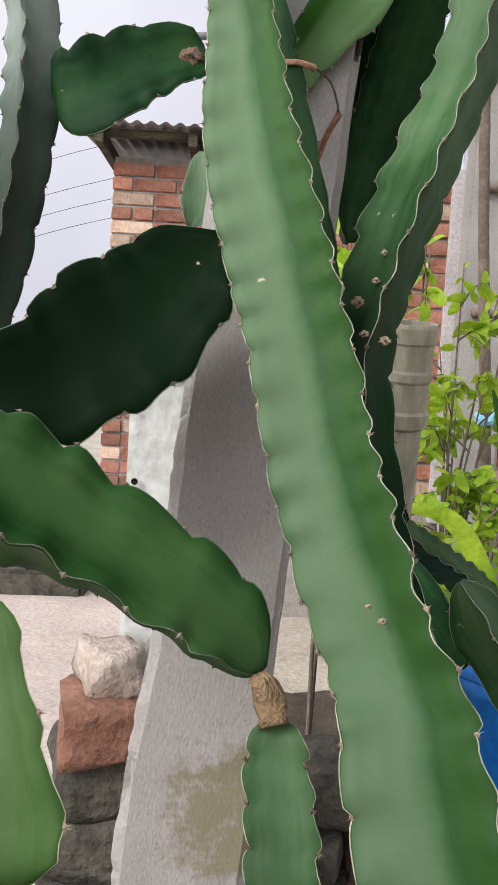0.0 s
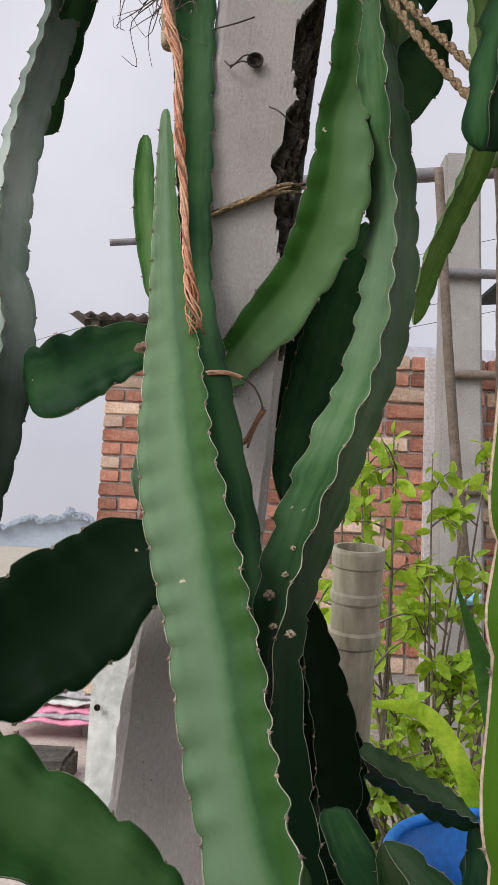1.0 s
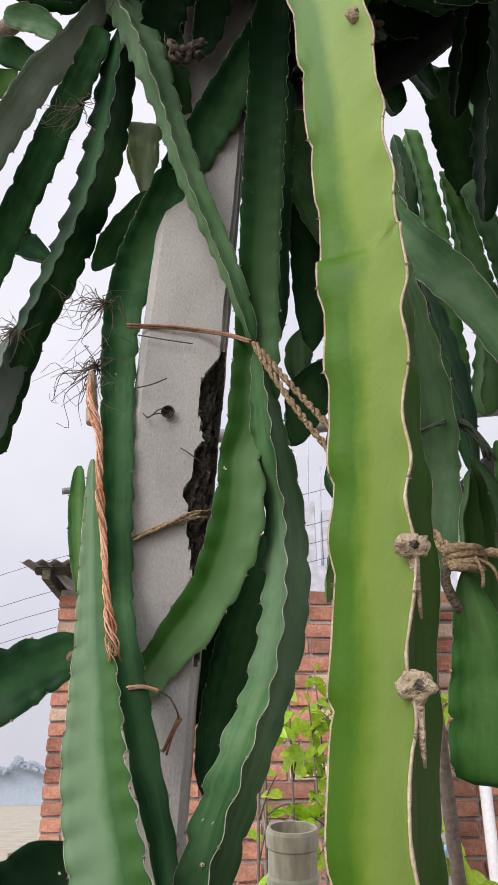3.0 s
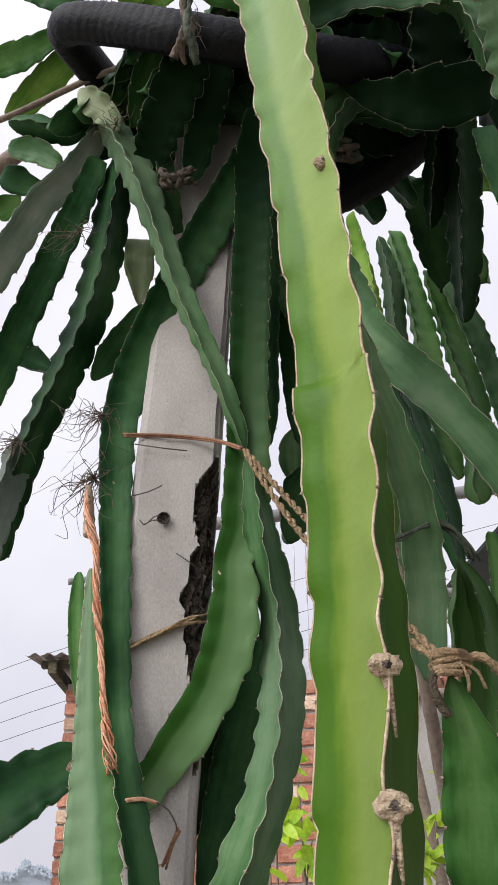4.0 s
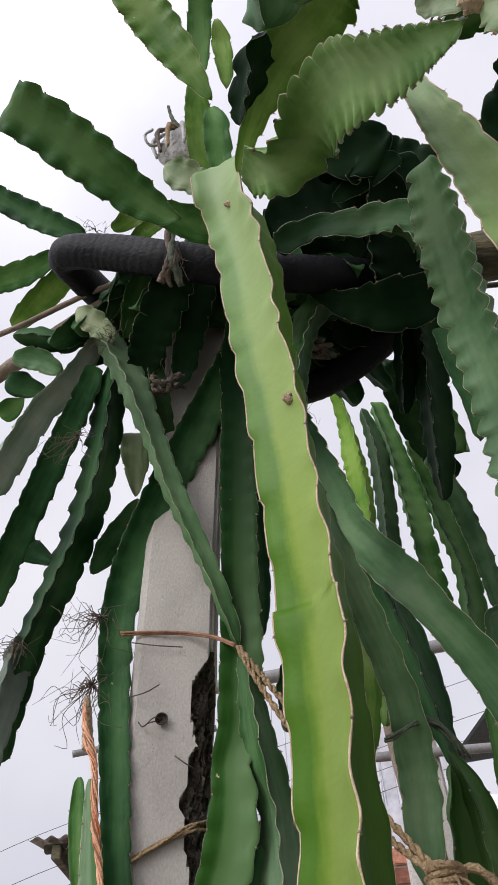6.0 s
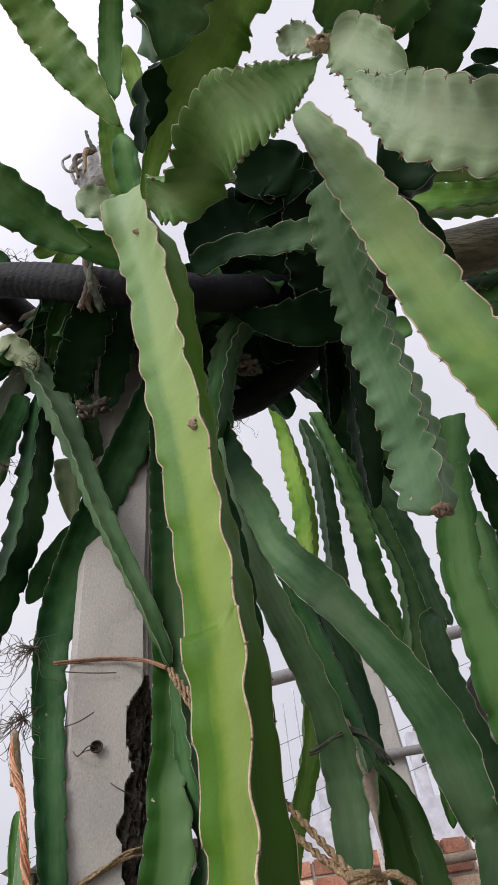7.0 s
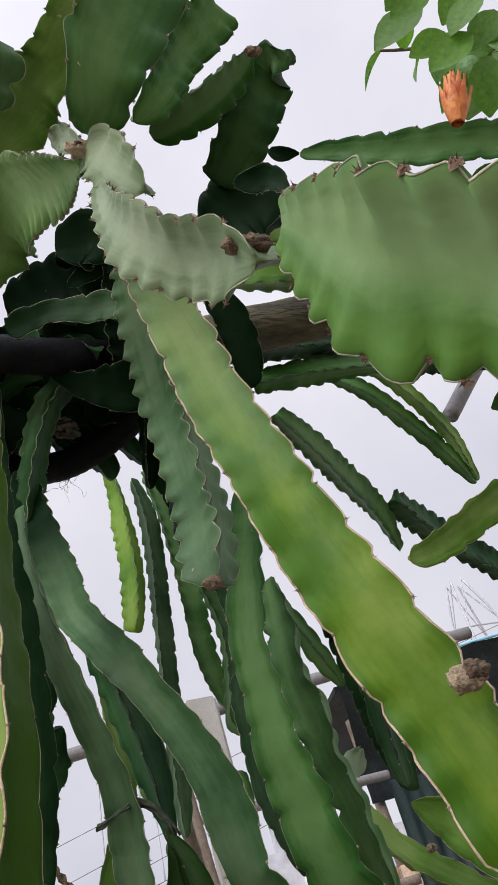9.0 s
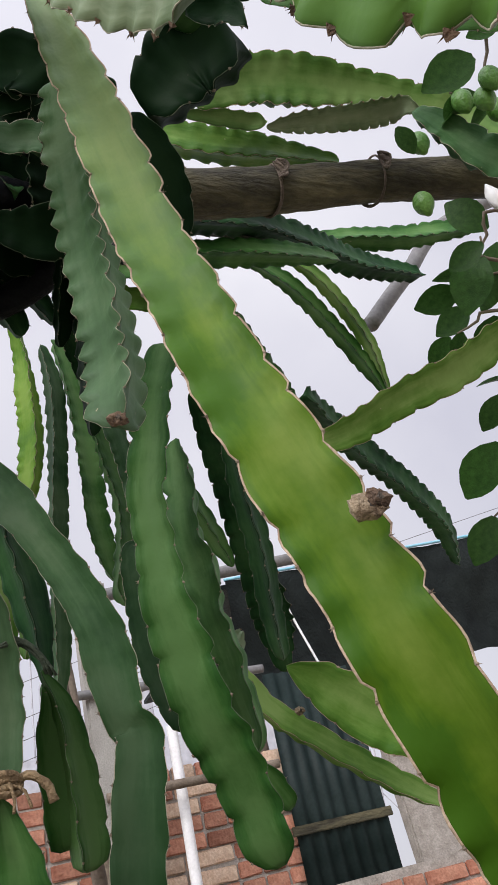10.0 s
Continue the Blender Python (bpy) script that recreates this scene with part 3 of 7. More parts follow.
    old.data.foreach_set("value", np.repeat(np.clip(np.interp(np.linspace(0, len(age_shade) - 1, n), np.arange(len(age_shade)), age_shade), -1, 1), k).astype(np.float32))
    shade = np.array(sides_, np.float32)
    if shaded_side:
        # the face between two ribs painted greener and darker, as if in shade
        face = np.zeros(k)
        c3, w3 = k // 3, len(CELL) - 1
        f3 = shaded_side[0]
        face[[f3 * c3 + j for j in range(w3 + 1, c3)] + [(f3 + 1) % 3 * c3 + j for j in range(w3)]] = shaded_side[1]
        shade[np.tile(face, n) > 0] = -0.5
        age_shades = np.zeros(n * k, np.float32)
        old.data.foreach_get("value", age_shades)
        old.data.foreach_set("value", (age_shades + np.tile(face, n)).astype(np.float32))
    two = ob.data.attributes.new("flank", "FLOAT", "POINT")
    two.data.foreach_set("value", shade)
    # the corky rim of the ribs
    if rim:
        rv, rf = [], []
        for r in range(3):
            t = np.array(tips[r])
            b0 = len(rv)
            rad = (0.00025 + 0.0055 * high) * RIM_WIDTH.get(skin.name, 1.0)
            thick = rad * (1 + 0.5 * np.array([noise.noise((a * 90, r, stem_count[0])) for a in at]))
            e = unit(t - place)
            f = np.cross(tang, e)
            for i in range(n):
                for cs, sn in ((1, 0), (0, 1), (-1, 0), (0, -1)):
                    rv.append(t[i] + (e[i] * cs + f[i] * sn) * thick[i])
            rf += [(b0 + i * 4 + j, b0 + i * 4 + (j + 1) % 4, b0 + (i + 1) * 4 + (j + 1) % 4, b0 + (i + 1) * 4 + j) for i in range(n - 1) for j in range(4)]
        mesh_object("rib_rim", rv, rf, RIMS[skin.name], ob, True)
    sv, sf = [], []
    for r in range(3):
        t = np.array(tips[r])
        marks = np.arange((1 - 0.37 * r) % 1.0 * pitch, total, pitch)
        for m in marks:
            i = int(np.clip(round(m / total * (n - 1)), 0, n - 1))
            if m < 0.012 or total - m < 0.012:
                continue
            e = unit(t[i] - place[i])
            for _ in range(3):
                d = unit(e + 0.75 * rng.uniform(-1, 1, 3))
                q = unit(np.cross(d, rng.uniform(-1, 1, 3)))
                q2 = np.cross(d, q)
                wdt, lng = 0.0007, rng.uniform(0.002, 0.0045)
                b0 = len(sv)
                sv += [t[i] - e * 0.001 + q * wdt, t[i] - e * 0.001 - 0.5 * q * wdt + 0.87 * q2 * wdt, t[i] - e * 0.001 - 0.5 * q * wdt - 0.87 * q2 * wdt, t[i] + d * lng]
                sf += [(b0, b0 + 1, b0 + 3), (b0 + 1, b0 + 2, b0 + 3), (b0 + 2, b0, b0 + 3)]
            # the woolly cushion
            b0 = len(sv)
            ww = 0.0012 + (0.022 if pitch > 0.027 else 0.04) * high[i]
            f = unit(np.cross(tang[i], e))
            sv += [t[i] + e * ww, t[i] + f * ww, t[i] - f * ww, t[i] + tang[i] * ww * 1.3, t[i] - tang[i] * ww * 1.3]
            sf += [(b0, b0 + 1, b0 + 3), (b0, b0 + 3, b0 + 2), (b0, b0 + 2, b0 + 4), (b0, b0 + 4, b0 + 1)]
    if sv:
        tagged(mesh_object("spine_cluster", sv, sf, SPINE if pitch > 0.027 else SCAR_DARK, ob), kind="stuff")
    return ob


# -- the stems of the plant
stem([(-0.048, 0.605, 1.596, 0.0045), (-0.042, 0.590, 1.538, 0.0094), (-0.036, 0.575, 1.472, 0.0129), (-0.021, 0.555, 1.365, 0.0234), (-0.011, 0.530, 1.280, 0.0321), (0.009, 0.505, 1.203, 0.0379), (0.030, 0.480, 1.131, 0.0361), (0.044, 0.457, 1.073, 0.0361), (0.063, 0.432, 1.021, 0.0382), (0.075, 0.410, 0.990, 0.0386), (0.088, 0.385, 0.955, 0.0367), (0.094, 0.362, 0.922, 0.0393), (0.101, 0.345, 0.894, 0.0410), (0.109, 0.328, 0.868, 0.0434)], WAXY, (70, 70, 70, 78, 78, 77, 77, 76, 73, 72, 78, 83, 79, 76), 0, .03, .028, flank=-.42, age_shade=(-.1,-.05,.15,.35,.5))
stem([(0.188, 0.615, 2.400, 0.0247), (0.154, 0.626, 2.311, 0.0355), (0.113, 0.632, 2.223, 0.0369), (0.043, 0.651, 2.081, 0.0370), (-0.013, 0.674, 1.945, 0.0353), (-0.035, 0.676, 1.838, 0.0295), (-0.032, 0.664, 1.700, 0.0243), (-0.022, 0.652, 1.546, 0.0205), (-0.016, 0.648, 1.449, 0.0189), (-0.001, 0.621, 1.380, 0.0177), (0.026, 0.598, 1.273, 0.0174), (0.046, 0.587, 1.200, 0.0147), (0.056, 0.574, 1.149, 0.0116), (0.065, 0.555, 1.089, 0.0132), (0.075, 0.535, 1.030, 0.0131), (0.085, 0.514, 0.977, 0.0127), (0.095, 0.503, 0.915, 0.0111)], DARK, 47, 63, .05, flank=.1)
stem([(-0.094, 0.597, 2.426, 0.0255), (-0.072, 0.596, 2.379, 0.0278), (-0.025, 0.592, 2.273, 0.0318), (0.015, 0.597, 2.149, 0.0233), (0.047, 0.602, 2.036, 0.0213), (0.077, 0.600, 1.949, 0.0186), (0.108, 0.600, 1.860, 0.0160), (0.130, 0.607, 1.791, 0.0121), (0.139, 0.611, 1.758, 0.0060)], WAXY, 25, 19, .06, age_shade=(-.35,-.3,-.1,.1))
stem([(0.143, 0.610, 1.750, 0.0055), (0.152, 0.612, 1.678, 0.0206), (0.161, 0.615, 1.607, 0.0260), (0.173, 0.632, 1.544, 0.0272), (0.171, 0.621, 1.443, 0.0302), (0.153, 0.600, 1.356, 0.0289), (0.122, 0.570, 1.275, 0.0294), (0.094, 0.538, 1.202, 0.0296), (0.076, 0.508, 1.138, 0.0231), (0.074, 0.485, 1.082, 0.0205), (0.082, 0.466, 1.030, 0.0190), (0.088, 0.453, 0.998, 0.0179), (0.102, 0.438, 0.952, 0.0160), (0.120, 0.423, 0.912, 0.0141)], WAXY, 1, 31, .05, .042, age_shade=(.4,.1,-.3,-.2,.15,.8,1,1))
stem([(0.182, 0.579, 2.399, 0.0222), (0.173, 0.619, 2.300, 0.0359), (0.170, 0.635, 2.226, 0.0346), (0.157, 0.638, 2.041, 0.0339), (0.148, 0.632, 1.850, 0.0308), (0.144, 0.632, 1.751, 0.0335), (0.137, 0.638, 1.661, 0.0348), (0.123, 0.635, 1.616, 0.0283), (0.124, 0.636, 1.576, 0.0309), (0.118, 0.640, 1.525, 0.0364), (0.105, 0.645, 1.483, 0.0337), (0.085, 0.650, 1.445, 0.0311), (0.061, 0.653, 1.411, 0.0311), (0.034, 0.655, 1.378, 0.0248), (0.015, 0.655, 1.354, 0.0261), (0.011, 0.655, 1.335, 0.0232)], GREEN, (70, 71, 72, 73, 74, 75, 76, 76, 75, 74, 72, 71, 71, 71, 70, 69), 0, .04, flank=.5, age_shade=(1,1,.9,.75,.5,.3,.25))
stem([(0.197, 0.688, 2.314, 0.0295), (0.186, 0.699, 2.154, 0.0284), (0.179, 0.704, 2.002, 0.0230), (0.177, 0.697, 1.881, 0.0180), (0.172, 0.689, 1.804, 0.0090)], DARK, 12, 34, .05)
# two dark pads stand in for the shaded underside of a nearby stem
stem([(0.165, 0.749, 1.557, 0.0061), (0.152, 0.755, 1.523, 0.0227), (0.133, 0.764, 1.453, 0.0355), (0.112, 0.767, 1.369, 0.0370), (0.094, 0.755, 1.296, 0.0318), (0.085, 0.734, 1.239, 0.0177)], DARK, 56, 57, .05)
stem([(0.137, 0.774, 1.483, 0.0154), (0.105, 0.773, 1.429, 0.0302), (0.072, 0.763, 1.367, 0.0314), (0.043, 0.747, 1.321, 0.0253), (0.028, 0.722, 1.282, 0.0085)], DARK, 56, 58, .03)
stem([(0.156, 0.250, 2.335, 0.0495), (0.174, 0.250, 2.234, 0.0502), (0.188, 0.250, 2.123, 0.0485), (0.194, 0.250, 1.972, 0.0440), (0.202, 0.250, 1.842, 0.0409), (0.207, 0.250, 1.732, 0.0396), (0.212, 0.250, 1.621, 0.0411), (0.212, 0.250, 1.608, 0.0434), (0.208, 0.250, 1.491, 0.0392), (0.205, 0.250, 1.397, 0.0405), (0.199, 0.250, 1.321, 0.0394), (0.193, 0.250, 1.245, 0.0386), (0.188, 0.250, 1.151, 0.0365), (0.187, 0.250, 1.097, 0.0358), (0.187, 0.250, 1.044, 0.0352)], YELLOW, (77, 116, 113, 112, 112, 112, 113, 119, 120, 122, 124, 123, 121, 120, 120), 0, .03, .075, age_shade=(-.8,-.6,-.35,-.08,.12,.24,.3,.3), flank=.32, shaded_side=(1, .3))
stem([(0.214, 0.288, 2.171, 0.0142), (0.212, 0.314, 2.080, 0.0182), (0.212, 0.348, 2.006, 0.0203), (0.217, 0.352, 1.866, 0.0209), (0.228, 0.374, 1.798, 0.0214), (0.229, 0.403, 1.704, 0.0259), (0.228, 0.431, 1.621, 0.0276), (0.220, 0.462, 1.547, 0.0266), (0.216, 0.476, 1.499, 0.0200)], DARK, 25, 26, .05)
stem([(0.247, 0.605, 2.230, 0.0200), (0.252, 0.585, 2.130, 0.0330), (0.265, 0.560, 2.044, 0.0345), (0.284, 0.540, 1.953, 0.0345), (0.297, 0.520, 1.874, 0.0305), (0.320, 0.500, 1.820, 0.0291), (0.347, 0.480, 1.763, 0.0307), (0.373, 0.460, 1.703, 0.0255), (0.401, 0.445, 1.639, 0.0265), (0.420, 0.435, 1.581, 0.0283), (0.427, 0.430, 1.528, 0.0305), (0.432, 0.425, 1.478, 0.0251), (0.444, 0.425, 1.457, 0.0259), (0.434, 0.420, 1.393, 0.0290), (0.421, 0.420, 1.320, 0.0287), (0.405, 0.420, 1.265, 0.0254)], WAXY, (79, 79, 79, 79, 80, 81, 80, 80, 80, 82, 84, 81, 81, 83, 83, 84), 0, .03, flank=-.08, age_shade=(1,1,1,.4,.0,-.08,.05,.3,.55,.7,.85))
stem([(0.241, 0.413, 1.981, 0.0105), (0.240, 0.407, 1.907, 0.0132), (0.250, 0.411, 1.838, 0.0182), (0.261, 0.414, 1.792, 0.0185), (0.278, 0.429, 1.741, 0.0222), (0.301, 0.456, 1.678, 0.0221), (0.323, 0.491, 1.615, 0.0234), (0.329, 0.517, 1.571, 0.0259), (0.330, 0.539, 1.517, 0.0257), (0.325, 0.551, 1.469, 0.0206), (0.318, 0.551, 1.443, 0.0063)], WAXY, 98, 101, .04, age_shade=(.1,-.12,-.18))
stem([(0.303, 0.554, 1.914, 0.0138), (0.319, 0.553, 1.858, 0.0247), (0.343, 0.551, 1.764, 0.0291), (0.364, 0.556, 1.669, 0.0267), (0.373, 0.554, 1.596, 0.0136), (0.376, 0.553, 1.560, 0.0059)], DARK, 18, 17, .04)
stem([(0.371, 0.549, 1.564, 0.0068), (0.378, 0.565, 1.546, 0.0206), (0.380, 0.588, 1.502, 0.0325), (0.385, 0.604, 1.454, 0.0335), (0.388, 0.624, 1.397, 0.0293)], GREEN, 47, 58, .04, age_shade=(.25,.2))
stem([(0.407, 0.148, 2.160, 0.0241), (0.418, 0.179, 2.086, 0.0386), (0.424, 0.203, 2.002, 0.0385), (0.431, 0.223, 1.936, 0.0380), (0.436, 0.231, 1.856, 0.0374), (0.439, 0.245, 1.784, 0.0370), (0.432, 0.242, 1.730, 0.0354), (0.428, 0.239, 1.701, 0.0215)], WAXY, 6, 2, .10, .03, age_shade=(0,-.25))
stem([(0.369, 0.040, 2.139, 0.0151), (0.392, 0.049, 2.035, 0.0263), (0.411, 0.056, 1.932, 0.0312), (0.424, 0.061, 1.842, 0.0326), (0.434, 0.061, 1.758, 0.0333), (0.446, 0.051, 1.680, 0.0337), (0.462, 0.045, 1.589, 0.0345), (0.477, 0.035, 1.518, 0.0352), (0.496, 0.030, 1.445, 0.0352), (0.510, 0.025, 1.381, 0.0351), (0.527, 0.028, 1.337, 0.0346), (0.546, 0.038, 1.291, 0.0338), (0.568, 0.051, 1.245, 0.0314)], YELLOW, 93, 92, .05, flank=.03, age_shade=(-.7,-.5,-.25,.05,.22,.30))
stem([(0.544, 0.360, 1.928, 0.0204), (0.513, 0.360, 1.834, 0.0263), (0.497, 0.365, 1.763, 0.0271), (0.483, 0.370, 1.701, 0.0252), (0.484, 0.375, 1.640, 0.0254), (0.486, 0.385, 1.581, 0.0300), (0.499, 0.400, 1.526, 0.0340), (0.511, 0.415, 1.474, 0.0336), (0.533, 0.430, 1.435, 0.0357), (0.555, 0.450, 1.383, 0.0317), (0.566, 0.460, 1.342, 0.0300), (0.575, 0.465, 1.317, 0.0169)], GREEN, (97, 97, 98, 99, 99, 97, 96, 94, 94, 96, 96, 95), 0, .06, age_shade=(.35,.3,.25,.3))
stem([(0.547, 0.420, 1.815, 0.0149), (0.548, 0.425, 1.754, 0.0254), (0.543, 0.430, 1.688, 0.0254), (0.553, 0.435, 1.630, 0.0312), (0.555, 0.440, 1.586, 0.0219), (0.567, 0.450, 1.540, 0.0241), (0.574, 0.460, 1.494, 0.0203), (0.583, 0.470, 1.462, 0.0203), (0.581, 0.475, 1.430, 0.0110)], GREEN, (127, 127, 126, 126, 125, 125, 125, 127, 129), 0, .12, age_shade=(-.1,-.1))
stem([(0.642, 0.678, 1.468, 0.0092), (0.671, 0.692, 1.440, 0.0183), (0.698, 0.704, 1.402, 0.0160)], GREEN, 53, 53, .06)
stem([(0.628, 0.596, 1.564, 0.0117), (0.666, 0.622, 1.512, 0.0196), (0.722, 0.627, 1.467, 0.0205), (0.791, 0.629, 1.415, 0.0205), (0.846, 0.627, 1.377, 0.0177), (0.892, 0.617, 1.346, 0.0065)], YOUNG, 40, 31, .06)
stem([(0.673, 0.612, 2.066, 0.0152), (0.730, 0.715, 2.021, 0.0292), (0.790, 0.816, 1.974, 0.0386), (0.854, 0.940, 1.889, 0.0445), (0.911, 1.057, 1.814, 0.0464), (0.945, 1.148, 1.732, 0.0165)], DARK, 114, 114, .06)
stem([(0.659, 0.512, 1.532, 0.0079), (0.693, 0.518, 1.516, 0.0278), (0.746, 0.519, 1.472, 0.0412), (0.791, 0.509, 1.434, 0.0370), (0.831, 0.497, 1.390, 0.0154)], YOUNG, 72, 73, .04)
stem([(0.700, 0.844, 2.019, 0.0184), (0.755, 0.888, 1.928, 0.0232), (0.783, 0.901, 1.867, 0.0092)], GREEN, 25, 25, .06)
stem([(0.790, 0.486, 1.853, 0.0203), (0.845, 0.471, 1.868, 0.0287), (0.917, 0.435, 1.896, 0.0331), (1.014, 0.397, 1.927, 0.0360), (1.099, 0.358, 1.967, 0.0367), (1.191, 0.304, 1.995, 0.0327)], YOUNG, 74, 70, .05)
stem([(1.057, 0.887, 2.283, 0.0295), (1.166, 0.999, 2.293, 0.0393), (1.308, 1.111, 2.274, 0.0437), (1.486, 1.219, 2.226, 0.0427), (1.652, 1.342, 2.163, 0.0413), (1.754, 1.476, 2.092, 0.0159)], DARK, 34, 39, .07)
stem([(0.988, 0.813, 2.659, 0.0174), (1.118, 0.861, 2.619, 0.0277), (1.256, 0.939, 2.541, 0.0287), (1.345, 0.996, 2.475, 0.0258), (1.401, 1.037, 2.415, 0.0104)], GREEN, 37, 40, .05)
stem([(1.103, 0.812, 2.680, 0.0163), (1.186, 0.844, 2.649, 0.0233), (1.276, 0.899, 2.596, 0.0254), (1.358, 0.964, 2.528, 0.0242), (1.415, 1.038, 2.426, 0.0106)], YOUNG, 39, 43, .05)
stem([(0.708, 0.589, 2.390, 0.0276), (0.859, 0.617, 2.443, 0.0354), (1.017, 0.633, 2.470, 0.0278), (1.126, 0.664, 2.501, 0.0118)], GREEN, 25, 26, .05)
stem([(0.700, 0.554, 2.447, 0.0308), (0.903, 0.606, 2.524, 0.0379), (1.103, 0.691, 2.581, 0.0418), (1.291, 0.785, 2.640, 0.0425), (1.529, 0.848, 2.691, 0.0268)], DARK, 31, 32, .06)
stem([(1.220, 0.876, 2.826, 0.0265), (1.354, 0.852, 2.830, 0.0376), (1.523, 0.823, 2.821, 0.0399), (1.721, 0.761, 2.821, 0.0313)], GREEN, 23, 21, .05)
stem([(0.668, 0.530, 2.699, 0.0268), (0.760, 0.525, 2.670, 0.0443), (0.913, 0.507, 2.639, 0.0437), (1.068, 0.467, 2.579, 0.0166)], YOUNG, 46, 45, .05)
stem([(0.721, 0.440, 2.633, 0.0081), (0.785, 0.427, 2.620, 0.0185), (0.850, 0.413, 2.599, 0.0210), (0.875, 0.400, 2.575, 0.0166)], YOUNG, (110, 112, 116, 126), 0, .06, age_shade=(-.2,-.2))
stem([(0.840, 0.360, 2.489, 0.0083), (0.895, 0.335, 2.485, 0.0230), (0.987, 0.310, 2.484, 0.0285), (1.075, 0.285, 2.492, 0.0294), (1.108, 0.260, 2.462, 0.0125)], PALE, (103, 104, 103, 107, 127), 0, .10, .022)
stem([(1.089, 0.260, 2.441, 0.0172), (1.124, 0.257, 2.386, 0.0332), (1.166, 0.253, 2.313, 0.0431), (1.226, 0.250, 2.272, 0.0420)], WAXY, (78, 79, 74, 68), 0, .06, age_shade=(.2,.2))
stem([(0.738, 0.420, 2.650, 0.0361), (0.843, 0.393, 2.681, 0.0600), (0.960, 0.367, 2.667, 0.0668), (1.089, 0.340, 2.639, 0.0440), (1.191, 0.313, 2.574, 0.0374), (1.262, 0.287, 2.480, 0.0414), (1.265, 0.260, 2.335, 0.0412)], YOUNG, (60, 65, 72, 77, 88, 106, 111), 0, .05, age_shade=(.5,.45,.2))
stem([(-0.009, 0.101, 2.803, 0.0383), (0.023, 0.141, 2.757, 0.0438), (0.066, 0.175, 2.671, 0.044), (0.113, 0.198, 2.575, 0.0313), (0.151, 0.217, 2.492, 0.0082)], YOUNG, 83, 86, .05, age_shade=(.45,.4))
stem([(0.156, 0.184, 3.031, 0.0261), (0.142, 0.251, 2.956, 0.0274), (0.135, 0.296, 2.877, 0.0271), (0.139, 0.318, 2.813, 0.0127)], GREEN, 50, 54, .03)
stem([(0.123, 0.303, 2.748, 0.0123), (0.125, 0.333, 2.697, 0.0267), (0.125, 0.373, 2.624, 0.0275), (0.130, 0.400, 2.571, 0.0178)], YOUNG, 55, 56, .03)
stem([(0.172, 0.225, 2.827, 0.0085), (0.178, 0.255, 2.799, 0.0205), (0.182, 0.282, 2.739, 0.0179), (0.183, 0.297, 2.702, 0.0083)], YOUNG, 71, 69, .05)
stem([(0.150, 0.221, 2.475, 0.0101), (0.155, 0.236, 2.437, 0.0229), (0.157, 0.258, 2.383, 0.0226), (0.162, 0.269, 2.333, 0.0097)], GREEN, 68, 68, .06)
stem([(0.240, -0.059, 2.368, 0.0654), (0.229, -0.031, 2.338, 0.0654), (0.222, 0.005, 2.314, 0.0534), (0.219, 0.030, 2.279, 0.0181)], WAXY, 31, 30, .16, age_shade=(.25,.25))
stem([(0.219, 0.042, 2.289, 0.0120), (0.207, 0.071, 2.300, 0.0245), (0.195, 0.117, 2.304, 0.0254), (0.184, 0.158, 2.291, 0.0174)], DARK, -15, -3, .16, age_shade=(.85,.85))
stem([(0.379, -0.100, 2.376, 0.0368), (0.358, -0.057, 2.384, 0.0370), (0.338, -0.014, 2.384, 0.0475), (0.311, 0.029, 2.389, 0.0556), (0.274, 0.071, 2.366, 0.0494), (0.234, 0.114, 2.347, 0.0360), (0.200, 0.157, 2.289, 0.0190), (0.177, 0.200, 2.246, 0.0080)], YOUNG, (27, 36, 36, 38, 41, 46, 52, 54), 0, .06, .032, age_shade=(.18,.15))
stem([(0.190, 0.210, 2.226, 0.0132), (0.226, 0.141, 2.168, 0.0443), (0.265, 0.072, 2.142, 0.0478), (0.300, 0.003, 2.082, 0.0492), (0.318, -0.066, 1.975, 0.0306), (0.318, -0.135, 1.853, 0.0074)], FRESH, (150, 130, 132, 176, 188, 197), 0, .08, .026, age_shade=(-.05,-.05))
stem([(0.322, -0.155, 1.832, 0.0076), (0.333, -0.160, 1.812, 0.0216), (0.342, -0.165, 1.771, 0.0207), (0.350, -0.170, 1.741, 0.0099)], PALE, (122, 118, 114, 116), 0, .10, .022)
stem([(0.319, -0.145, 1.855, 0.0106), (0.314, -0.133, 1.898, 0.0131), (0.303, -0.120, 1.922, 0.0074)], PALE, (-2, -18, -22), 0, .12, .02, age_shade=(.2,.2))
stem([(0.324, -0.155, 1.778, 0.0058), (0.324, -0.171, 1.710, 0.0125), (0.330, -0.187, 1.658, 0.0222), (0.340, -0.203, 1.617, 0.0236), (0.352, -0.218, 1.586, 0.0229), (0.358, -0.234, 1.557, 0.0207), (0.357, -0.250, 1.530, 0.0091)], PALE, (100, 108, 123, 129, 136, 153, 166), 0, .09, .022, age_shade=(.14,.12))
stem([(0.369, -0.262, 1.538, 0.0087), (0.367, -0.275, 1.510, 0.0168), (0.370, -0.288, 1.478, 0.0267), (0.373, -0.301, 1.448, 0.0327), (0.378, -0.315, 1.427, 0.0313), (0.383, -0.328, 1.403, 0.0288), (0.383, -0.341, 1.378, 0.0257)], FRESH, (166, 157, 151, 153, 154, 162, 167), 0, .055, .019, flank=.30, age_shade=(.16,.14,.12))
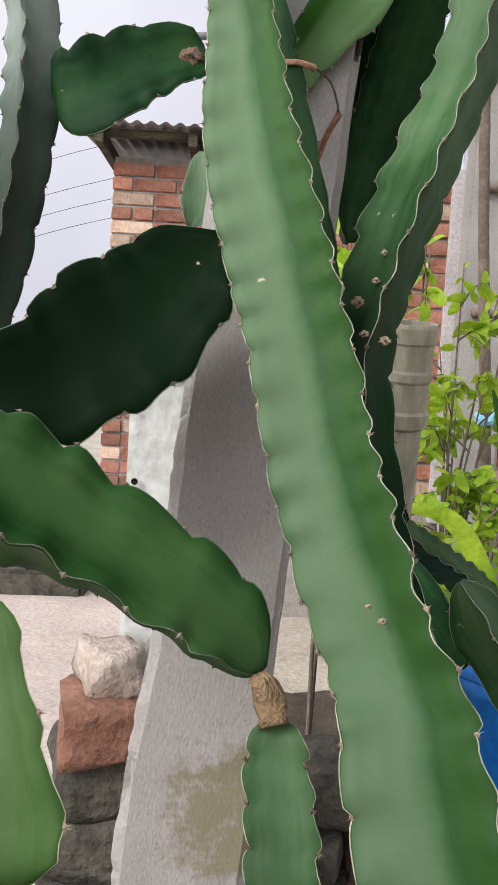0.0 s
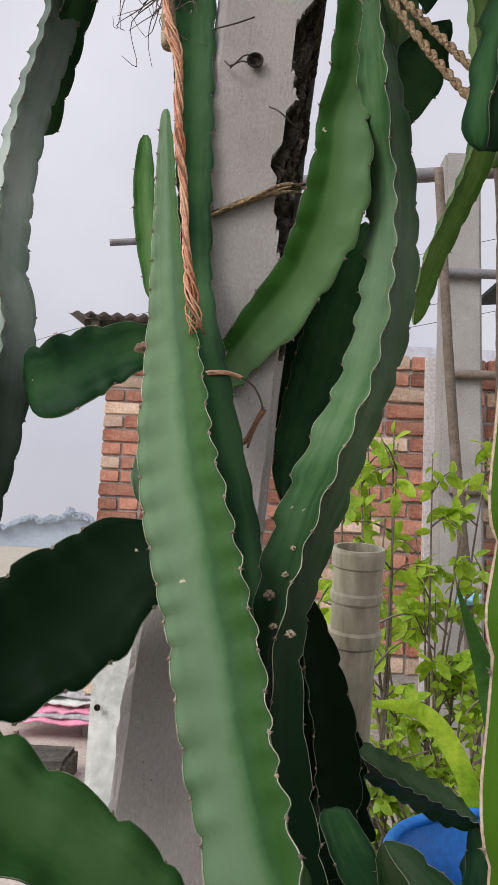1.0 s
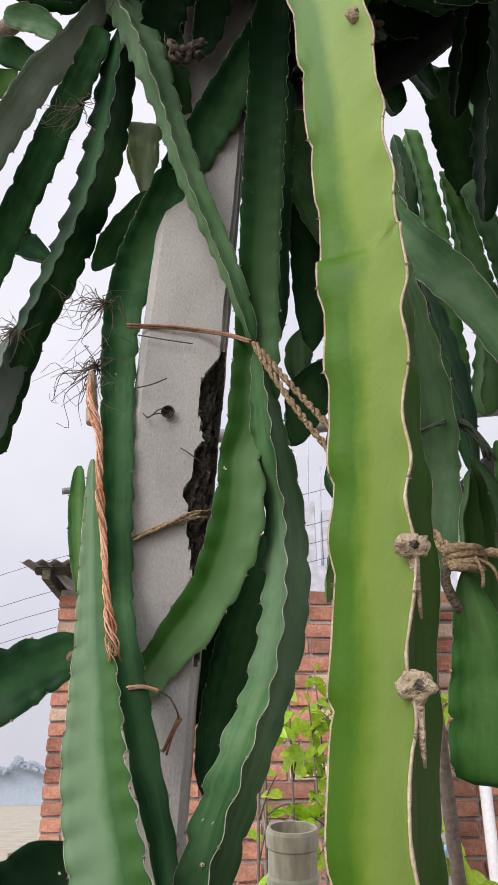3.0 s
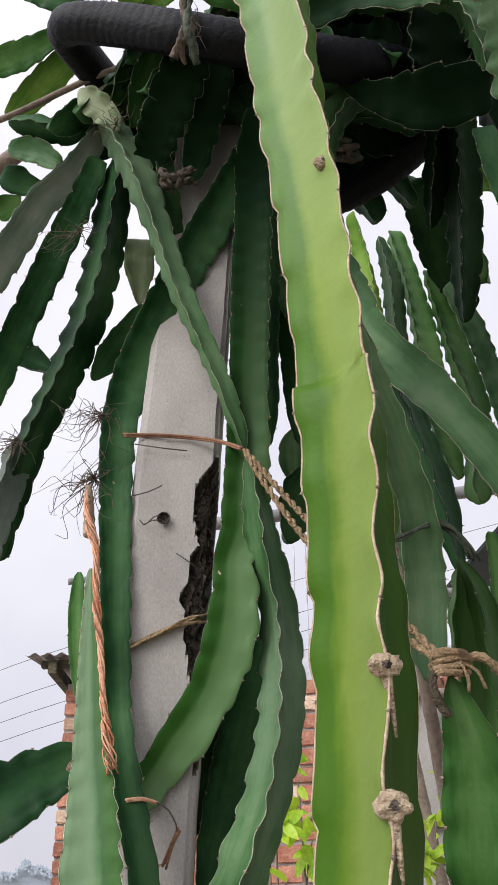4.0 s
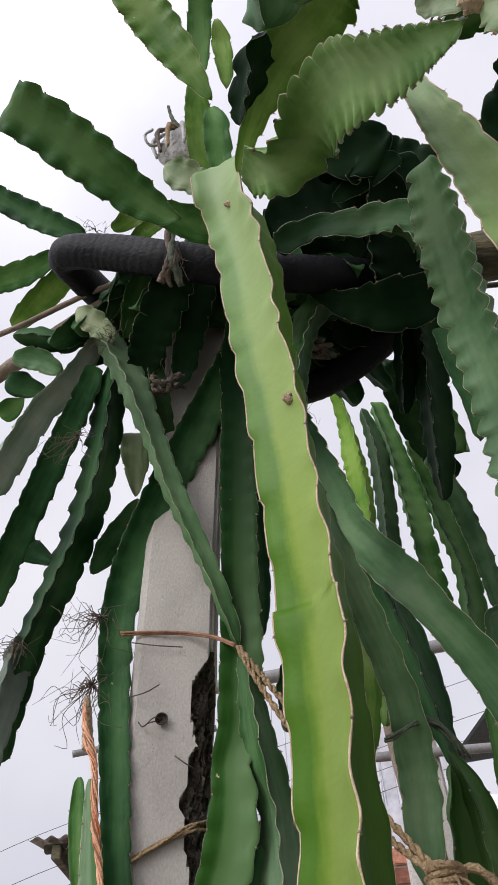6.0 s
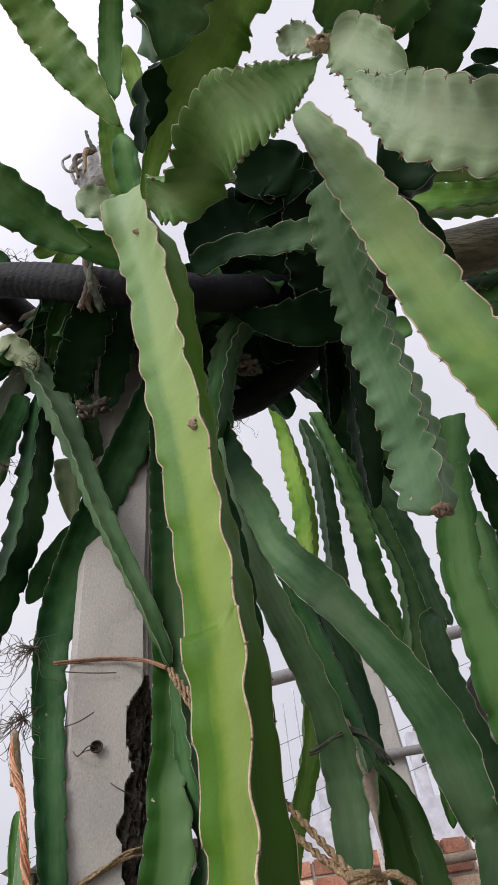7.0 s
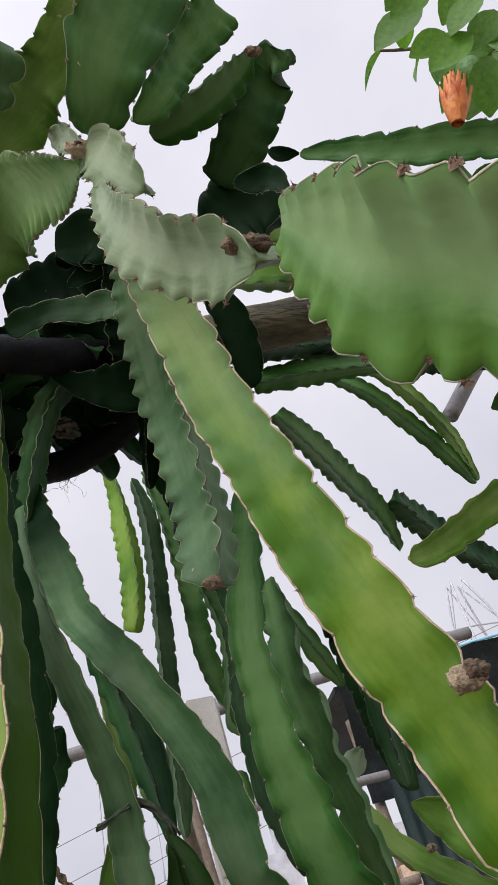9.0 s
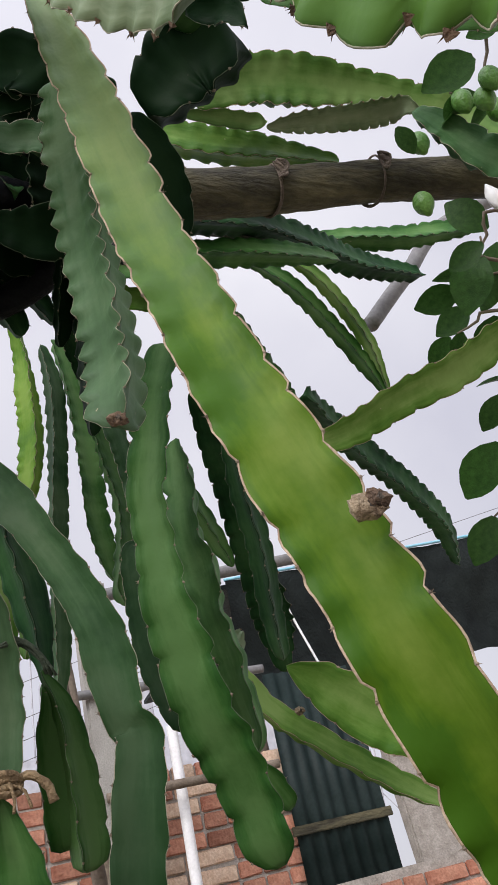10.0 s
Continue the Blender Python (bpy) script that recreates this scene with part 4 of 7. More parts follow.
stem([(0.324, -0.158, 1.853, 0.0085), (0.329, -0.176, 1.850, 0.0252), (0.332, -0.195, 1.856, 0.0320), (0.344, -0.213, 1.882, 0.0395), (0.360, -0.232, 1.915, 0.0451), (0.376, -0.250, 1.960, 0.0515)], GREEN, (78, 67, 68, 73, 73, 71), 0, .06, .03, age_shade=(-.05,-.05))
stem([(0.450, 0.060, 2.385, 0.0156), (0.486, 0.035, 2.419, 0.0364), (0.530, 0.010, 2.499, 0.0392), (0.572, -0.015, 2.547, 0.0466), (0.605, -0.040, 2.591, 0.0527)], GREEN, (96, 90, 91, 93, 90), 0, .06, .035, age_shade=(.05,.0))
stem([(0.484, 0.100, 2.430, 0.0225), (0.524, 0.075, 2.435, 0.0355), (0.574, 0.050, 2.457, 0.0373), (0.625, 0.025, 2.497, 0.0326), (0.654, 0.000, 2.510, 0.0123)], GREEN, (128, 124, 119, 116, 115), 0, .06, .035, age_shade=(.35,.2), flank=.3)
stem([(0.605, 0.190, 2.446, 0.0435), (0.630, 0.145, 2.465, 0.0495), (0.657, 0.100, 2.497, 0.0544), (0.703, 0.055, 2.563, 0.0482), (0.723, 0.010, 2.547, 0.0321)], GREEN, (74, 73, 73, 78, 109), 0, .05, age_shade=(.75,.55))
stem([(0.546, 0.050, 2.172, 0.0062), (0.559, 0.037, 2.159, 0.0150), (0.582, 0.023, 2.132, 0.0213), (0.589, 0.010, 2.083, 0.0063)], DARK, (117, 117, 126, 127), 0, .10, age_shade=(.85,.85))
stem([(0.628, 0.060, 2.291, 0.0076), (0.644, 0.055, 2.276, 0.0122), (0.665, 0.050, 2.265, 0.0050)], DARK, (114, 110, 107), 0, .06, age_shade=(.85,.85))
stem([(0.670, 0.055, 2.272, 0.0083), (0.710, 0.032, 2.233, 0.0173), (0.752, 0.009, 2.185, 0.0244), (0.795, -0.014, 2.147, 0.0282), (0.844, -0.037, 2.113, 0.0276), (0.906, -0.060, 2.081, 0.0278)], GREEN, (97, 98, 97, 91, 87, 85), 0, .07, age_shade=(.3,.3))
stem([(-0.148, 0.184, 2.433, 0.0472), (-0.083, 0.206, 2.390, 0.0468), (-0.026, 0.229, 2.344, 0.0446), (0.037, 0.256, 2.289, 0.0350), (0.073, 0.264, 2.254, 0.0228), (0.095, 0.259, 2.234, 0.0073)], GREEN, 87, 89, .05, age_shade=(.45,.45))
stem([(-0.360, 0.597, 2.889, 0.0281), (-0.276, 0.614, 2.832, 0.0334), (-0.203, 0.621, 2.781, 0.0316), (-0.131, 0.623, 2.739, 0.0164)], DARK, 69, 70, .04)
stem([(-0.377, 0.748, 2.748, 0.0318), (-0.287, 0.724, 2.750, 0.0358), (-0.222, 0.691, 2.751, 0.0255), (-0.171, 0.663, 2.756, 0.0113)], GREEN, 73, 72, .05)
stem([(-0.329, 0.826, 2.689, 0.0213), (-0.275, 0.792, 2.719, 0.0351), (-0.207, 0.741, 2.743, 0.0345), (-0.154, 0.697, 2.759, 0.0205)], YOUNG, 76, 77, .03)
stem([(-0.061, 0.557, 2.662, 0.0123), (-0.002, 0.515, 2.653, 0.0262), (0.052, 0.472, 2.624, 0.0173)], YOUNG, 94, 94, .05)
stem([(-0.025, 0.521, 2.543, 0.0092), (0.024, 0.476, 2.536, 0.0189), (0.064, 0.445, 2.526, 0.0131)], YOUNG, 88, 88, .05)
stem([(0.020, 0.320, 2.350, 0.0092), (0.063, 0.327, 2.351, 0.0230), (0.119, 0.340, 2.336, 0.0322), (0.175, 0.347, 2.318, 0.0276)], GREEN, 85, 85, .03)
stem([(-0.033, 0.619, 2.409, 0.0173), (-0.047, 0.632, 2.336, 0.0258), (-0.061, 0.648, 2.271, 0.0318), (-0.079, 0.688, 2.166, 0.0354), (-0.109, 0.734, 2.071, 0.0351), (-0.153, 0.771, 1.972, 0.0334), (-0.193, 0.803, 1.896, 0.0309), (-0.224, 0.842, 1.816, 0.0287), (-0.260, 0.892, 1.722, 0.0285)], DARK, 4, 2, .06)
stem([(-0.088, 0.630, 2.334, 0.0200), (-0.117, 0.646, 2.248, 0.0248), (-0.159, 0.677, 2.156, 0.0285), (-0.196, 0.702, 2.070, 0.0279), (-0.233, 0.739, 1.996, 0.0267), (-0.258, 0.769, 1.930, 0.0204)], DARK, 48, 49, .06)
# pale skin stands for sky light on this stem's upper side
stem([(-0.085, 0.619, 2.406, 0.0170), (-0.133, 0.634, 2.318, 0.0291), (-0.188, 0.648, 2.253, 0.0322), (-0.238, 0.677, 2.178, 0.0330), (-0.273, 0.704, 2.114, 0.0273)], BLOOM_SKYLIT, 13, 14, .05, age_shade=(.5,.15,.05))
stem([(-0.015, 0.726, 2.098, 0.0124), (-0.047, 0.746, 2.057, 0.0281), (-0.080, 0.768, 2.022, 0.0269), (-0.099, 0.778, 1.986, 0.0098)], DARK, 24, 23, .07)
stem([(-0.067, 0.902, 2.381, 0.0161), (-0.062, 0.925, 2.354, 0.0242), (-0.052, 0.943, 2.313, 0.0134)], YOUNG, 54, 54, .04)
stem([(-0.263, 0.831, 2.103, 0.0262), (-0.224, 0.849, 2.077, 0.0288), (-0.180, 0.844, 2.053, 0.0078)], DARK, 34, 34, .05)
stem([(-0.034, 0.800, 2.315, 0.0327), (-0.035, 0.807, 2.271, 0.0323), (-0.033, 0.813, 2.223, 0.0244), (-0.034, 0.820, 2.175, 0.0072)], PALE, (57, 58, 58, 57), 0, .06, age_shade=(.1,.1))
stem([(-0.271, 0.703, 2.452, 0.0160), (-0.221, 0.698, 2.435, 0.0279), (-0.163, 0.688, 2.386, 0.0178)], WAXY, 74, 74, .05)
stem([(-0.298, 0.762, 2.455, 0.0253), (-0.266, 0.773, 2.442, 0.0316), (-0.214, 0.773, 2.419, 0.0127)], DARK, 68, 68, .05)
stem([(-0.315, 0.804, 2.391, 0.0253), (-0.286, 0.795, 2.404, 0.0253), (-0.262, 0.778, 2.411, 0.0089)], GREEN, 71, 71, .05)
stem([(-0.125, 0.646, 2.447, 0.0125), (-0.157, 0.660, 2.445, 0.0249), (-0.223, 0.667, 2.472, 0.0252), (-0.265, 0.666, 2.476, 0.0127)], DARK, -7, -6, .05)
stem([(-0.216, 0.819, 1.896, 0.0274), (-0.225, 0.813, 1.814, 0.0285), (-0.240, 0.791, 1.702, 0.0281), (-0.245, 0.769, 1.597, 0.0285), (-0.239, 0.748, 1.487, 0.0295), (-0.224, 0.746, 1.425, 0.0295), (-0.216, 0.718, 1.334, 0.0297), (-0.218, 0.702, 1.265, 0.0273), (-0.223, 0.686, 1.197, 0.0241), (-0.228, 0.664, 1.136, 0.0194), (-0.230, 0.645, 1.092, 0.0109)], BLOOM_SKYLIT, 3, 8, .05, age_shade=(.75,.7,.5,.2,0,0,.35,.8,.9,.9,.9))
stem([(-0.190, 0.720, 1.341, 0.0412), (-0.152, 0.720, 1.352, 0.0482), (-0.121, 0.725, 1.371, 0.0426), (-0.089, 0.730, 1.387, 0.0352), (-0.066, 0.735, 1.398, 0.0301), (-0.058, 0.738, 1.402, 0.0244)], DARK, (30, 31, 31, 31, 31, 31), 0, .05, age_shade=(.1,.3))
# near-black skin stands for this pad's shaded underside
stem([(-0.024, 0.560, 1.206, 0.0143), (-0.038, 0.570, 1.187, 0.0424), (-0.065, 0.570, 1.151, 0.0561), (-0.101, 0.565, 1.122, 0.0622), (-0.137, 0.555, 1.095, 0.0548), (-0.169, 0.540, 1.082, 0.0457), (-0.210, 0.530, 1.060, 0.0478)], DARK, (82, 83, 86, 88, 91, 92, 90), 0, .03, age_shade=(.9,1,1))
stem([(0.018, 0.448, 0.930, 0.0123), (0.000, 0.455, 0.943, 0.0302), (-0.027, 0.459, 0.962, 0.0397), (-0.059, 0.459, 0.981, 0.0418), (-0.091, 0.457, 0.998, 0.0432), (-0.123, 0.452, 1.015, 0.0500), (-0.151, 0.446, 1.030, 0.0524), (-0.179, 0.440, 1.048, 0.0493)], GREEN, (136, 132, 131, 131, 132, 135, 136, 135), 0, .05, age_shade=(.7,.62,.7))
stem([(0.029, 0.440, 0.906, 0.0126), (0.029, 0.437, 0.900, 0.0184), (0.030, 0.430, 0.884, 0.0206), (0.033, 0.415, 0.860, 0.0225), (0.035, 0.400, 0.833, 0.0223), (0.039, 0.385, 0.806, 0.0218)], WAXY, (74, 72, 71, 71, 70, 69), 0, .10, .022, age_shade=(.3,.4))
stem([(-0.102, 0.325, 1.001, 0.0052), (-0.101, 0.320, 0.989, 0.0130), (-0.100, 0.315, 0.966, 0.0189), (-0.093, 0.305, 0.940, 0.0241), (-0.088, 0.297, 0.916, 0.0276), (-0.082, 0.290, 0.897, 0.0312)], FRESH, (58, 59, 54, 50, 50, 49), 0, .06, age_shade=(.62,.6))
stem([(-0.053, 0.690, 1.300, 0.0073), (-0.053, 0.685, 1.275, 0.0143), (-0.054, 0.680, 1.249, 0.0174), (-0.059, 0.672, 1.230, 0.0099)], WAXY, (69, 69, 71, 74), 0, .03, age_shade=(-.3,-.3))
stem([(-0.087, 0.736, 1.641, 0.0072), (-0.085, 0.737, 1.582, 0.0135), (-0.077, 0.737, 1.516, 0.0140), (-0.068, 0.733, 1.451, 0.0069)], GREEN, 58, 58, .03)
stem([(0.200, 0.973, 0.935, 0.0125), (0.232, 1.006, 0.906, 0.0254), (0.312, 1.089, 0.852, 0.0299), (0.391, 1.168, 0.799, 0.0290), (0.435, 1.205, 0.768, 0.0121)], WAXY, -27, -29, .05, age_shade=(.5,.5))
stem([(0.430, 1.205, 0.772, 0.0128), (0.425, 1.192, 0.735, 0.0261), (0.416, 1.173, 0.695, 0.0306), (0.411, 1.161, 0.642, 0.0301)], DARK, 61, 53, .05)
stem([(0.170, 0.579, 0.960, 0.0075), (0.192, 0.587, 0.928, 0.0270), (0.217, 0.584, 0.896, 0.0338), (0.247, 0.576, 0.866, 0.0357)], WAXY, -11, -17, .05, age_shade=(.5,.6))
stem([(0.118, 0.911, 1.134, 0.0139), (0.132, 0.917, 1.084, 0.0256), (0.147, 0.920, 1.029, 0.0327), (0.161, 0.922, 0.962, 0.0359), (0.167, 0.922, 0.897, 0.0374), (0.161, 0.906, 0.850, 0.0331), (0.155, 0.891, 0.805, 0.0299)], DARK, 32, 52, .05, age_shade=(1,1))
stem([(0.133, 0.652, 0.960, 0.0196), (0.146, 0.629, 0.935, 0.0220), (0.164, 0.613, 0.911, 0.0214), (0.180, 0.598, 0.883, 0.0208)], DARK, 11, 14, .05)
stem([(0.346, 0.971, 2.043, 0.0181), (0.355, 0.963, 1.929, 0.0245), (0.364, 0.957, 1.839, 0.0251), (0.348, 0.968, 1.750, 0.0241), (0.316, 0.977, 1.668, 0.0212), (0.290, 0.984, 1.601, 0.0193), (0.277, 0.988, 1.543, 0.0145), (0.270, 0.984, 1.512, 0.0058)], YOUNG, 47, 41, .04)
stem([(0.267, 0.795, 1.842, 0.0100), (0.241, 0.825, 1.823, 0.0402), (0.220, 0.843, 1.778, 0.0402), (0.210, 0.847, 1.721, 0.0151)], DARK, 51, 53, .03)
stem([(0.241, 0.727, 2.278, 0.0102), (0.227, 0.733, 2.237, 0.0331), (0.229, 0.743, 2.166, 0.0376), (0.246, 0.740, 2.088, 0.0338), (0.266, 0.739, 2.025, 0.0238), (0.274, 0.737, 1.988, 0.0094)], WAXY, 72, 82, .04)
stem([(0.215, 0.768, 2.191, 0.0207), (0.224, 0.781, 2.112, 0.0255), (0.238, 0.800, 2.041, 0.0304), (0.242, 0.813, 1.956, 0.0309), (0.244, 0.828, 1.899, 0.0199), (0.245, 0.828, 1.875, 0.0060)], DARK, 67, 65, .04)
stem([(0.237, 0.896, 1.958, 0.0106), (0.234, 0.915, 1.927, 0.0264), (0.235, 0.927, 1.891, 0.0233), (0.233, 0.931, 1.862, 0.0074)], WAXY, 74, 74, .05)
stem([(0.448, 1.130, 2.729, 0.0172), (0.465, 1.150, 2.625, 0.0239), (0.470, 1.150, 2.510, 0.0334), (0.471, 1.150, 2.380, 0.0339), (0.461, 1.150, 2.282, 0.0327), (0.447, 1.150, 2.201, 0.0238)], BACKLIT, (119, 119, 119, 118, 116, 116), 0, .05, age_shade=(.5,.3,.2))
stem([(0.517, 1.160, 2.676, 0.0144), (0.536, 1.180, 2.558, 0.0283), (0.536, 1.200, 2.442, 0.0295), (0.524, 1.200, 2.305, 0.0280), (0.513, 1.200, 2.179, 0.0268), (0.502, 1.200, 2.051, 0.0254), (0.493, 1.200, 1.933, 0.0258), (0.485, 1.200, 1.838, 0.0235), (0.479, 1.200, 1.760, 0.0105)], WAXY, (33, 32, 31, 31, 31, 31, 31, 31, 31), 0, .05, age_shade=(.5,.3))
stem([(0.559, 1.180, 2.713, 0.0273), (0.586, 1.200, 2.571, 0.0280), (0.600, 1.220, 2.449, 0.0364), (0.603, 1.220, 2.308, 0.0351), (0.602, 1.220, 2.179, 0.0338), (0.611, 1.220, 2.089, 0.0304), (0.627, 1.220, 2.015, 0.0144)], GREEN, (48, 47, 47, 47, 47, 47, 47), 0, .05, age_shade=(.15,.15))
stem([(0.592, 1.080, 2.487, 0.0192), (0.611, 1.080, 2.357, 0.0324), (0.623, 1.080, 2.241, 0.0335), (0.638, 1.080, 2.148, 0.0332), (0.634, 1.080, 2.063, 0.0314), (0.621, 1.080, 1.983, 0.0342), (0.610, 1.080, 1.928, 0.0325), (0.611, 1.080, 1.890, 0.0157)], GREEN, (45, 45, 45, 45, 44, 44, 44, 44), 0, .05, age_shade=(.35,.3))
stem([(0.589, 0.950, 2.336, 0.0197), (0.616, 0.940, 2.222, 0.0253), (0.626, 0.930, 2.113, 0.0233), (0.625, 0.910, 2.006, 0.0216), (0.616, 0.880, 1.906, 0.0207), (0.577, 0.820, 1.863, 0.0260), (0.562, 0.780, 1.746, 0.0259), (0.559, 0.740, 1.647, 0.0296), (0.568, 0.710, 1.567, 0.0253), (0.570, 0.700, 1.525, 0.0170)], WAXY, (103, 103, 104, 106, 115, 108, 104, 103, 101, 100), 0, .05, age_shade=(.2,.4,.7,.8))
stem([(0.510, 0.500, 2.243, 0.0204), (0.513, 0.500, 2.147, 0.0212), (0.517, 0.500, 2.069, 0.0169), (0.512, 0.500, 1.998, 0.0119)], DARK, (81, 81, 80, 79), 0, .05)
stem([(0.516, 0.850, 2.529, 0.0495), (0.568, 0.950, 2.512, 0.0501), (0.605, 1.020, 2.458, 0.0413), (0.653, 1.080, 2.433, 0.0394), (0.690, 1.110, 2.389, 0.0275)], DARK, (93, 89, 87, 86, 85), 0, .05, age_shade=(.5,.2))
stem([(0.630, 1.000, 2.703, 0.0622), (0.650, 1.000, 2.576, 0.0520), (0.668, 1.000, 2.459, 0.0448), (0.688, 1.000, 2.380, 0.0301)], GREEN, (112, 112, 113, 113), 0, .05, age_shade=(.4,.3))
stem([(0.706, 0.543, 2.247, 0.0198), (0.809, 0.662, 2.263, 0.0320), (0.910, 0.783, 2.269, 0.0343), (1.017, 0.907, 2.264, 0.0306), (1.103, 1.040, 2.243, 0.0130)], GREEN, 54, 56, .06)
stem([(0.684, 0.551, 1.915, 0.0157), (0.710, 0.610, 1.855, 0.0236), (0.740, 0.668, 1.782, 0.0236), (0.761, 0.733, 1.706, 0.0236), (0.780, 0.785, 1.634, 0.0157)], DARK, 30, 30, .05)
stem([(0.369, 0.968, 2.045, 0.0127), (0.399, 0.999, 1.989, 0.0250), (0.420, 1.025, 1.916, 0.0282), (0.418, 1.064, 1.845, 0.0267), (0.405, 1.070, 1.798, 0.0108)], YOUNG, 22, 23, .05)
stem([(0.651, 0.875, 2.660, 0.0331), (0.717, 0.876, 2.666, 0.0414), (0.779, 0.866, 2.665, 0.0331)], GREEN, 53, 53, .05)
stem([(0.647, 0.936, 2.639, 0.0255), (0.700, 0.945, 2.634, 0.0340), (0.766, 0.947, 2.626, 0.0340)], YOUNG, 56, 56, .05)
stem([(0.548, 0.900, 1.755, 0.0150), (0.545, 0.900, 1.698, 0.0168), (0.538, 0.900, 1.635, 0.0176), (0.533, 0.900, 1.589, 0.0125), (0.532, 0.900, 1.570, 0.0047)], GREEN, (54, 54, 54, 54, 54), 0, .05)
stem([(0.311, 0.439, 1.422, 0.0064), (0.320, 0.450, 1.390, 0.0214), (0.327, 0.461, 1.354, 0.0313), (0.328, 0.474, 1.304, 0.0359), (0.325, 0.486, 1.250, 0.0344)], GREEN, 79, 84, .04, age_shade=(.25,.2))
stem([(0.368, 0.535, 1.574, 0.0050), (0.389, 0.549, 1.533, 0.0155), (0.398, 0.573, 1.489, 0.0229), (0.405, 0.594, 1.428, 0.0272), (0.408, 0.609, 1.369, 0.0266)], GREEN, 21, 24, .04, age_shade=(.25,.2))
stem([(0.244, 0.400, 2.347, 0.0303), (0.305, 0.380, 2.361, 0.0258), (0.361, 0.360, 2.338, 0.0286), (0.413, 0.345, 2.324, 0.0336), (0.451, 0.335, 2.286, 0.0389), (0.455, 0.330, 2.195, 0.0212), (0.451, 0.330, 2.141, 0.0109)], WAXY, (45, 50, 56, 60, 68, 57, 53), 0, .07, age_shade=(1,.8,.5,.4,.6))
# values near 1 put the crown's inner shade into the skin colour
stem([(0.309, 0.520, 2.384, 0.0077), (0.365, 0.510, 2.330, 0.0272), (0.434, 0.500, 2.307, 0.0533), (0.500, 0.490, 2.313, 0.0457), (0.536, 0.490, 2.317, 0.0354)], DARK, (96, 94, 87, 83, 85), 0, .05, age_shade=(.85,.85))
stem([(0.354, 0.397, 2.472, 0.0121), (0.411, 0.377, 2.501, 0.0241), (0.474, 0.345, 2.523, 0.0181)], DARK, 60, 60, .03, age_shade=(.85,.85))
stem([(0.419, 0.568, 2.417, 0.0184), (0.350, 0.547, 2.396, 0.0297), (0.297, 0.552, 2.328, 0.0299), (0.265, 0.559, 2.210, 0.0272), (0.251, 0.574, 2.109, 0.0261), (0.246, 0.591, 2.029, 0.0223)], WAXY, -8, 19, .06, age_shade=(.5,.2))
stem([(-0.030, 0.550, 2.539, 0.0122), (-0.041, 0.562, 2.500, 0.0205), (-0.054, 0.571, 2.454, 0.0214), (-0.065, 0.581, 2.407, 0.0095)], WAXY, 10, 10, .05, age_shade=(.5,.5))
stem([(0.123, 0.524, 2.489, 0.0223), (0.111, 0.547, 2.446, 0.0321), (0.096, 0.572, 2.392, 0.0319), (0.084, 0.592, 2.344, 0.0306), (0.071, 0.613, 2.290, 0.0249), (0.064, 0.616, 2.256, 0.0086)], DARK, 54, 54, .07, .034, age_shade=(.85,.85))
stem([(0.083, 0.503, 2.450, 0.0323), (0.059, 0.529, 2.419, 0.0431), (0.029, 0.564, 2.369, 0.0431), (0.003, 0.598, 2.310, 0.0355), (-0.012, 0.617, 2.262, 0.0129)], DARK, 46, 49, .07, .034, age_shade=(.85,.85))
stem([(0.377, 0.703, 2.455, 0.0419), (0.467, 0.697, 2.480, 0.0558), (0.551, 0.674, 2.488, 0.0419)], DARK, 50, 50, .03, age_shade=(.85,.85))
stem([(0.295, 0.644, 2.617, 0.0837), (0.408, 0.651, 2.618, 0.0977), (0.518, 0.634, 2.615, 0.0837)], DARK, 60, 60, .03, age_shade=(.85,.85))
stem([(0.374, 0.452, 2.557, 0.0733), (0.466, 0.430, 2.539, 0.0662), (0.532, 0.391, 2.524, 0.0530)], DARK, 64, 64, .03, age_shade=(.85,.85))
stem([(0.339, 0.360, 2.523, 0.0392), (0.400, 0.363, 2.541, 0.0719), (0.441, 0.366, 2.509, 0.0589)], DARK, 66, 66, .03, age_shade=(.85,.85))
stem([(0.580, 0.296, 2.367, 0.0510), (0.648, 0.244, 2.412, 0.0893), (0.699, 0.170, 2.410, 0.0763)], DARK, 41, 41, .04, age_shade=(.85,.85))
stem([(0.519, 0.227, 2.240, 0.0151), (0.554, 0.261, 2.208, 0.0301), (0.579, 0.302, 2.161, 0.0332), (0.589, 0.341, 2.102, 0.0201)], DARK, 74, 70, .04, age_shade=(.85,.85))
stem([(0.165, 0.673, 2.246, 0.0350), (0.191, 0.653, 2.333, 0.0532), (0.245, 0.636, 2.414, 0.0603)], DARK, 42, 42, .04, age_shade=(.85,.85))
stem([(0.397, 0.492, 2.745, 0.0743), (0.504, 0.506, 2.727, 0.0811), (0.592, 0.483, 2.650, 0.0654)], DARK, 72, 72, .03, age_shade=(.85,.85))
stem([(0.528, 0.559, 2.675, 0.0450), (0.581, 0.595, 2.601, 0.0571), (0.608, 0.626, 2.509, 0.0502), (0.619, 0.645, 2.423, 0.0249)], DARK, 57, 53, .05, age_shade=(.85,.85))
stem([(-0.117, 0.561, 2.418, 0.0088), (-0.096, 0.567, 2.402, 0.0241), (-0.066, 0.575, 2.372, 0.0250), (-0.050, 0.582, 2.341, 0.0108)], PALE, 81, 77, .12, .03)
stem([(0.015, 0.518, 2.481, 0.0112), (-0.001, 0.543, 2.456, 0.0258), (-0.018, 0.568, 2.405, 0.0278), (-0.027, 0.581, 2.354, 0.0133)], GREEN, 42, 43, .06, age_shade=(.7,.7))
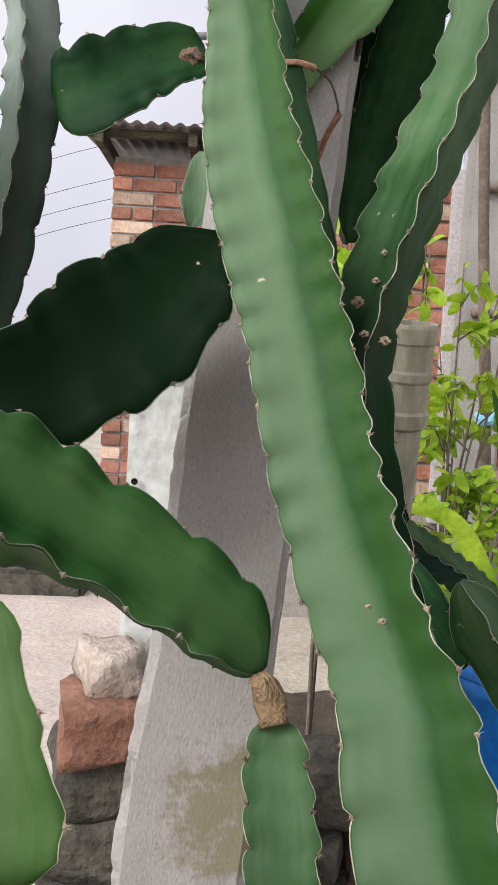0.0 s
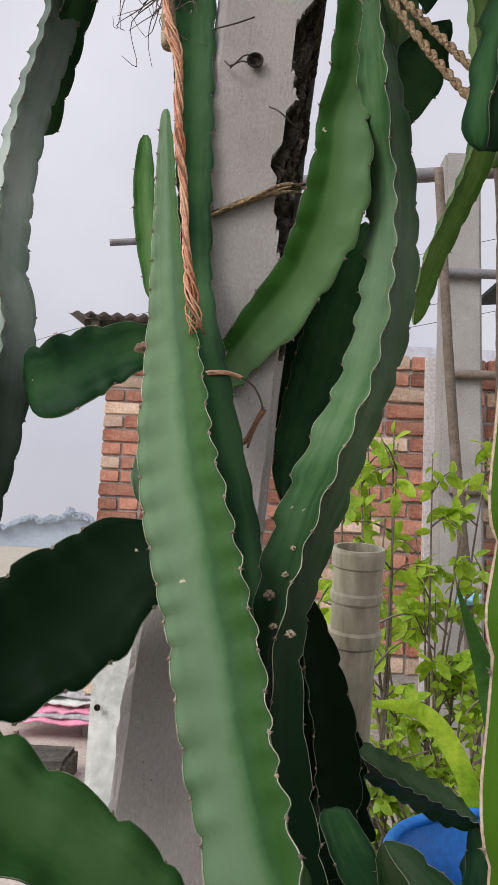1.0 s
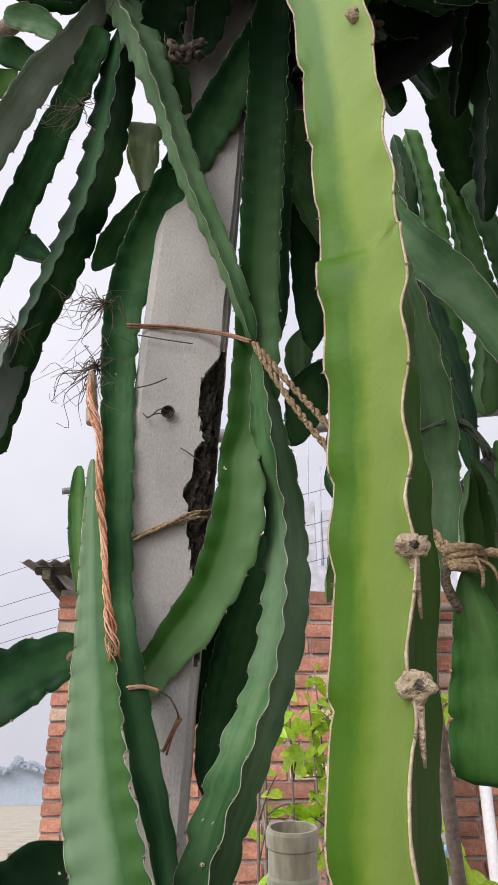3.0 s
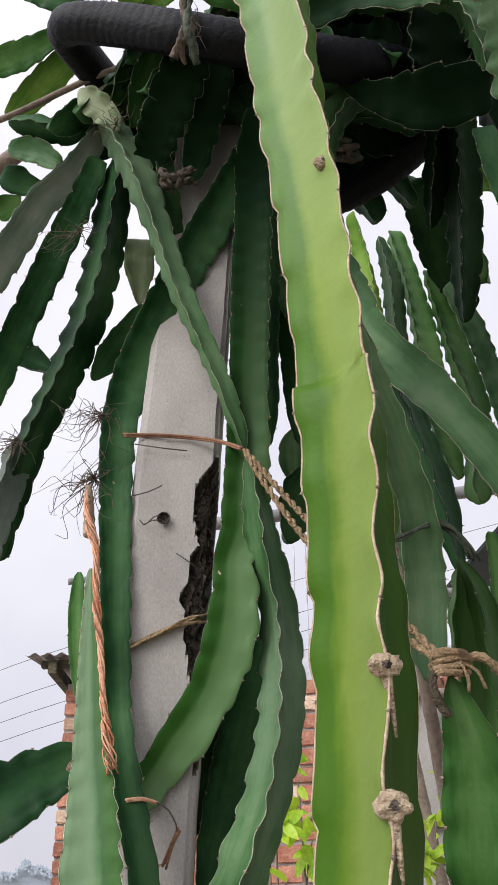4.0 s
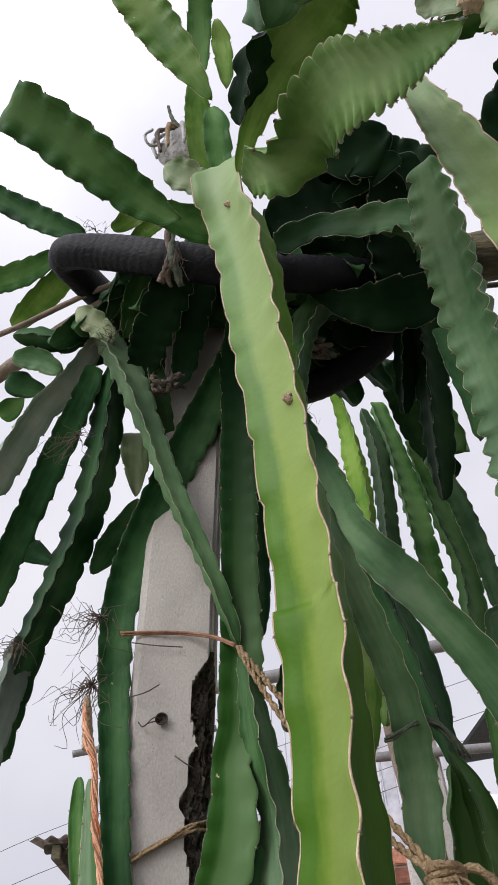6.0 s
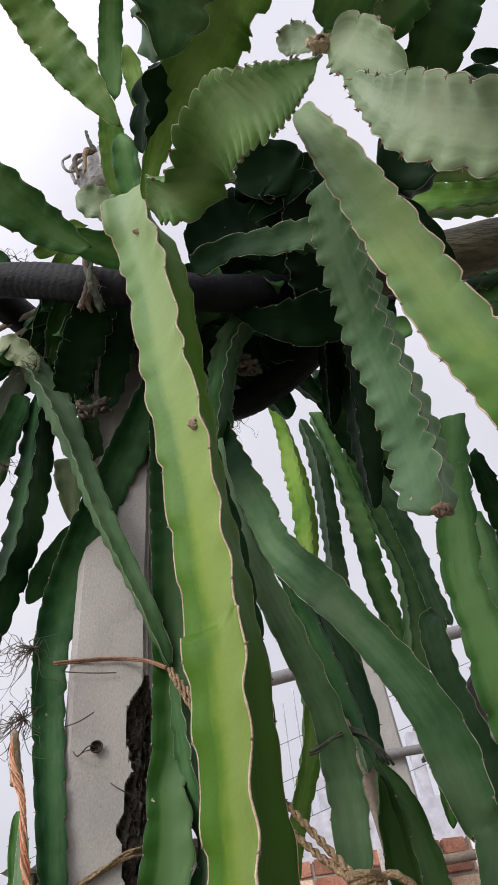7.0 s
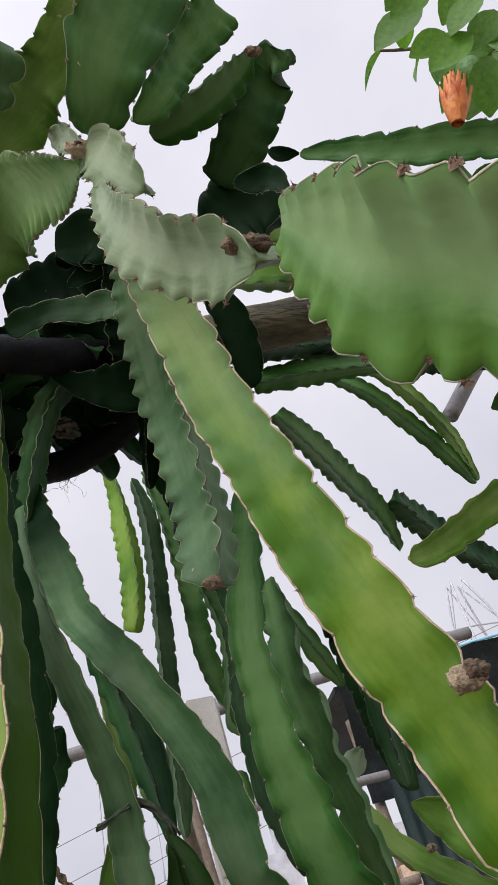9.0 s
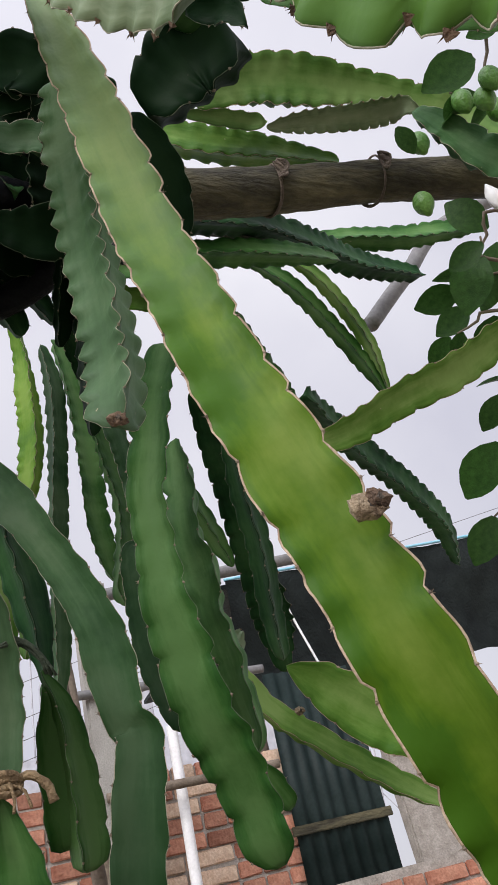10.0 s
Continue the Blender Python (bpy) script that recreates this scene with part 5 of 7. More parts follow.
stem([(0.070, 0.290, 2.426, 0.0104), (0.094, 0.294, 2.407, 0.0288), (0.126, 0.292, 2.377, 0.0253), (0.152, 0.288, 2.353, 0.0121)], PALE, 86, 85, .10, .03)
stem([(0.019, 0.599, 2.320, 0.0081), (0.022, 0.608, 2.299, 0.0172), (0.025, 0.619, 2.269, 0.0194), (0.032, 0.635, 2.226, 0.0193), (0.037, 0.660, 2.185, 0.0170), (0.040, 0.667, 2.161, 0.0068)], WAXY, 46, 45, .05, age_shade=(.6,.6))
stem([(0.135, 0.953, 1.075, 0.0152), (0.147, 0.970, 1.022, 0.0337), (0.168, 0.969, 0.930, 0.0456), (0.180, 0.971, 0.847, 0.0476), (0.184, 0.965, 0.748, 0.0467)], DARK, 54, 61, .06, age_shade=(1,1))
stem([(0.245, 0.475, 2.504, 0.0406), (0.326, 0.470, 2.542, 0.0743), (0.408, 0.457, 2.546, 0.0743), (0.463, 0.444, 2.512, 0.0406)], DARK, 57, 62, .06, age_shade=(1,1))
stem([(0.437, 0.370, 2.526, 0.0362), (0.447, 0.443, 2.472, 0.0603), (0.455, 0.515, 2.396, 0.0663), (0.461, 0.552, 2.314, 0.0362)], DARK, 41, 40, .06, age_shade=(1,1))
stem([(0.504, 0.534, 2.383, 0.0242), (0.516, 0.597, 2.325, 0.0364), (0.518, 0.646, 2.226, 0.0357), (0.517, 0.695, 2.132, 0.0293), (0.516, 0.736, 2.061, 0.0117)], DARK, 37, 36, .06, age_shade=(.7,.7))
stem([(0.250, 0.520, 2.575, 0.0375), (0.309, 0.520, 2.608, 0.0625), (0.389, 0.511, 2.618, 0.0625), (0.442, 0.494, 2.585, 0.0250)], DARK, 54, 59, .06, age_shade=(1,1))
stem([(0.451, 0.526, 2.610, 0.0297), (0.498, 0.567, 2.573, 0.0594), (0.549, 0.607, 2.510, 0.0594), (0.575, 0.621, 2.443, 0.0178)], DARK, 86, 85, .06, age_shade=(1,1))
stem([(0.476, 0.546, 2.401, 0.0133), (0.482, 0.586, 2.355, 0.0245), (0.477, 0.635, 2.283, 0.0256), (0.467, 0.668, 2.208, 0.0111)], DARK, 33, 31, .06, age_shade=(.85,.85))
stem([(0.877, 1.286, 1.879, 0.0205), (0.900, 1.286, 1.858, 0.0378), (0.920, 1.286, 1.848, 0.0178)], PALE, (72, 69, 65), 0, .12, .02, age_shade=(-.5,-.5))
# -- end of the stems


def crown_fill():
    """Dark filler stems packed over the tyre, added to shade the crown."""
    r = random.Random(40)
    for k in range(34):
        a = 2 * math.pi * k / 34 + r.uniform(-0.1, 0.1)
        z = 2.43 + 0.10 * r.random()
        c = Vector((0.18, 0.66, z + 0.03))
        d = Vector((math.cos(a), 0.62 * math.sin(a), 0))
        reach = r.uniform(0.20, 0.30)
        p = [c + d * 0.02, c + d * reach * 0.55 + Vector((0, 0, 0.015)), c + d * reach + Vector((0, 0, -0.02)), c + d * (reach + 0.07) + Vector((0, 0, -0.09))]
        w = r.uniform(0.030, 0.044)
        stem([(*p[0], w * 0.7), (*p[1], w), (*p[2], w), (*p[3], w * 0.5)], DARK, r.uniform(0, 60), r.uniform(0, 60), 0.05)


crown_fill()


# ---- the tyre hung round the post's head
def tyre():
    """A worn tyre, pulled out of round, along a closed loop."""
    loop = [(-0.140, 0.524, 2.537), (-0.054, 0.494, 2.494), (0.063, 0.463, 2.418), (0.163, 0.459, 2.385), (0.282, 0.478, 2.381), (0.425, 0.525, 2.415), (0.522, 0.607, 2.450),
            (0.490, 0.686, 2.447), (0.409, 0.750, 2.419), (0.311, 0.788, 2.400), (0.190, 0.813, 2.437), (0.055, 0.784, 2.524), (-0.065, 0.706, 2.586), (-0.124, 0.594, 2.562)]
    c, _ = catmull(loop[-2:] + loop + loop[:2], 0.004)
    lo = np.argmin(np.linalg.norm(c - np.array(loop[0]), axis=1)[: len(c) // 2])
    hi = len(c) // 2 + np.argmin(np.linalg.norm(c - np.array(loop[0]), axis=1)[len(c) // 2:])
    c = c[lo:hi]
    n, k, small = len(c), 28, 0.030
    mid = c.mean(0)
    tang = unit(np.roll(c, -1, 0) - np.roll(c, 1, 0))
    out = c - mid
    out = unit(out - (out * tang).sum(1, keepdims=True) * tang)
    side = np.cross(tang, out)
    v = []
    for i in range(n):
        for j in range(k):
            b = 2 * math.pi * j / k
            lug = ((i * 0.004 + 0.012 * abs(math.sin(b))) / 0.017) % 1.0
            on = math.cos(b) > 0.0
            r = small * (1.0 + (0.018 if on and lug < 0.7 and abs(math.sin(b)) > 0.2 else -0.012 if on else 0.0) - (0.04 if abs(math.cos(b) + 0.25) < 0.1 else 0.0))
            v.append(c[i] + out[i] * r * math.cos(b) + side[i] * r * 1.15 * math.sin(b))
    own = thing("tyre", "old black motorcycle tyre hung round the post", "tyre")
    for name, test in (("tread", lambda c: c > 0.3), ("sidewall", lambda c: c <= 0.3)):
        f = [(i * k + j, ((i + 1) % n) * k + j, ((i + 1) % n) * k + (j + 1) % k, i * k + (j + 1) % k) for i in range(n) for j in range(k) if test(math.cos(2 * math.pi * (j + 0.5) / k))]
        mesh_object(name, v, f, RUBBER, own, True)
    return own


tyre()


# ---- brick walls
def brick_meshes(length, depth, height, count, material):
    made = []
    for s in range(count):
        rng = random.Random(s * 7 + 3)
        bm = bmesh.new()
        box(bm, (-length / 2, -depth / 2, -height / 2), (length / 2, depth / 2, height / 2), 0.005)
        for v in bm.verts:
            v.co += Vector([rng.uniform(-0.0025, 0.0025) for _ in range(3)])
        me = bpy.data.meshes.new("brick")
        bm.to_mesh(me)
        bm.free()
        me.materials.append(material)
        made.append(me)
    return made


FULL = [brick_meshes(0.235, 0.10, 0.068, 4, BRICK), brick_meshes(0.235, 0.10, 0.068, 2, PALE_BRICK)]
HALF = [brick_meshes(0.112, 0.10, 0.068, 4, BRICK), brick_meshes(0.112, 0.10, 0.068, 2, PALE_BRICK)]


def brick_wall(name, label, x0, x1, z0, z1, y, thick, gaps=(), seed=1, kind="structure"):
    """Courses of single bricks in front of a mortar core."""
    rng = random.Random(seed)
    bm = bmesh.new()
    box(bm, (x0 + 0.006, y + 0.012, 0 if z0 < 0.8 else z0 - 0.03), (x1 - 0.006, y + thick, z1 - 0.004))
    wall = tagged(part(name, bm, MORTAR), label, "wall", kind=kind)
    z, row = z0, 0
    while z + 0.07 < z1 + 0.02:
        x = x0 - (0.06 if row % 2 else 0.0)
        header = rng.random() < 0.25
        while x < x1 - 0.03:
            half = x < x0 or header or rng.random() < 0.14 or x + 0.23 > x1
            if x < x0:
                x = x0
            pick = rng.choice((HALF if half else FULL)[1 if rng.random() < 0.17 else 0])
            w = 0.112 if half else 0.235
            cx, cz = x + w / 2, z + 0.035
            if not any(a < cx < b and c < cz < d for a, b, c, d in gaps):
                ob = new("brick", pick)
                ob.parent = wall
                ob.matrix_basis = pose(cx, y + 0.05 + rng.uniform(-0.006, 0.004), cz + rng.uniform(-0.002, 0.002), rng.uniform(-1, 1), rng.uniform(-1.2, 1.2), rng.uniform(-1.5, 1.5))
            x += w + 0.012
        z += 0.0805
        row += 1
    return wall


def corrugated(name, w, h, material, parent=None, pitch=0.076, amp=0.009, thick=0.0012):
    """A corrugated sheet in the x-z plane, ribs upright, w by h, from its lower left corner."""
    nx = int(w / pitch * 10)
    v, f = [], []
    for s in (0, 1):
        for j in range(2):
            for i in range(nx + 1):
                x = w * i / nx
                v.append((x, amp * math.sin(2 * math.pi * x / pitch) + s * thick, h * j))
    q = 2 * (nx + 1)
    for i in range(nx):
        f.append((i, i + 1, nx + 2 + i, nx + 1 + i))
        f.append((q + i + 1, q + i, q + nx + 1 + i, q + nx + 2 + i))
        for j in (0, 1):
            a = j * (nx + 1) + i
            f.append((a, q + a, q + a + 1, a + 1) if j == 0 else (a + 1, q + a + 1, q + a, a))
    return mesh_object(name, v, f, material, parent, True)


# the small brick outhouse with its tin roof
outhouse = thing("brick_outhouse", "small red brick outhouse with a corrugated tin roof", "outhouse")
w = brick_wall("front_wall", "", -0.834, 0.45, 0.30, 2.34, 4.44, 0.9, seed=4)
w.parent = outhouse
for key in ("label", "category", "kind"):
    if key in w:
        del w[key]
roof = corrugated("roof", 1.5, 1.5, TIN, outhouse)
roof.matrix_basis = pose(-1.03, 4.16, 2.44, -84, 0, 0)
for x in (-0.9, -0.4, 0.1):
    bm = bmesh.new()
    box(bm, (x, 4.2, 2.34), (x + 0.05, 5.5, 2.41), 0.004)
    part("rafter", bm, LOG, outhouse)
bm = bmesh.new()
box(bm, (-0.95, 4.24, 2.385), (0.4, 4.29, 2.425), 0.004)
part("purlin", bm, LOG, outhouse)
bm = bmesh.new()
box(bm, (-0.834, 4.47, 0.0), (0.45, 5.5, 2.33), 0.01)
part("side_wall", bm, MORTAR, outhouse)

brick_wall("wall_yard", "red brick yard wall with a missing brick", 0.20, 1.93, 0.62, 2.13, 3.63, 0.12, gaps=[(0.55, 0.68, 1.68, 1.77)], seed=8)
brick_wall("wall_low", "low red brick wall of the yard", 1.95, 3.9, 0.94, 1.46, 3.50, 0.12, seed=12)

# far concrete post with its rails
far_post = thing("fence_post", "tall pale concrete fence post with rails", "post")
bm = bmesh.new()
box(bm, (0.875, 3.30, 0), (1.10, 3.42, 3.04), 0.012)
for v in bm.verts:
    if v.co.z > 2:
        v.co.x += (0.01 if v.co.x < 1 else -0.05) * (v.co.z - 2)
part("shaft", bm, CONCRETE, far_post)
tube("rail", [(0.75, 3.28, 2.445), (1.4, 3.27, 2.448), (1.78, 3.27, 2.452)], 0.022, PIPE, far_post)
tube("rail", [(0.92, 3.28, 1.98), (1.4, 3.27, 1.983), (1.74, 3.27, 1.988)], 0.022, STICK, far_post)
tube("rail", [(0.92, 3.28, 1.46), (1.4, 3.27, 1.463), (1.70, 3.27, 1.468)], 0.02, STICK, far_post)
tube("rail", [(-0.2, 3.5, 2.90), (1.2, 3.5, 3.06), (2.7, 3.5, 3.22)], 0.035, PIPE, far_post)

# plastered strip of the wall beside the post
bm = bmesh.new()
box(bm, (0.88, 3.60, 0.5), (1.08, 3.64, 2.14), 0.006)
tagged(part("wall_plaster", bm, PLASTER), "strip of grey cement plaster on the yard wall", "plaster", kind="structure")

# the shed with its black tarp and tin sheets
shed = thing("shed", "open shed roofed with black tarp above dark tin sheets", "shed")
tv, tf = [], []
for i in range(61):
    x = 1.87 + 2.9 * i / 60
    for j in range(13):
        s = j / 12
        top, low = 3.17 + 0.09 * (x - 1.87), 2.50 + 0.035 * (x - 1.87) + 0.03 * noise.noise((x * 4, 0, 0))
        tv.append((x, 3.74 + 0.05 * noise.noise((x * 3, s * 2, 0)) + 0.02 * noise.noise((x * 9, s * 5, 1)) + 0.10 * (1 - s), low + (top - low) * s))
tf = [(i * 13 + j, (i + 1) * 13 + j, (i + 1) * 13 + j + 1, i * 13 + j + 1) for i in range(60) for j in range(12)]
mesh_object("tarp", tv, tf, TARP, shed, True)
tube("edge_cord", [(1.87, 3.73, 3.18), (3.2, 3.73, 3.30), (4.77, 3.73, 3.44)], 0.010, TEAL, shed, sides=6, step=0.1)
tube("hanging_cord", [(2.16, 3.66, 3.10), (2.22, 3.66, 2.85), (2.31, 3.66, 2.52)], 0.008, WHITE, shed, sides=5)
bm = bmesh.new()
box(bm, (1.86, 3.78, 3.14), (4.8, 6.2, 3.17))
for v in bm.verts:
    v.co.z += 0.09 * (v.co.x - 1.86) + 0.05 * (v.co.y - 3.78)
part("tarp_roof", bm, TARP, shed)
for x in (1.93, 3.1, 4.3):
    tube("pole", [(x, 3.90, 0), (x, 3.90, 1.5), (x, 3.90, 3.0)], 0.03, STICK, shed)
door = corrugated("tin_sheet", 0.52, 1.25, DARK_TIN, shed)
door.matrix_basis = pose(1.86, 3.60, 1.28, 0, 2, 0)
door2 = corrugated("tin_sheet", 0.6, 1.0, DARK_TIN, shed)
door2.matrix_basis = pose(2.80, 3.60, 1.25, 0, 2, 0)
bm = bmesh.new()
box(bm, (1.85, 3.575, 1.70), (2.42, 3.59, 1.745), 0.003)
part("batten", bm, LOG, shed)
bm = bmesh.new()
box(bm, (2.50, 3.58, 0.6), (2.76, 3.66, 2.05), 0.01)
part("panel", bm, MORTAR, shed)

# ---- the pole, pipe and post near the cactus
tube("timber_beam", [(0.557, 0.478, 2.390), (0.691, 0.463, 2.401), (0.861, 0.448, 2.422), (1.069, 0.409, 2.432), (1.329, 0.363, 2.434), (1.504, 0.334, 2.438)], [0.045, 0.046, 0.045, 0.041, 0.044, 0.045], LOG, sides=16, rough=0.035)
tagged(bpy.data.objects["timber_beam"], "weathered round timber beam tied across the plants", "beam")
tube("grey_pipe", [(1.428, 1.012, 2.651), (1.60, 0.98, 2.83), (1.9, 0.95, 3.12), (2.55, 0.9, 3.35), (2.8, 0.9, 2.9), (2.82, 0.9, 1.5), (2.82, 0.9, 0.0)], 0.024, PIPE, sides=14)
tagged(bpy.data.objects["grey_pipe"], "grey plastic pipe with an open end", "pipe")

bm = bmesh.new()
box(bm, (-0.152, 0.99, 0.0), (-0.06, 1.08, 1.10), 0.008)
box(bm, (-0.160, 0.984, 1.101), (-0.055, 1.09, 1.125), 0.006)
tagged(part("white_post", bm, WHITEWASH), "whitewashed concrete post behind the main post", "post")


def upright_pipe():
    """The collared pipe."""
    prof = [(0.026, 0.0), (0.028, 0.6), (0.031, 1.055), (0.038, 1.060), (0.039, 1.078), (0.035, 1.082), (0.0345, 1.118), (0.0375, 1.122), (0.0375, 1.132), (0.0355, 1.136), (0.0355, 1.168), (0.038, 1.171), (0.038, 1.190), (0.0365, 1.195), (0.032, 1.195), (0.031, 0.9)]
    v, f, k = [], [], 28
    for r, z in prof:
        for j in range(k):
            a = 2 * math.pi * j / k
            v.append((0.208 + r * math.cos(a), 1.03 + r * math.sin(a) - 0.20 * (z - 1.19), z + 0.20 * r * math.sin(a)))
    f = [(i * k + j, i * k + (j + 1) % k, (i + 1) * k + (j + 1) % k, (i + 1) * k + j) for i in range(len(prof) - 1) for j in range(k)]
    return tagged(mesh_object("standing_pipe", v, f, PVC, None, False), "stained grey plastic pipe standing upright with a stepped collar", "pipe")


upright_pipe()


# ---- fittings of the post: ties, wires, the bolt hole
def disc(name, centre, normal, radius, material, parent, depth=0.004, sides=16):
    """A shallow round cup, its rim towards the normal."""
    n = Vector(normal).normalized()
    u = n.orthogonal().normalized()
    v = n.cross(u)
    c = Vector(centre)
    vv, ff = [], []
    for r, d in ((radius * 1.25, 0.0), (radius * 1.1, 0.0015), (radius, 0.001), (radius * 0.9, -depth), (0.0005, -depth)):
        for k in range(sides):
            a = 2 * math.pi * k / sides
            vv.append(c + n * (d + depth + 0.0005) + (u * math.cos(a) + v * math.sin(a)) * r)
    ff = [(i * sides + k, i * sides + (k + 1) % sides, (i + 1) * sides + (k + 1) % sides, (i + 1) * sides + k) for i in range(4) for k in range(sides)]
    return mesh_object(name, vv, ff, material, parent)


# the hole's darkness is painted: a dark cup set on the uncut post
disc("bolt_hole", (0.033, 0.652, 1.679), (0, -1, 0), 0.007, BROKEN, post)
for pts in ([(-0.009, 0.650, 1.791), (0.027, 0.646, 1.782), (0.062, 0.650, 1.779)], [(-0.013, 0.650, 1.712), (0.012, 0.640, 1.713), (0.030, 0.646, 1.725)],
            [(0.050, 0.651, 1.631), (0.060, 0.640, 1.620), (0.076, 0.652, 1.612)], [(0.002, 0.650, 1.678), (0.010, 0.642, 1.668), (0.024, 0.636, 1.677), (0.033, 0.654, 1.680)],
            [(0.008, 0.650, 1.671), (0.018, 0.640, 1.672), (0.031, 0.654, 1.679)]):
    tube("wire", pts, 0.0009, WIRE, post, sides=5, step=0.006)


def strands(name, points, count, spread, radius, material, label, category, seed=1, parent=None):
    """A bundle of loose fibres along one line; each fibre a part."""
    rng = random.Random(seed)
    own = parent or thing(name, label, category)
    for k in range(count):
        off = Vector([rng.uniform(-spread, spread) for _ in range(3)])
        pts = []
        for i, p in enumerate(points):
            w = 0.4 + 0.6 * abs(i / (len(points) - 1) - 0.4) * 2
            pts.append(Vector(p) + off * w + Vector([rng.uniform(-1, 1) * spread * 0.35 for _ in range(3)]))
        tube("fibre", pts, radius * rng.uniform(0.7, 1.3), material, own, sides=5, step=0.008, seed=k)
    return own


strands("rusty_tie", [(-0.025, 0.655, 1.808), (0.030, 0.6495, 1.803), (0.070, 0.6475, 1.797), (0.106, 0.630, 1.780), (0.136, 0.594, 1.748)], 4, 0.0022, 0.0017, RUST, "brown fibre tie round the concrete post", "tie", 3)
strands("lower_tie", [(-0.025, 0.651, 1.504), (0.031, 0.6485, 1.528), (0.069, 0.648, 1.545), (0.088, 0.655, 1.550)], 5, 0.0055, 0.0016, ROPE, "frayed brown fibre tie round the concrete post", "tie", 5)
def raffia(points, count, seed):
    """Frayed flat fibres twisted together, each ending at its own length."""
    rng = random.Random(seed)
    own = thing("orange_raffia", "strip of frayed orange raffia hanging on a stem", "raffia")
    c, at = catmull([(*p, w) for p, w in points], 0.006)
    n = len(c)
    for k in range(count):
        a0, turn = rng.uniform(0, 6.28), rng.uniform(3, 7)
        lo, hi = rng.randint(0, 6), n - int(1 + 20 * rng.random() ** 1.6)
        r = rng.uniform(0.25, 1.0)
        pts = []
        for i in range(lo, hi, 2):
            a = a0 + turn * at[i] / at[-1] * 6
            w = c[i, 3] * r * (0.8 + 0.5 * noise.noise((i * 0.15, k, seed)))
            pts.append((c[i, 0] + w * math.cos(a), c[i, 1] + 0.7 * w * math.sin(a), c[i, 2] + 0.002 * noise.noise((i * 0.3, k, 3))))
        tube("fibre", pts, rng.uniform(0.0005, 0.0011), (RAFFIA, RAFFIA_PALE, RUST)[(k * 5 % 7) // 3], own, sides=4, step=0.006, seed=k, rough=0.15)


RAFFIA_PALE = surface("pale_raffia", (0.50, 0.24, 0.14), (0.68, 0.42, 0.28), 40, 200, 0.6, 0.3)
raffia([((-0.041, 0.506, 1.650), 0.002), ((-0.039, 0.503, 1.625), 0.003), ((-0.033, 0.503, 1.600), 0.006), ((-0.026, 0.506, 1.578), 0.004), ((-0.024, 0.513, 1.530), 0.0045), ((-0.017, 0.522, 1.475), 0.004), ((-0.012, 0.527, 1.425), 0.0035), ((-0.007, 0.531, 1.395), 0.007), ((-0.001, 0.536, 1.355), 0.011)], 34, 7)
scrap = strands("raffia_scrap", [(0.005, 0.606, 1.345), (0.022, 0.603, 1.345), (0.036, 0.602, 1.342)], 5, 0.0022, 0.0016, RAFFIA_PALE, "scrap of orange raffia caught between stems", "raffia", 9)
strands("raffia_scrap", [(0.034, 0.602, 1.342), (0.048, 0.607, 1.334), (0.057, 0.620, 1.316), (0.052, 0.626, 1.306)], 1, 0.001, 0.0009, ROOT, "", "", 10, scrap)
strands("raffia_scrap", [(0.058, 0.621, 1.317), (0.050, 0.628, 1.302), (0.043, 0.633, 1.284)], 4, 0.002, 0.0014, RUST, "", "", 11, scrap)


def twisted_rope(name, a, b, sag, radius, label, turns=14, seed=0, material=None):
    own = thing(name, label, "rope")
    a, b = Vector(a), Vector(b)
    d = (b - a).normalized()
    u = d.orthogonal().normalized()
    v = d.cross(u)
    n = turns * 6
    for s in range(2):
        pts = []
        for i in range(n + 1):
            f = i / n
            c = a.lerp(b, f) + Vector((0, 0, -sag * 4 * f * (1 - f)))
            ang = 2 * math.pi * turns * f + s * math.pi
            pts.append(c + (u * math.cos(ang) + v * math.sin(ang)) * radius)
        tube("strand", pts, radius * 0.95, material or ROPE, own, sides=6, step=0.006, rough=0.12, seed=seed + s)
    return own


twisted_rope("coir_rope", (0.139, 0.595, 1.748), (0.309, 0.434, 1.432), 0.006, 0.0024, "thin twisted coir rope tied between two stems")
twisted_rope("coir_rope", (0.141, 0.590, 1.738), (0.300, 0.440, 1.440), 0.030, 0.0024, "thin twisted coir rope tied between two stems", seed=4)


def rope_knot(centre, size):
    own = thing("rope_knot", "bulky knot of frayed coir rope round a stem tip", "rope")
    c = Vector(centre)
    rng = random.Random(11)
    for k in range(5):
        z = (k - 2) * size * 0.16
        pts = []
        for i in range(15):
            a = 2 * math.pi * i / 12 + k
            r = size * (0.55 + 0.12 * math.sin(a * 2 + k))
            pts.append(c + Vector((r * math.cos(a), r * 0.8 * math.sin(a), z + size * 0.10 * math.sin(a + k * 1.3))))
        tube("coil", pts, size * 0.13, ROPE, own, sides=7, step=0.006, rough=0.2, seed=k)
    for k, tail in enumerate(([(-0.4, 0, 0.0), (-0.75, -0.1, -0.5), (-0.7, -0.1, -1.2), (-0.35, 0, -1.75)], [(0.4, 0, 0.1), (0.95, -0.2, 0.15), (1.5, -0.3, -0.3), (1.7, -0.3, -0.9)], [(0.3, -0.3, -0.1), (0.7, -0.5, -0.4), (0.9, -0.5, -1.0)], [(0.2, -0.4, 0.0), (0.35, -0.5, -0.6), (0.3, -0.5, -1.1)])):
        tube("tail", [c + Vector(p) * size for p in tail], size * (0.17 if k < 2 else 0.06), DARK_ROPE if k == 0 else ROPE, own, sides=7, step=0.006, rough=0.2, seed=k)


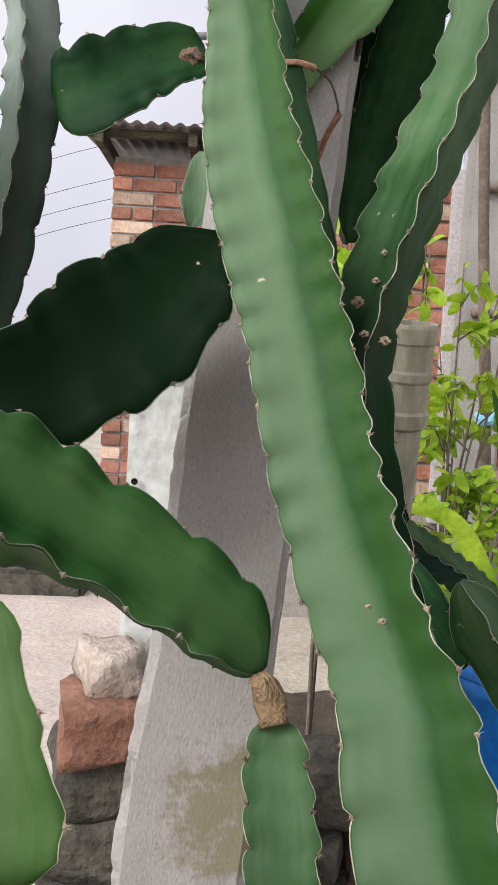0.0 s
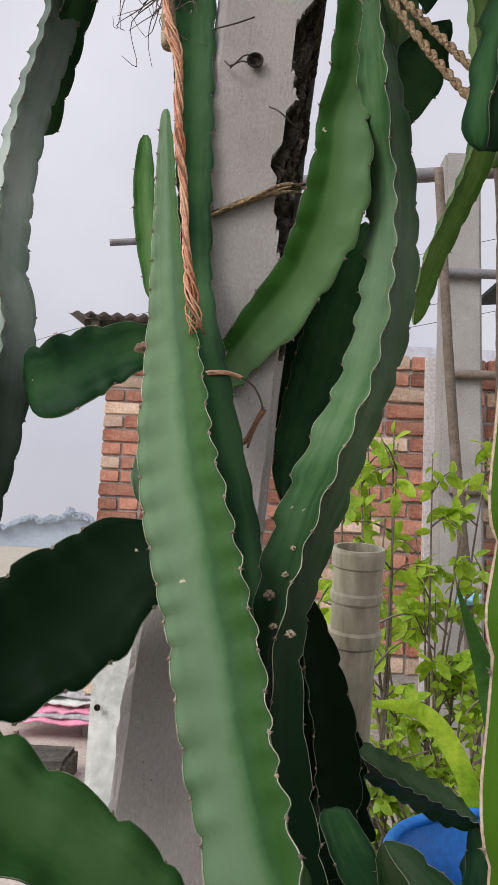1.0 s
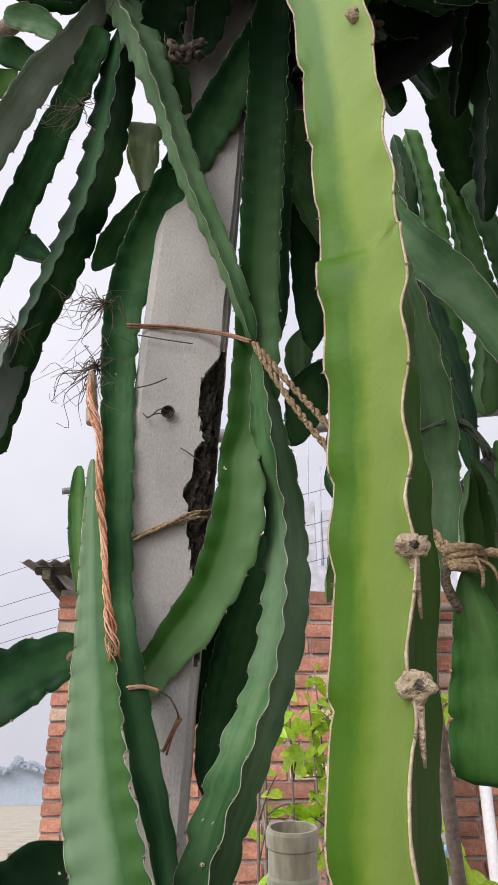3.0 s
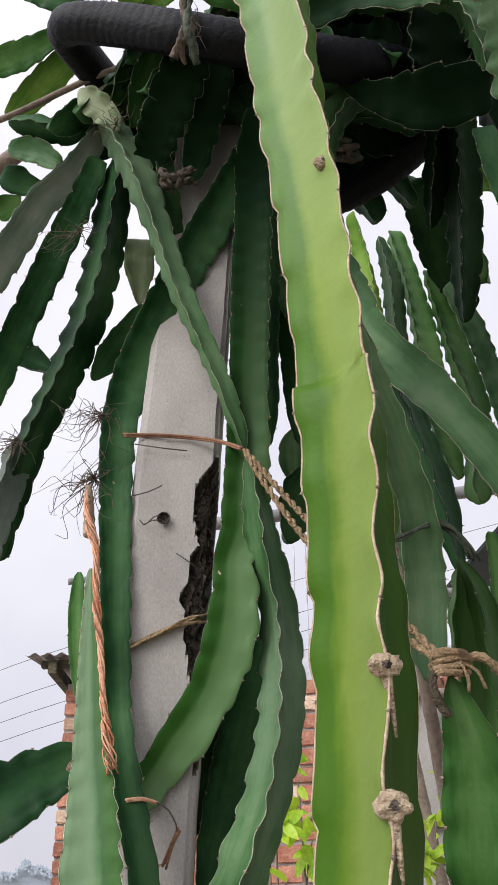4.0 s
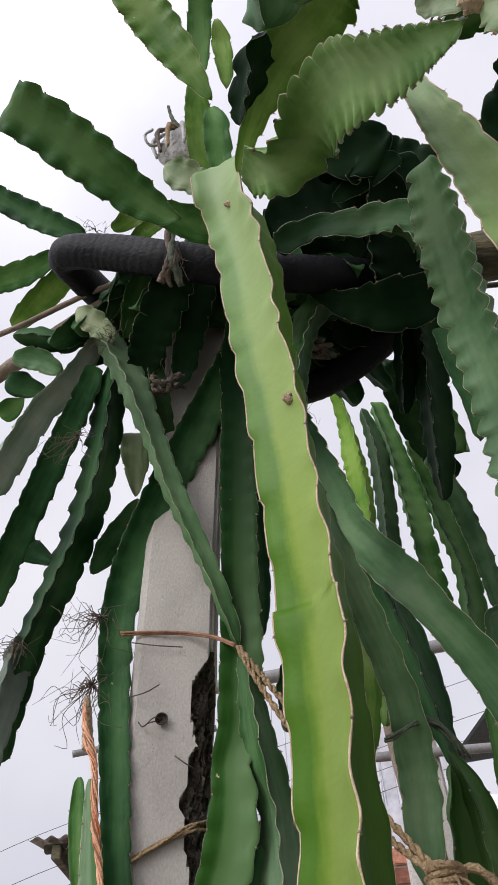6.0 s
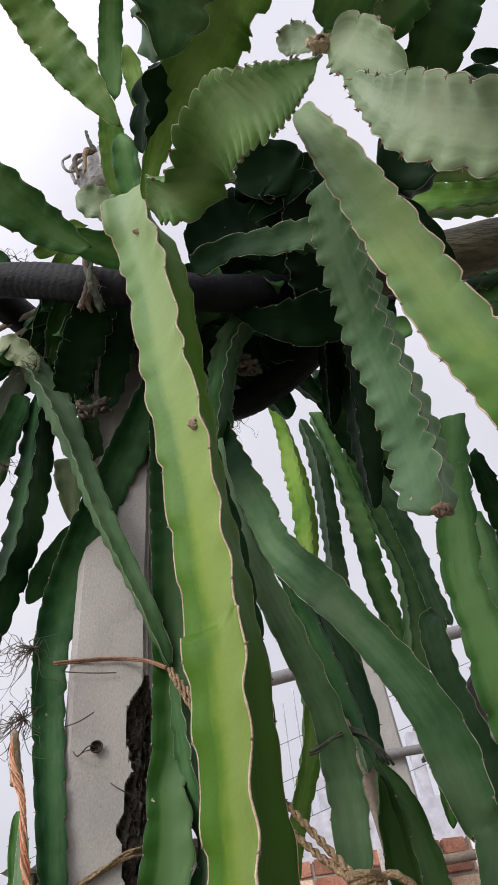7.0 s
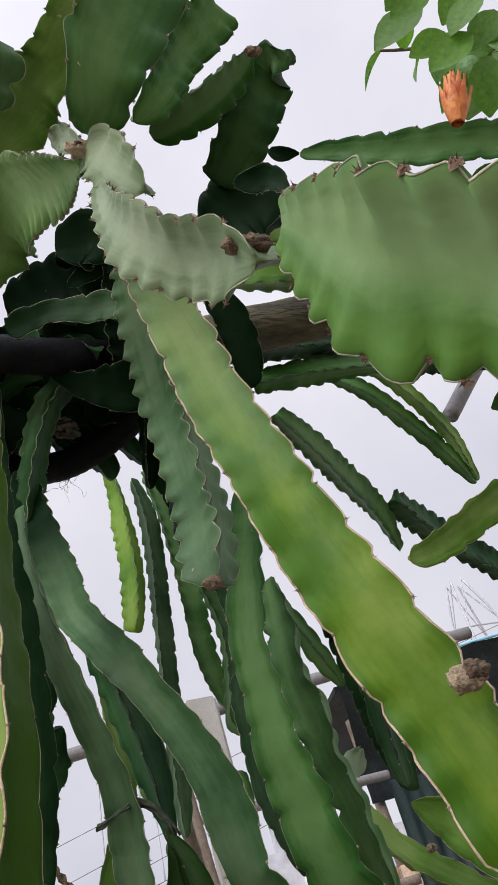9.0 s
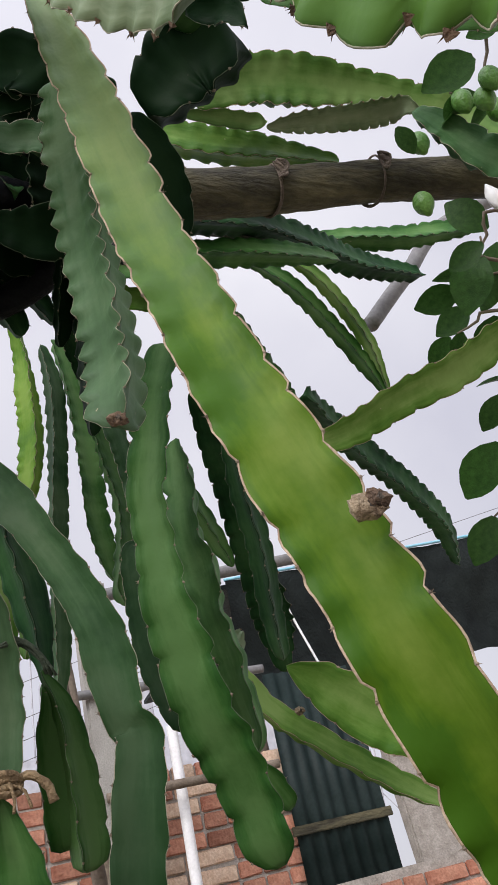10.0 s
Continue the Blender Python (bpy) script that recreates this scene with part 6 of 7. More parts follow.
DARK_ROPE = surface("dark_damp_rope", (0.05, 0.04, 0.025), (0.14, 0.11, 0.07), 60, 300, 0.9, 0.9)
rope_knot((0.312, 0.432, 1.432), 0.026)


# dark cups painted in for the shade of two holes
disc("knot_hole", (-0.139, 0.985, 0.968), (0, -1, 0), 0.0036, BROKEN, bpy.data.objects["white_post"])
disc("knot_hole", (-0.143, 0.985, 1.06), (0, -1, 0), 0.0025, BROKEN, bpy.data.objects["white_post"])


# ---- dry roots and scars on the stems
def root_tuft(centre, size, count, seed, hang=0.5, stretch=(1, 0.7, 0.8)):
    rng = random.Random(seed)
    own = part_root = new("root_tuft")
    own.parent = plant
    own["label"] = "tuft of thin dry aerial roots"
    c = Vector(centre)
    for k in range(count):
        d = Vector((rng.uniform(-1, 0.55) * stretch[0], rng.uniform(-1, 0.6) * stretch[1], rng.uniform(-1, 0.6) * stretch[2]))
        pts = [c + d * size * f + Vector([rng.uniform(-1, 1) * size * 0.30 * f for _ in range(3)]) + Vector((0, 0, -hang * size * f * f * rng.random())) for f in (0, 0.3, 0.6, 0.85, 1.1)]
        tube("root", pts, [0.0009, 0.0007, 0.0005, 0.0004, 0.00025], ROOT, own, sides=4, step=0.008, seed=k)


root_tuft((-0.046, 0.575, 1.700), 0.062, 34, 1)
root_tuft((-0.045, 0.610, 1.812), 0.060, 28, 2)
root_tuft((-0.180, 0.690, 1.822), 0.050, 22, 3, 0.2)
root_tuft((-0.051, 0.566, 2.340), 0.045, 14, 4, 0.1, (1, 1, 0.5))
root_tuft((-0.105, 0.610, 2.150), 0.055, 22, 5, 0.3, (0.9, 0.8, 0.9))
root_tuft((-0.080, 0.500, 2.570), 0.060, 6, 6, -0.6, (1, 0.5, -0.8))
root_tuft((0.085, 0.380, 2.33), 0.035, 10, 8, 1.6, (0.5, 0.5, 1))
root_tuft((0.345, 1.05, 2.60), 0.06, 8, 9, 0.4)


def scar(centre, size, seed, drip=None, dark=False, flat=0.7):
    """A corky, sunken areole scar with a dry streak running from it."""
    c = Vector(centre)
    bm = bmesh.new()
    bmesh.ops.create_icosphere(bm, subdivisions=3, radius=1)
    for v in bm.verts:
        n = v.co.copy()
        f = 1 + (0.35 if flat > 0.5 else 0.75) * noise.noise(n * 2.2 + Vector((seed, 0, 0))) + 0.18 * noise.noise(n * 6 + Vector((0, seed, 0)))
        if n.y < -0.55 and abs(n.x) < 0.6:
            f *= 0.72
        v.co = c + Vector((n.x * size, n.y * size * flat, n.z * size * 0.75)) * f
    ob = part("scar", bm, SCAR_DARK if dark else SCAR, plant, "corky brown scar", True)
    ob.data.materials.append(BROKEN)
    for f in ob.data.polygons:
        w = f.center - c
        if w.y < 0 and (w.x / size) ** 2 + (w.z / size) ** 2 < 0.10 + 0.12 * noise.noise(w * (90 / size * 0.01)):
            f.material_index = 1
    if drip:
        tube("streak", [c, c.lerp(Vector(drip), 0.5), Vector(drip)], [size * 0.42, size * 0.25, size * 0.08], SCAR, ob, sides=7, step=0.006, rough=0.12)


scar((0.2065, 0.210, 1.379), 0.0102, 1, (0.2095, 0.216, 1.338))
scar((0.2010, 0.210, 1.301), 0.0107, 2, (0.2035, 0.216, 1.260))
scar((0.207, 0.219, 1.838), 0.0095, 3)
scar((0.500, -0.021, 1.446), 0.0085, 4, dark=True)
scar((0.494, -0.018, 1.443), 0.0115, 14)
scar((0.413, 0.186, 1.668), 0.0095, 5, dark=True)
scar((0.360, -0.249, 1.545), 0.0068, 6, dark=True)
scar((0.353, -0.247, 1.548), 0.0062, 16, dark=True)
scar((0.316, -0.155, 1.835), 0.010, 7)
scar((-0.070, 0.722, 1.392), 0.011, 9, dark=True)
scar((0.700, 0.600, 1.50), 0.007, 10)
scar((0.166, 0.236, 2.225), 0.009, 11)
# corky scabs low on the climbing stems
for k, (x, y, z, size) in enumerate(((0.067, 0.500, 1.157, 0.0042), (0.082, 0.479, 1.132, 0.0034), (0.070, 0.486, 1.136, 0.0030), (0.078, 0.505, 1.172, 0.0026), (0.084, 0.515, 1.192, 0.0024), (0.011, 0.487, 1.169, 0.0020), (0.074, 0.379, 0.986, 0.0022), (0.067, 0.383, 0.992, 0.0016))):
    scar((x, y, z), size, 40 + k, flat=0.4)
tube("joint", [(0.016, 0.435, 0.932), (0.022, 0.436, 0.920), (0.026, 0.429, 0.906)], [0.006, 0.0095, 0.0085], JOINT, plant, sides=12, step=0.004, rough=0.16, label="corky brown joint between two stems")
TIE = surface("grey_green_tie", (0.03, 0.045, 0.03), (0.09, 0.11, 0.075), 40, 200, 0.8, 0.4)
strands("stem_tie", [(0.292, 0.494, 1.579), (0.300, 0.489, 1.580), (0.316, 0.487, 1.587), (0.336, 0.494, 1.595), (0.346, 0.505, 1.598)], 9, 0.0035, 0.0014, TIE, "grey-green strip knotted round a stem", "tie", 13)
strands("stem_tie", [(0.336, 0.494, 1.597), (0.352, 0.492, 1.588), (0.366, 0.494, 1.572), (0.376, 0.502, 1.555)], 8, 0.005, 0.0022, TIE, "withered dark knot of a stem tie", "tie", 14)
tube("dry_tip", [(-0.042, 0.520, 1.662), (-0.040, 0.517, 1.640), (-0.036, 0.518, 1.600)], [0.004, 0.006, 0.007], SCAR, plant, sides=8, step=0.005, rough=0.2, label="dead brown tip of a stem")

# the dead stems draped over the post's head
dead = new("dead_stems")
dead.parent = plant
dead["label"] = "grey dead stems draped in loops"
bm = bmesh.new()
bmesh.ops.create_icosphere(bm, subdivisions=4, radius=1)
for v in bm.verts:
    n = v.co.copy()
    f = 1 + 0.16 * noise.noise(n * 2.1) + 0.07 * noise.noise(n * 7)
    v.co = Vector((0.087 + n.x * 0.040 * f * (1.05 - 0.3 * n.z), 0.445 + n.y * 0.030 * f, 2.765 + n.z * 0.062 * f))
part("dead_pad", bm, GREY_BAG, dead, "", True)
for k in range(6):
    a = 3.3 + k * 0.52
    e = Vector((math.cos(a), 0.8 * math.sin(a), 0))
    c = Vector((0.087, 0.445, 0))
    tube("dead_strip", [c + e * 0.006 + Vector((0, 0, 2.838)), c + e * 0.036 + Vector((0, 0, 2.812)), c + e * 0.056 + Vector((0, 0, 2.775)), c + e * (0.046 + 0.006 * (k % 3)) + Vector((0.004 * (k % 2), 0, 2.722 - 0.012 * (k % 3)))], [0.003, 0.0045, 0.005, 0.003], (GREY_BAG, ROOT, ROPE)[k % 3], dead, sides=6, step=0.008, rough=0.2, seed=k)
tube("dead_strip", [(0.066, 0.420, 2.895), (0.070, 0.425, 2.868), (0.080, 0.432, 2.842), (0.100, 0.436, 2.822), (0.118, 0.436, 2.795)], [0.0035, 0.004, 0.005, 0.005, 0.003], TIE, dead, sides=7, step=0.006, rough=0.2)
tube("dead_strip", [(0.034, 0.415, 2.79), (0.020, 0.41, 2.757), (0.030, 0.42, 2.736), (0.055, 0.425, 2.750)], 0.003, GREY_BAG, dead, sides=6, step=0.006, rough=0.15)

# withered stems caught over and under the tyre
for n, pts in enumerate(([(0.069, 0.398, 2.452), (0.064, 0.415, 2.407), (0.074, 0.429, 2.376), (0.060, 0.443, 2.354), (0.066, 0.459, 2.338)], [(0.075, 0.407, 2.424), (0.069, 0.422, 2.380), (0.076, 0.438, 2.358), (0.082, 0.459, 2.338)], [(0.068, 0.421, 2.385), (0.058, 0.438, 2.359), (0.048, 0.455, 2.346)])):
    tube("withered_stem", pts, [0.004, 0.006, 0.0075, 0.006, 0.003][:len(pts)], (ROOT, TIE, ROOT)[n], dead, sides=8, step=0.006, rough=0.3, seed=n)
rng = random.Random(12)
for n in range(8):
    a = Vector((0.050, 0.586, 2.235))
    q = [a + Vector((rng.uniform(-0.03, 0.03), rng.uniform(-0.012, 0.012), rng.uniform(-0.022, 0.022))) for _ in range(4)]
    tube("withered_stem", q, [0.003, 0.0055, 0.005, 0.002], BROKEN, dead, sides=6, step=0.007, rough=0.3, seed=n)
for n in range(9):
    a = Vector((0.320, 0.603, 2.329))
    q = [a + Vector((rng.uniform(-0.03, 0.03), rng.uniform(-0.012, 0.012), rng.uniform(-0.03, 0.025))) for _ in range(4)]
    tube("withered_stem", q, [0.002, 0.005, 0.0045, 0.002], (TIE, BROKEN, ROOT)[n % 3], dead, sides=6, step=0.007, rough=0.3, seed=20 + n)
scar((0.624, -0.036, 2.409), 0.012, 15, dark=True)

# crossed bamboo sticks under the tyre
tube("bamboo_stick", [(-0.55, 0.95, 2.49), (-0.30, 0.78, 2.510), (-0.08, 0.64, 2.525), (0.20, 0.52, 2.53)], 0.016, STICK, None, sides=9, rough=0.06, label="")
tagged(bpy.data.objects["bamboo_stick"], "dry brown bamboo stick laid under the tyre", "stick")
tube("bamboo_cane", [(-0.50, 0.74, 2.49), (-0.30, 0.70, 2.525), (-0.10, 0.62, 2.545), (0.10, 0.56, 2.56)], 0.006, STICK, None, sides=7, rough=0.06)
tagged(bpy.data.objects["bamboo_cane"], "thin dry bamboo cane laid under the tyre", "cane")
tube("iron_rod", [(0.45, 0.62, 2.47), (0.75, 0.62, 2.50), (1.05, 0.66, 2.53)], 0.006, WIRE, None, sides=7)
tagged(bpy.data.objects["iron_rod"], "thin black iron rod above the timber beam", "rod")
for k, (x, y, z) in enumerate(((0.861, 0.448, 2.422), (1.069, 0.409, 2.432))):
    pts = [(x + 0.004 * math.sin(i), y + 0.048 * math.cos(i * 0.6), z + 0.048 * math.sin(i * 0.6)) for i in range(14)]
    own = strands("beam_tie", pts, 3, 0.0035, 0.0022, ROOT, "small knotted tie round the timber beam", "tie", 30 + k)
    root = [(x, y - 0.05, z - 0.02), (x + 0.012, y - 0.058, z + 0.004), (x - 0.010, y - 0.056, z + 0.012), (x + 0.006, y - 0.054, z - 0.012), (x - 0.006, y - 0.054, z - 0.030)]
    strands("beam_tie", root, 4, 0.004, 0.0028, ROOT, "", "", 40 + k, own)



# ---- leaves
def leaf_mesh(name, length, width, material, curl=0.18, fold=0.12):
    v, f = [], []
    n = 7
    for i in range(n):
        s = i / (n - 1)
        w = width * 0.5 * math.sin(math.pi * min(1, s * 0.96 + 0.03)) ** 0.75
        z = -curl * length * s * s
        v += [(-w, s * length, z + fold * w * 2), (0, s * length, z), (w, s * length, z + fold * w * 2)]
    for i in range(n - 1):
        a = i * 3
        f += [(a, a + 1, a + 4, a + 3), (a + 1, a + 2, a + 5, a + 4)]
    return v, f


def shrub(name, label, base, stems_, height, spread, leaves, length, width, material, seed, category="shrub", lean=(0, 0)):
    """A small woody plant: thin stems and a crown of many single curved leaves."""
    rng = random.Random(seed)
    own = thing(name, label, category)
    lv, lf = [], []
    pv, pf = leaf_mesh("leaf", 1, width / length, material)
    b = Vector(base)
    for s in range(stems_):
        a = rng.uniform(0, 2 * math.pi)
        r = spread * math.sqrt(rng.random())
        top = b + Vector((r * math.cos(a) + lean[0], r * math.sin(a) * 0.6 + lean[1], height * rng.uniform(0.55, 1.0)))
        mid = b.lerp(top, 0.5) + Vector((rng.uniform(-1, 1) * spread * 0.25, rng.uniform(-1, 1) * spread * 0.2, 0))
        tube("twig", [b + Vector((rng.uniform(-0.03, 0.03), rng.uniform(-0.03, 0.03), 0)), mid, top], [0.007, 0.005, 0.002], STICK, own, sides=5, step=0.05, seed=s)
        per = leaves // stems_
        twigs = []
        for k in range(6):
            f = 0.38 + 0.57 * (k + rng.random()) / 6
            p = b.lerp(mid, f * 2) if f < 0.5 else mid.lerp(top, (f - 0.5) * 2)
            a = rng.uniform(0, 2 * math.pi)
            reach = rng.uniform(0.07, 0.16) * (1.25 - 0.5 * f)
            tip = p + Vector((math.cos(a) * reach, math.sin(a) * reach, rng.uniform(0.02, 0.12)))
            tube("side_twig", [p, p.lerp(tip, 0.5) + Vector((0, 0, 0.012)), tip], [0.0035, 0.0028, 0.0015], STICK, own, sides=4, step=0.06, seed=k)
            twigs.append((p, tip))
        twigs.append((mid.lerp(top, 0.6), top))
        for k in range(per):
            p, tip = twigs[rng.randrange(len(twigs))]
            p = p.lerp(tip, rng.uniform(0.15, 1.0) ** 0.6)
            d = Vector((rng.uniform(-1, 1), rng.uniform(-1, 1), rng.uniform(-0.9, 0.8))).normalized()
            m = Matrix.Translation(p) @ d.to_track_quat("Y", "Z").to_matrix().to_4x4() @ Matrix.Rotation(rng.uniform(-1.5, 1.5), 4, "Y") @ Matrix.Scale(length * rng.uniform(0.55, 1.15), 4)
            o = len(lv)
            lv += [m @ Vector(q) for q in pv]
            lf += [tuple(i + o for i in q) for q in pf]
    tagged(mesh_object("foliage", lv, lf, material, own, True), kind="stuff")
    return own


shrub("lemon_shrub", "young lemon shrub with bright yellow-green leaves by the brick wall", (0.64, 2.45, 0.0), 7, 1.62, 0.26, 330, 0.072, 0.036, LEAF, 1)
shrub("lemon_shrub", "slender lemon shrub with bright yellow-green leaves by the brick wall", (0.62, 2.40, 0.0), 3, 2.05, 0.12, 150, 0.066, 0.034, LEAF, 2)
shrub("lemon_shrub", "low lemon shrub with bright yellow-green leaves in the yard", (0.95, 2.30, 0.0), 10, 1.25, 0.32, 420, 0.08, 0.04, LEAF, 3)
shrub("herb_clump", "dense clump of small bright green herbs", (0.58, 1.95, 0.0), 26, 0.86, 0.36, 1500, 0.040, 0.024, LEAF, 4, "herb")
shrub("herb_clump", "dense clump of small bright green herbs", (1.05, 1.9, 0.0), 26, 0.80, 0.36, 900, 0.055, 0.032, LEAF, 5, "herb")
shrub("lemon_shrub", "tall thin lemon shrub with bright leaves behind the stems", (0.21, 2.05, 0.0), 2, 2.20, 0.05, 90, 0.075, 0.034, LEAF, 6)
shrub("lemon_shrub", "leafy lemon shrub with broad bright green leaves behind the post", (0.40, 2.10, 0.0), 5, 1.98, 0.14, 110, 0.075, 0.040, LEAF, 9)
shrub("weed_clump", "weeds with broad green leaves at the foot of the plants", (0.75, 1.45, 0.0), 14, 0.85, 0.3, 170, 0.14, 0.06, LEAF_DARK, 7, "weed")


def strap_leaf(own, pts, width, material):
    """A long arching leaf with a keel."""
    c, at = catmull([(*p, w) for p, w in zip(pts, width)], 0.02)
    t = unit(np.gradient(c[:, :3], axis=0))
    s = unit(np.cross(t, np.array([0.3, 0.9, 0.2])))
    up = np.cross(s, t)
    v, f = [], []
    for i in range(len(c)):
        w = c[i, 3]
        v += [c[i, :3] - s[i] * w + up[i] * w * 0.35, c[i, :3], c[i, :3] + s[i] * w + up[i] * w * 0.35]
    for i in range(len(c) - 1):
        a = i * 3
        f += [(a, a + 1, a + 4, a + 3), (a + 1, a + 2, a + 5, a + 4)]
    mesh_object("leaf", v, f, material, own, True)


ginger = thing("strap_leaf_plant", "green plant with long arching strap leaves", "plant")
strap_leaf(ginger, [(0.66, 1.60, 0.0), (0.63, 1.60, 0.55), (0.575, 1.60, 0.90), (0.50, 1.585, 1.12)], [0.01, 0.018, 0.024, 0.003], LEAF_DARK)
strap_leaf(ginger, [(0.66, 1.60, 0.0), (0.67, 1.62, 0.6), (0.66, 1.64, 0.95), (0.60, 1.66, 1.18)], [0.01, 0.018, 0.026, 0.003], LEAF)
strap_leaf(ginger, [(0.66, 1.62, 0.0), (0.62, 1.70, 0.5), (0.50, 1.75, 0.80), (0.32, 1.78, 0.84)], [0.01, 0.018, 0.024, 0.003], LEAF)
strap_leaf(ginger, [(0.66, 1.62, 0.0), (0.72, 1.66, 0.6), (0.75, 1.68, 0.9), (0.85, 1.70, 1.05)], [0.01, 0.020, 0.028, 0.003], LEAF)
strap_leaf(ginger, [(0.64, 1.58, 0.0), (0.56, 1.55, 0.4), (0.44, 1.50, 0.62), (0.34, 1.48, 0.60)], [0.01, 0.020, 0.028, 0.003], LEAF_DARK)


# the lime tree whose twigs reach in beside the beam
def lime_tree():
    own = thing("lime_tree", "lime tree with dark leaves and small green fruit", "tree")
    trunk = tube("trunk", [(1.75, 0.30, 0.0), (1.70, 0.28, 1.2), (1.55, 0.22, 2.0), (1.35, 0.12, 2.6)], [0.035, 0.03, 0.018, 0.008], STICK, own, sides=9, step=0.05)
    rng = random.Random(21)
    limbs = [[(1.55, 0.22, 2.0), (1.35, 0.30, 2.10), (1.12, 0.37, 2.12)], [(1.60, 0.25, 1.85), (1.40, 0.38, 1.92), (1.17, 0.42, 1.93)],
             [(1.45, 0.17, 2.35), (1.30, 0.20, 2.40), (1.12, 0.20, 2.41)], [(1.38, 0.13, 2.52), (1.10, 0.0, 2.45), (0.86, -0.08, 2.24)],
             [(1.40, 0.14, 2.5), (1.08, -0.10, 2.34), (0.83, -0.14, 2.13)], [(1.40, 0.14, 2.5), (1.10, -0.02, 2.5), (0.80, -0.06, 2.36)],
             [(1.58, 0.24, 1.9), (1.42, 0.34, 1.78), (1.22, 0.42, 1.74)]]
    pv, pf = leaf_mesh("leaf", 1, 0.52, LEAF_DARK, 0.22, 0.16)
    data = []
    for mat in (LEAF_DARK, LEAF_MID):
        me = bpy.data.meshes.new("leaf")
        me.from_pydata(pv, [], pf)
        me.materials.append(mat)
        me.polygons.foreach_set("use_smooth", [True] * len(me.polygons))
        data.append(me)
    for n, l in enumerate(limbs):
        tube("limb", l, [0.007, 0.005, 0.002], STICK, own, sides=6, step=0.03, seed=n)
        a, b, c = (Vector(p) for p in l)
        for k in range(11):
            f = 0.35 + 0.68 * (k + rng.random() * 0.5) / 11
            p = a.lerp(b, f * 2) if f < 0.5 else b.lerp(c, (f - 0.5) * 2)
            d = ((c - a).normalized() * 0.6 + Vector((rng.uniform(-1, 1), rng.uniform(-1, 1), rng.uniform(-1, 0.5)))).normalized()
            ob = new("leaf", data[1 if n in (3, 4, 5) else 0])
            ob.parent = own
            ob.matrix_basis = Matrix.Translation(p) @ d.to_track_quat("Y", "Z").to_matrix().to_4x4() @ Matrix.Rotation(rng.uniform(-0.8, 0.8), 4, "Y") @ Matrix.Scale(rng.uniform(0.055, 0.085), 4)
        if n < 4 or n == 6:
            for k in range(2):
                p = b.lerp(c, 0.55 + 0.4 * k) + Vector((rng.uniform(-0.02, 0.02), rng.uniform(-0.02, 0.02), -0.03))
                bm = bmesh.new()
                bmesh.ops.create_uvsphere(bm, u_segments=14, v_segments=10, radius=1)
                for v in bm.verts:
                    z = v.co.z
                    v.co = p + Vector((v.co.x * 0.019, v.co.y * 0.019, z * 0.025 - (0.006 if z < -0.95 else 0)))
                part("fruit", bm, LIME, own, "small green lime", True)


LIME = surface("lime_peel", (0.05, 0.15, 0.02), (0.10, 0.22, 0.035), 20, 200, 0.4, 0.3)
LEAF_MID = surface("fresh_leaf", (0.065, 0.18, 0.015), (0.135, 0.28, 0.03), 9, 80, 0.4, 0.2, vary=0.2)
thin_leaf(LEAF_MID, 0.45)
lime_tree()


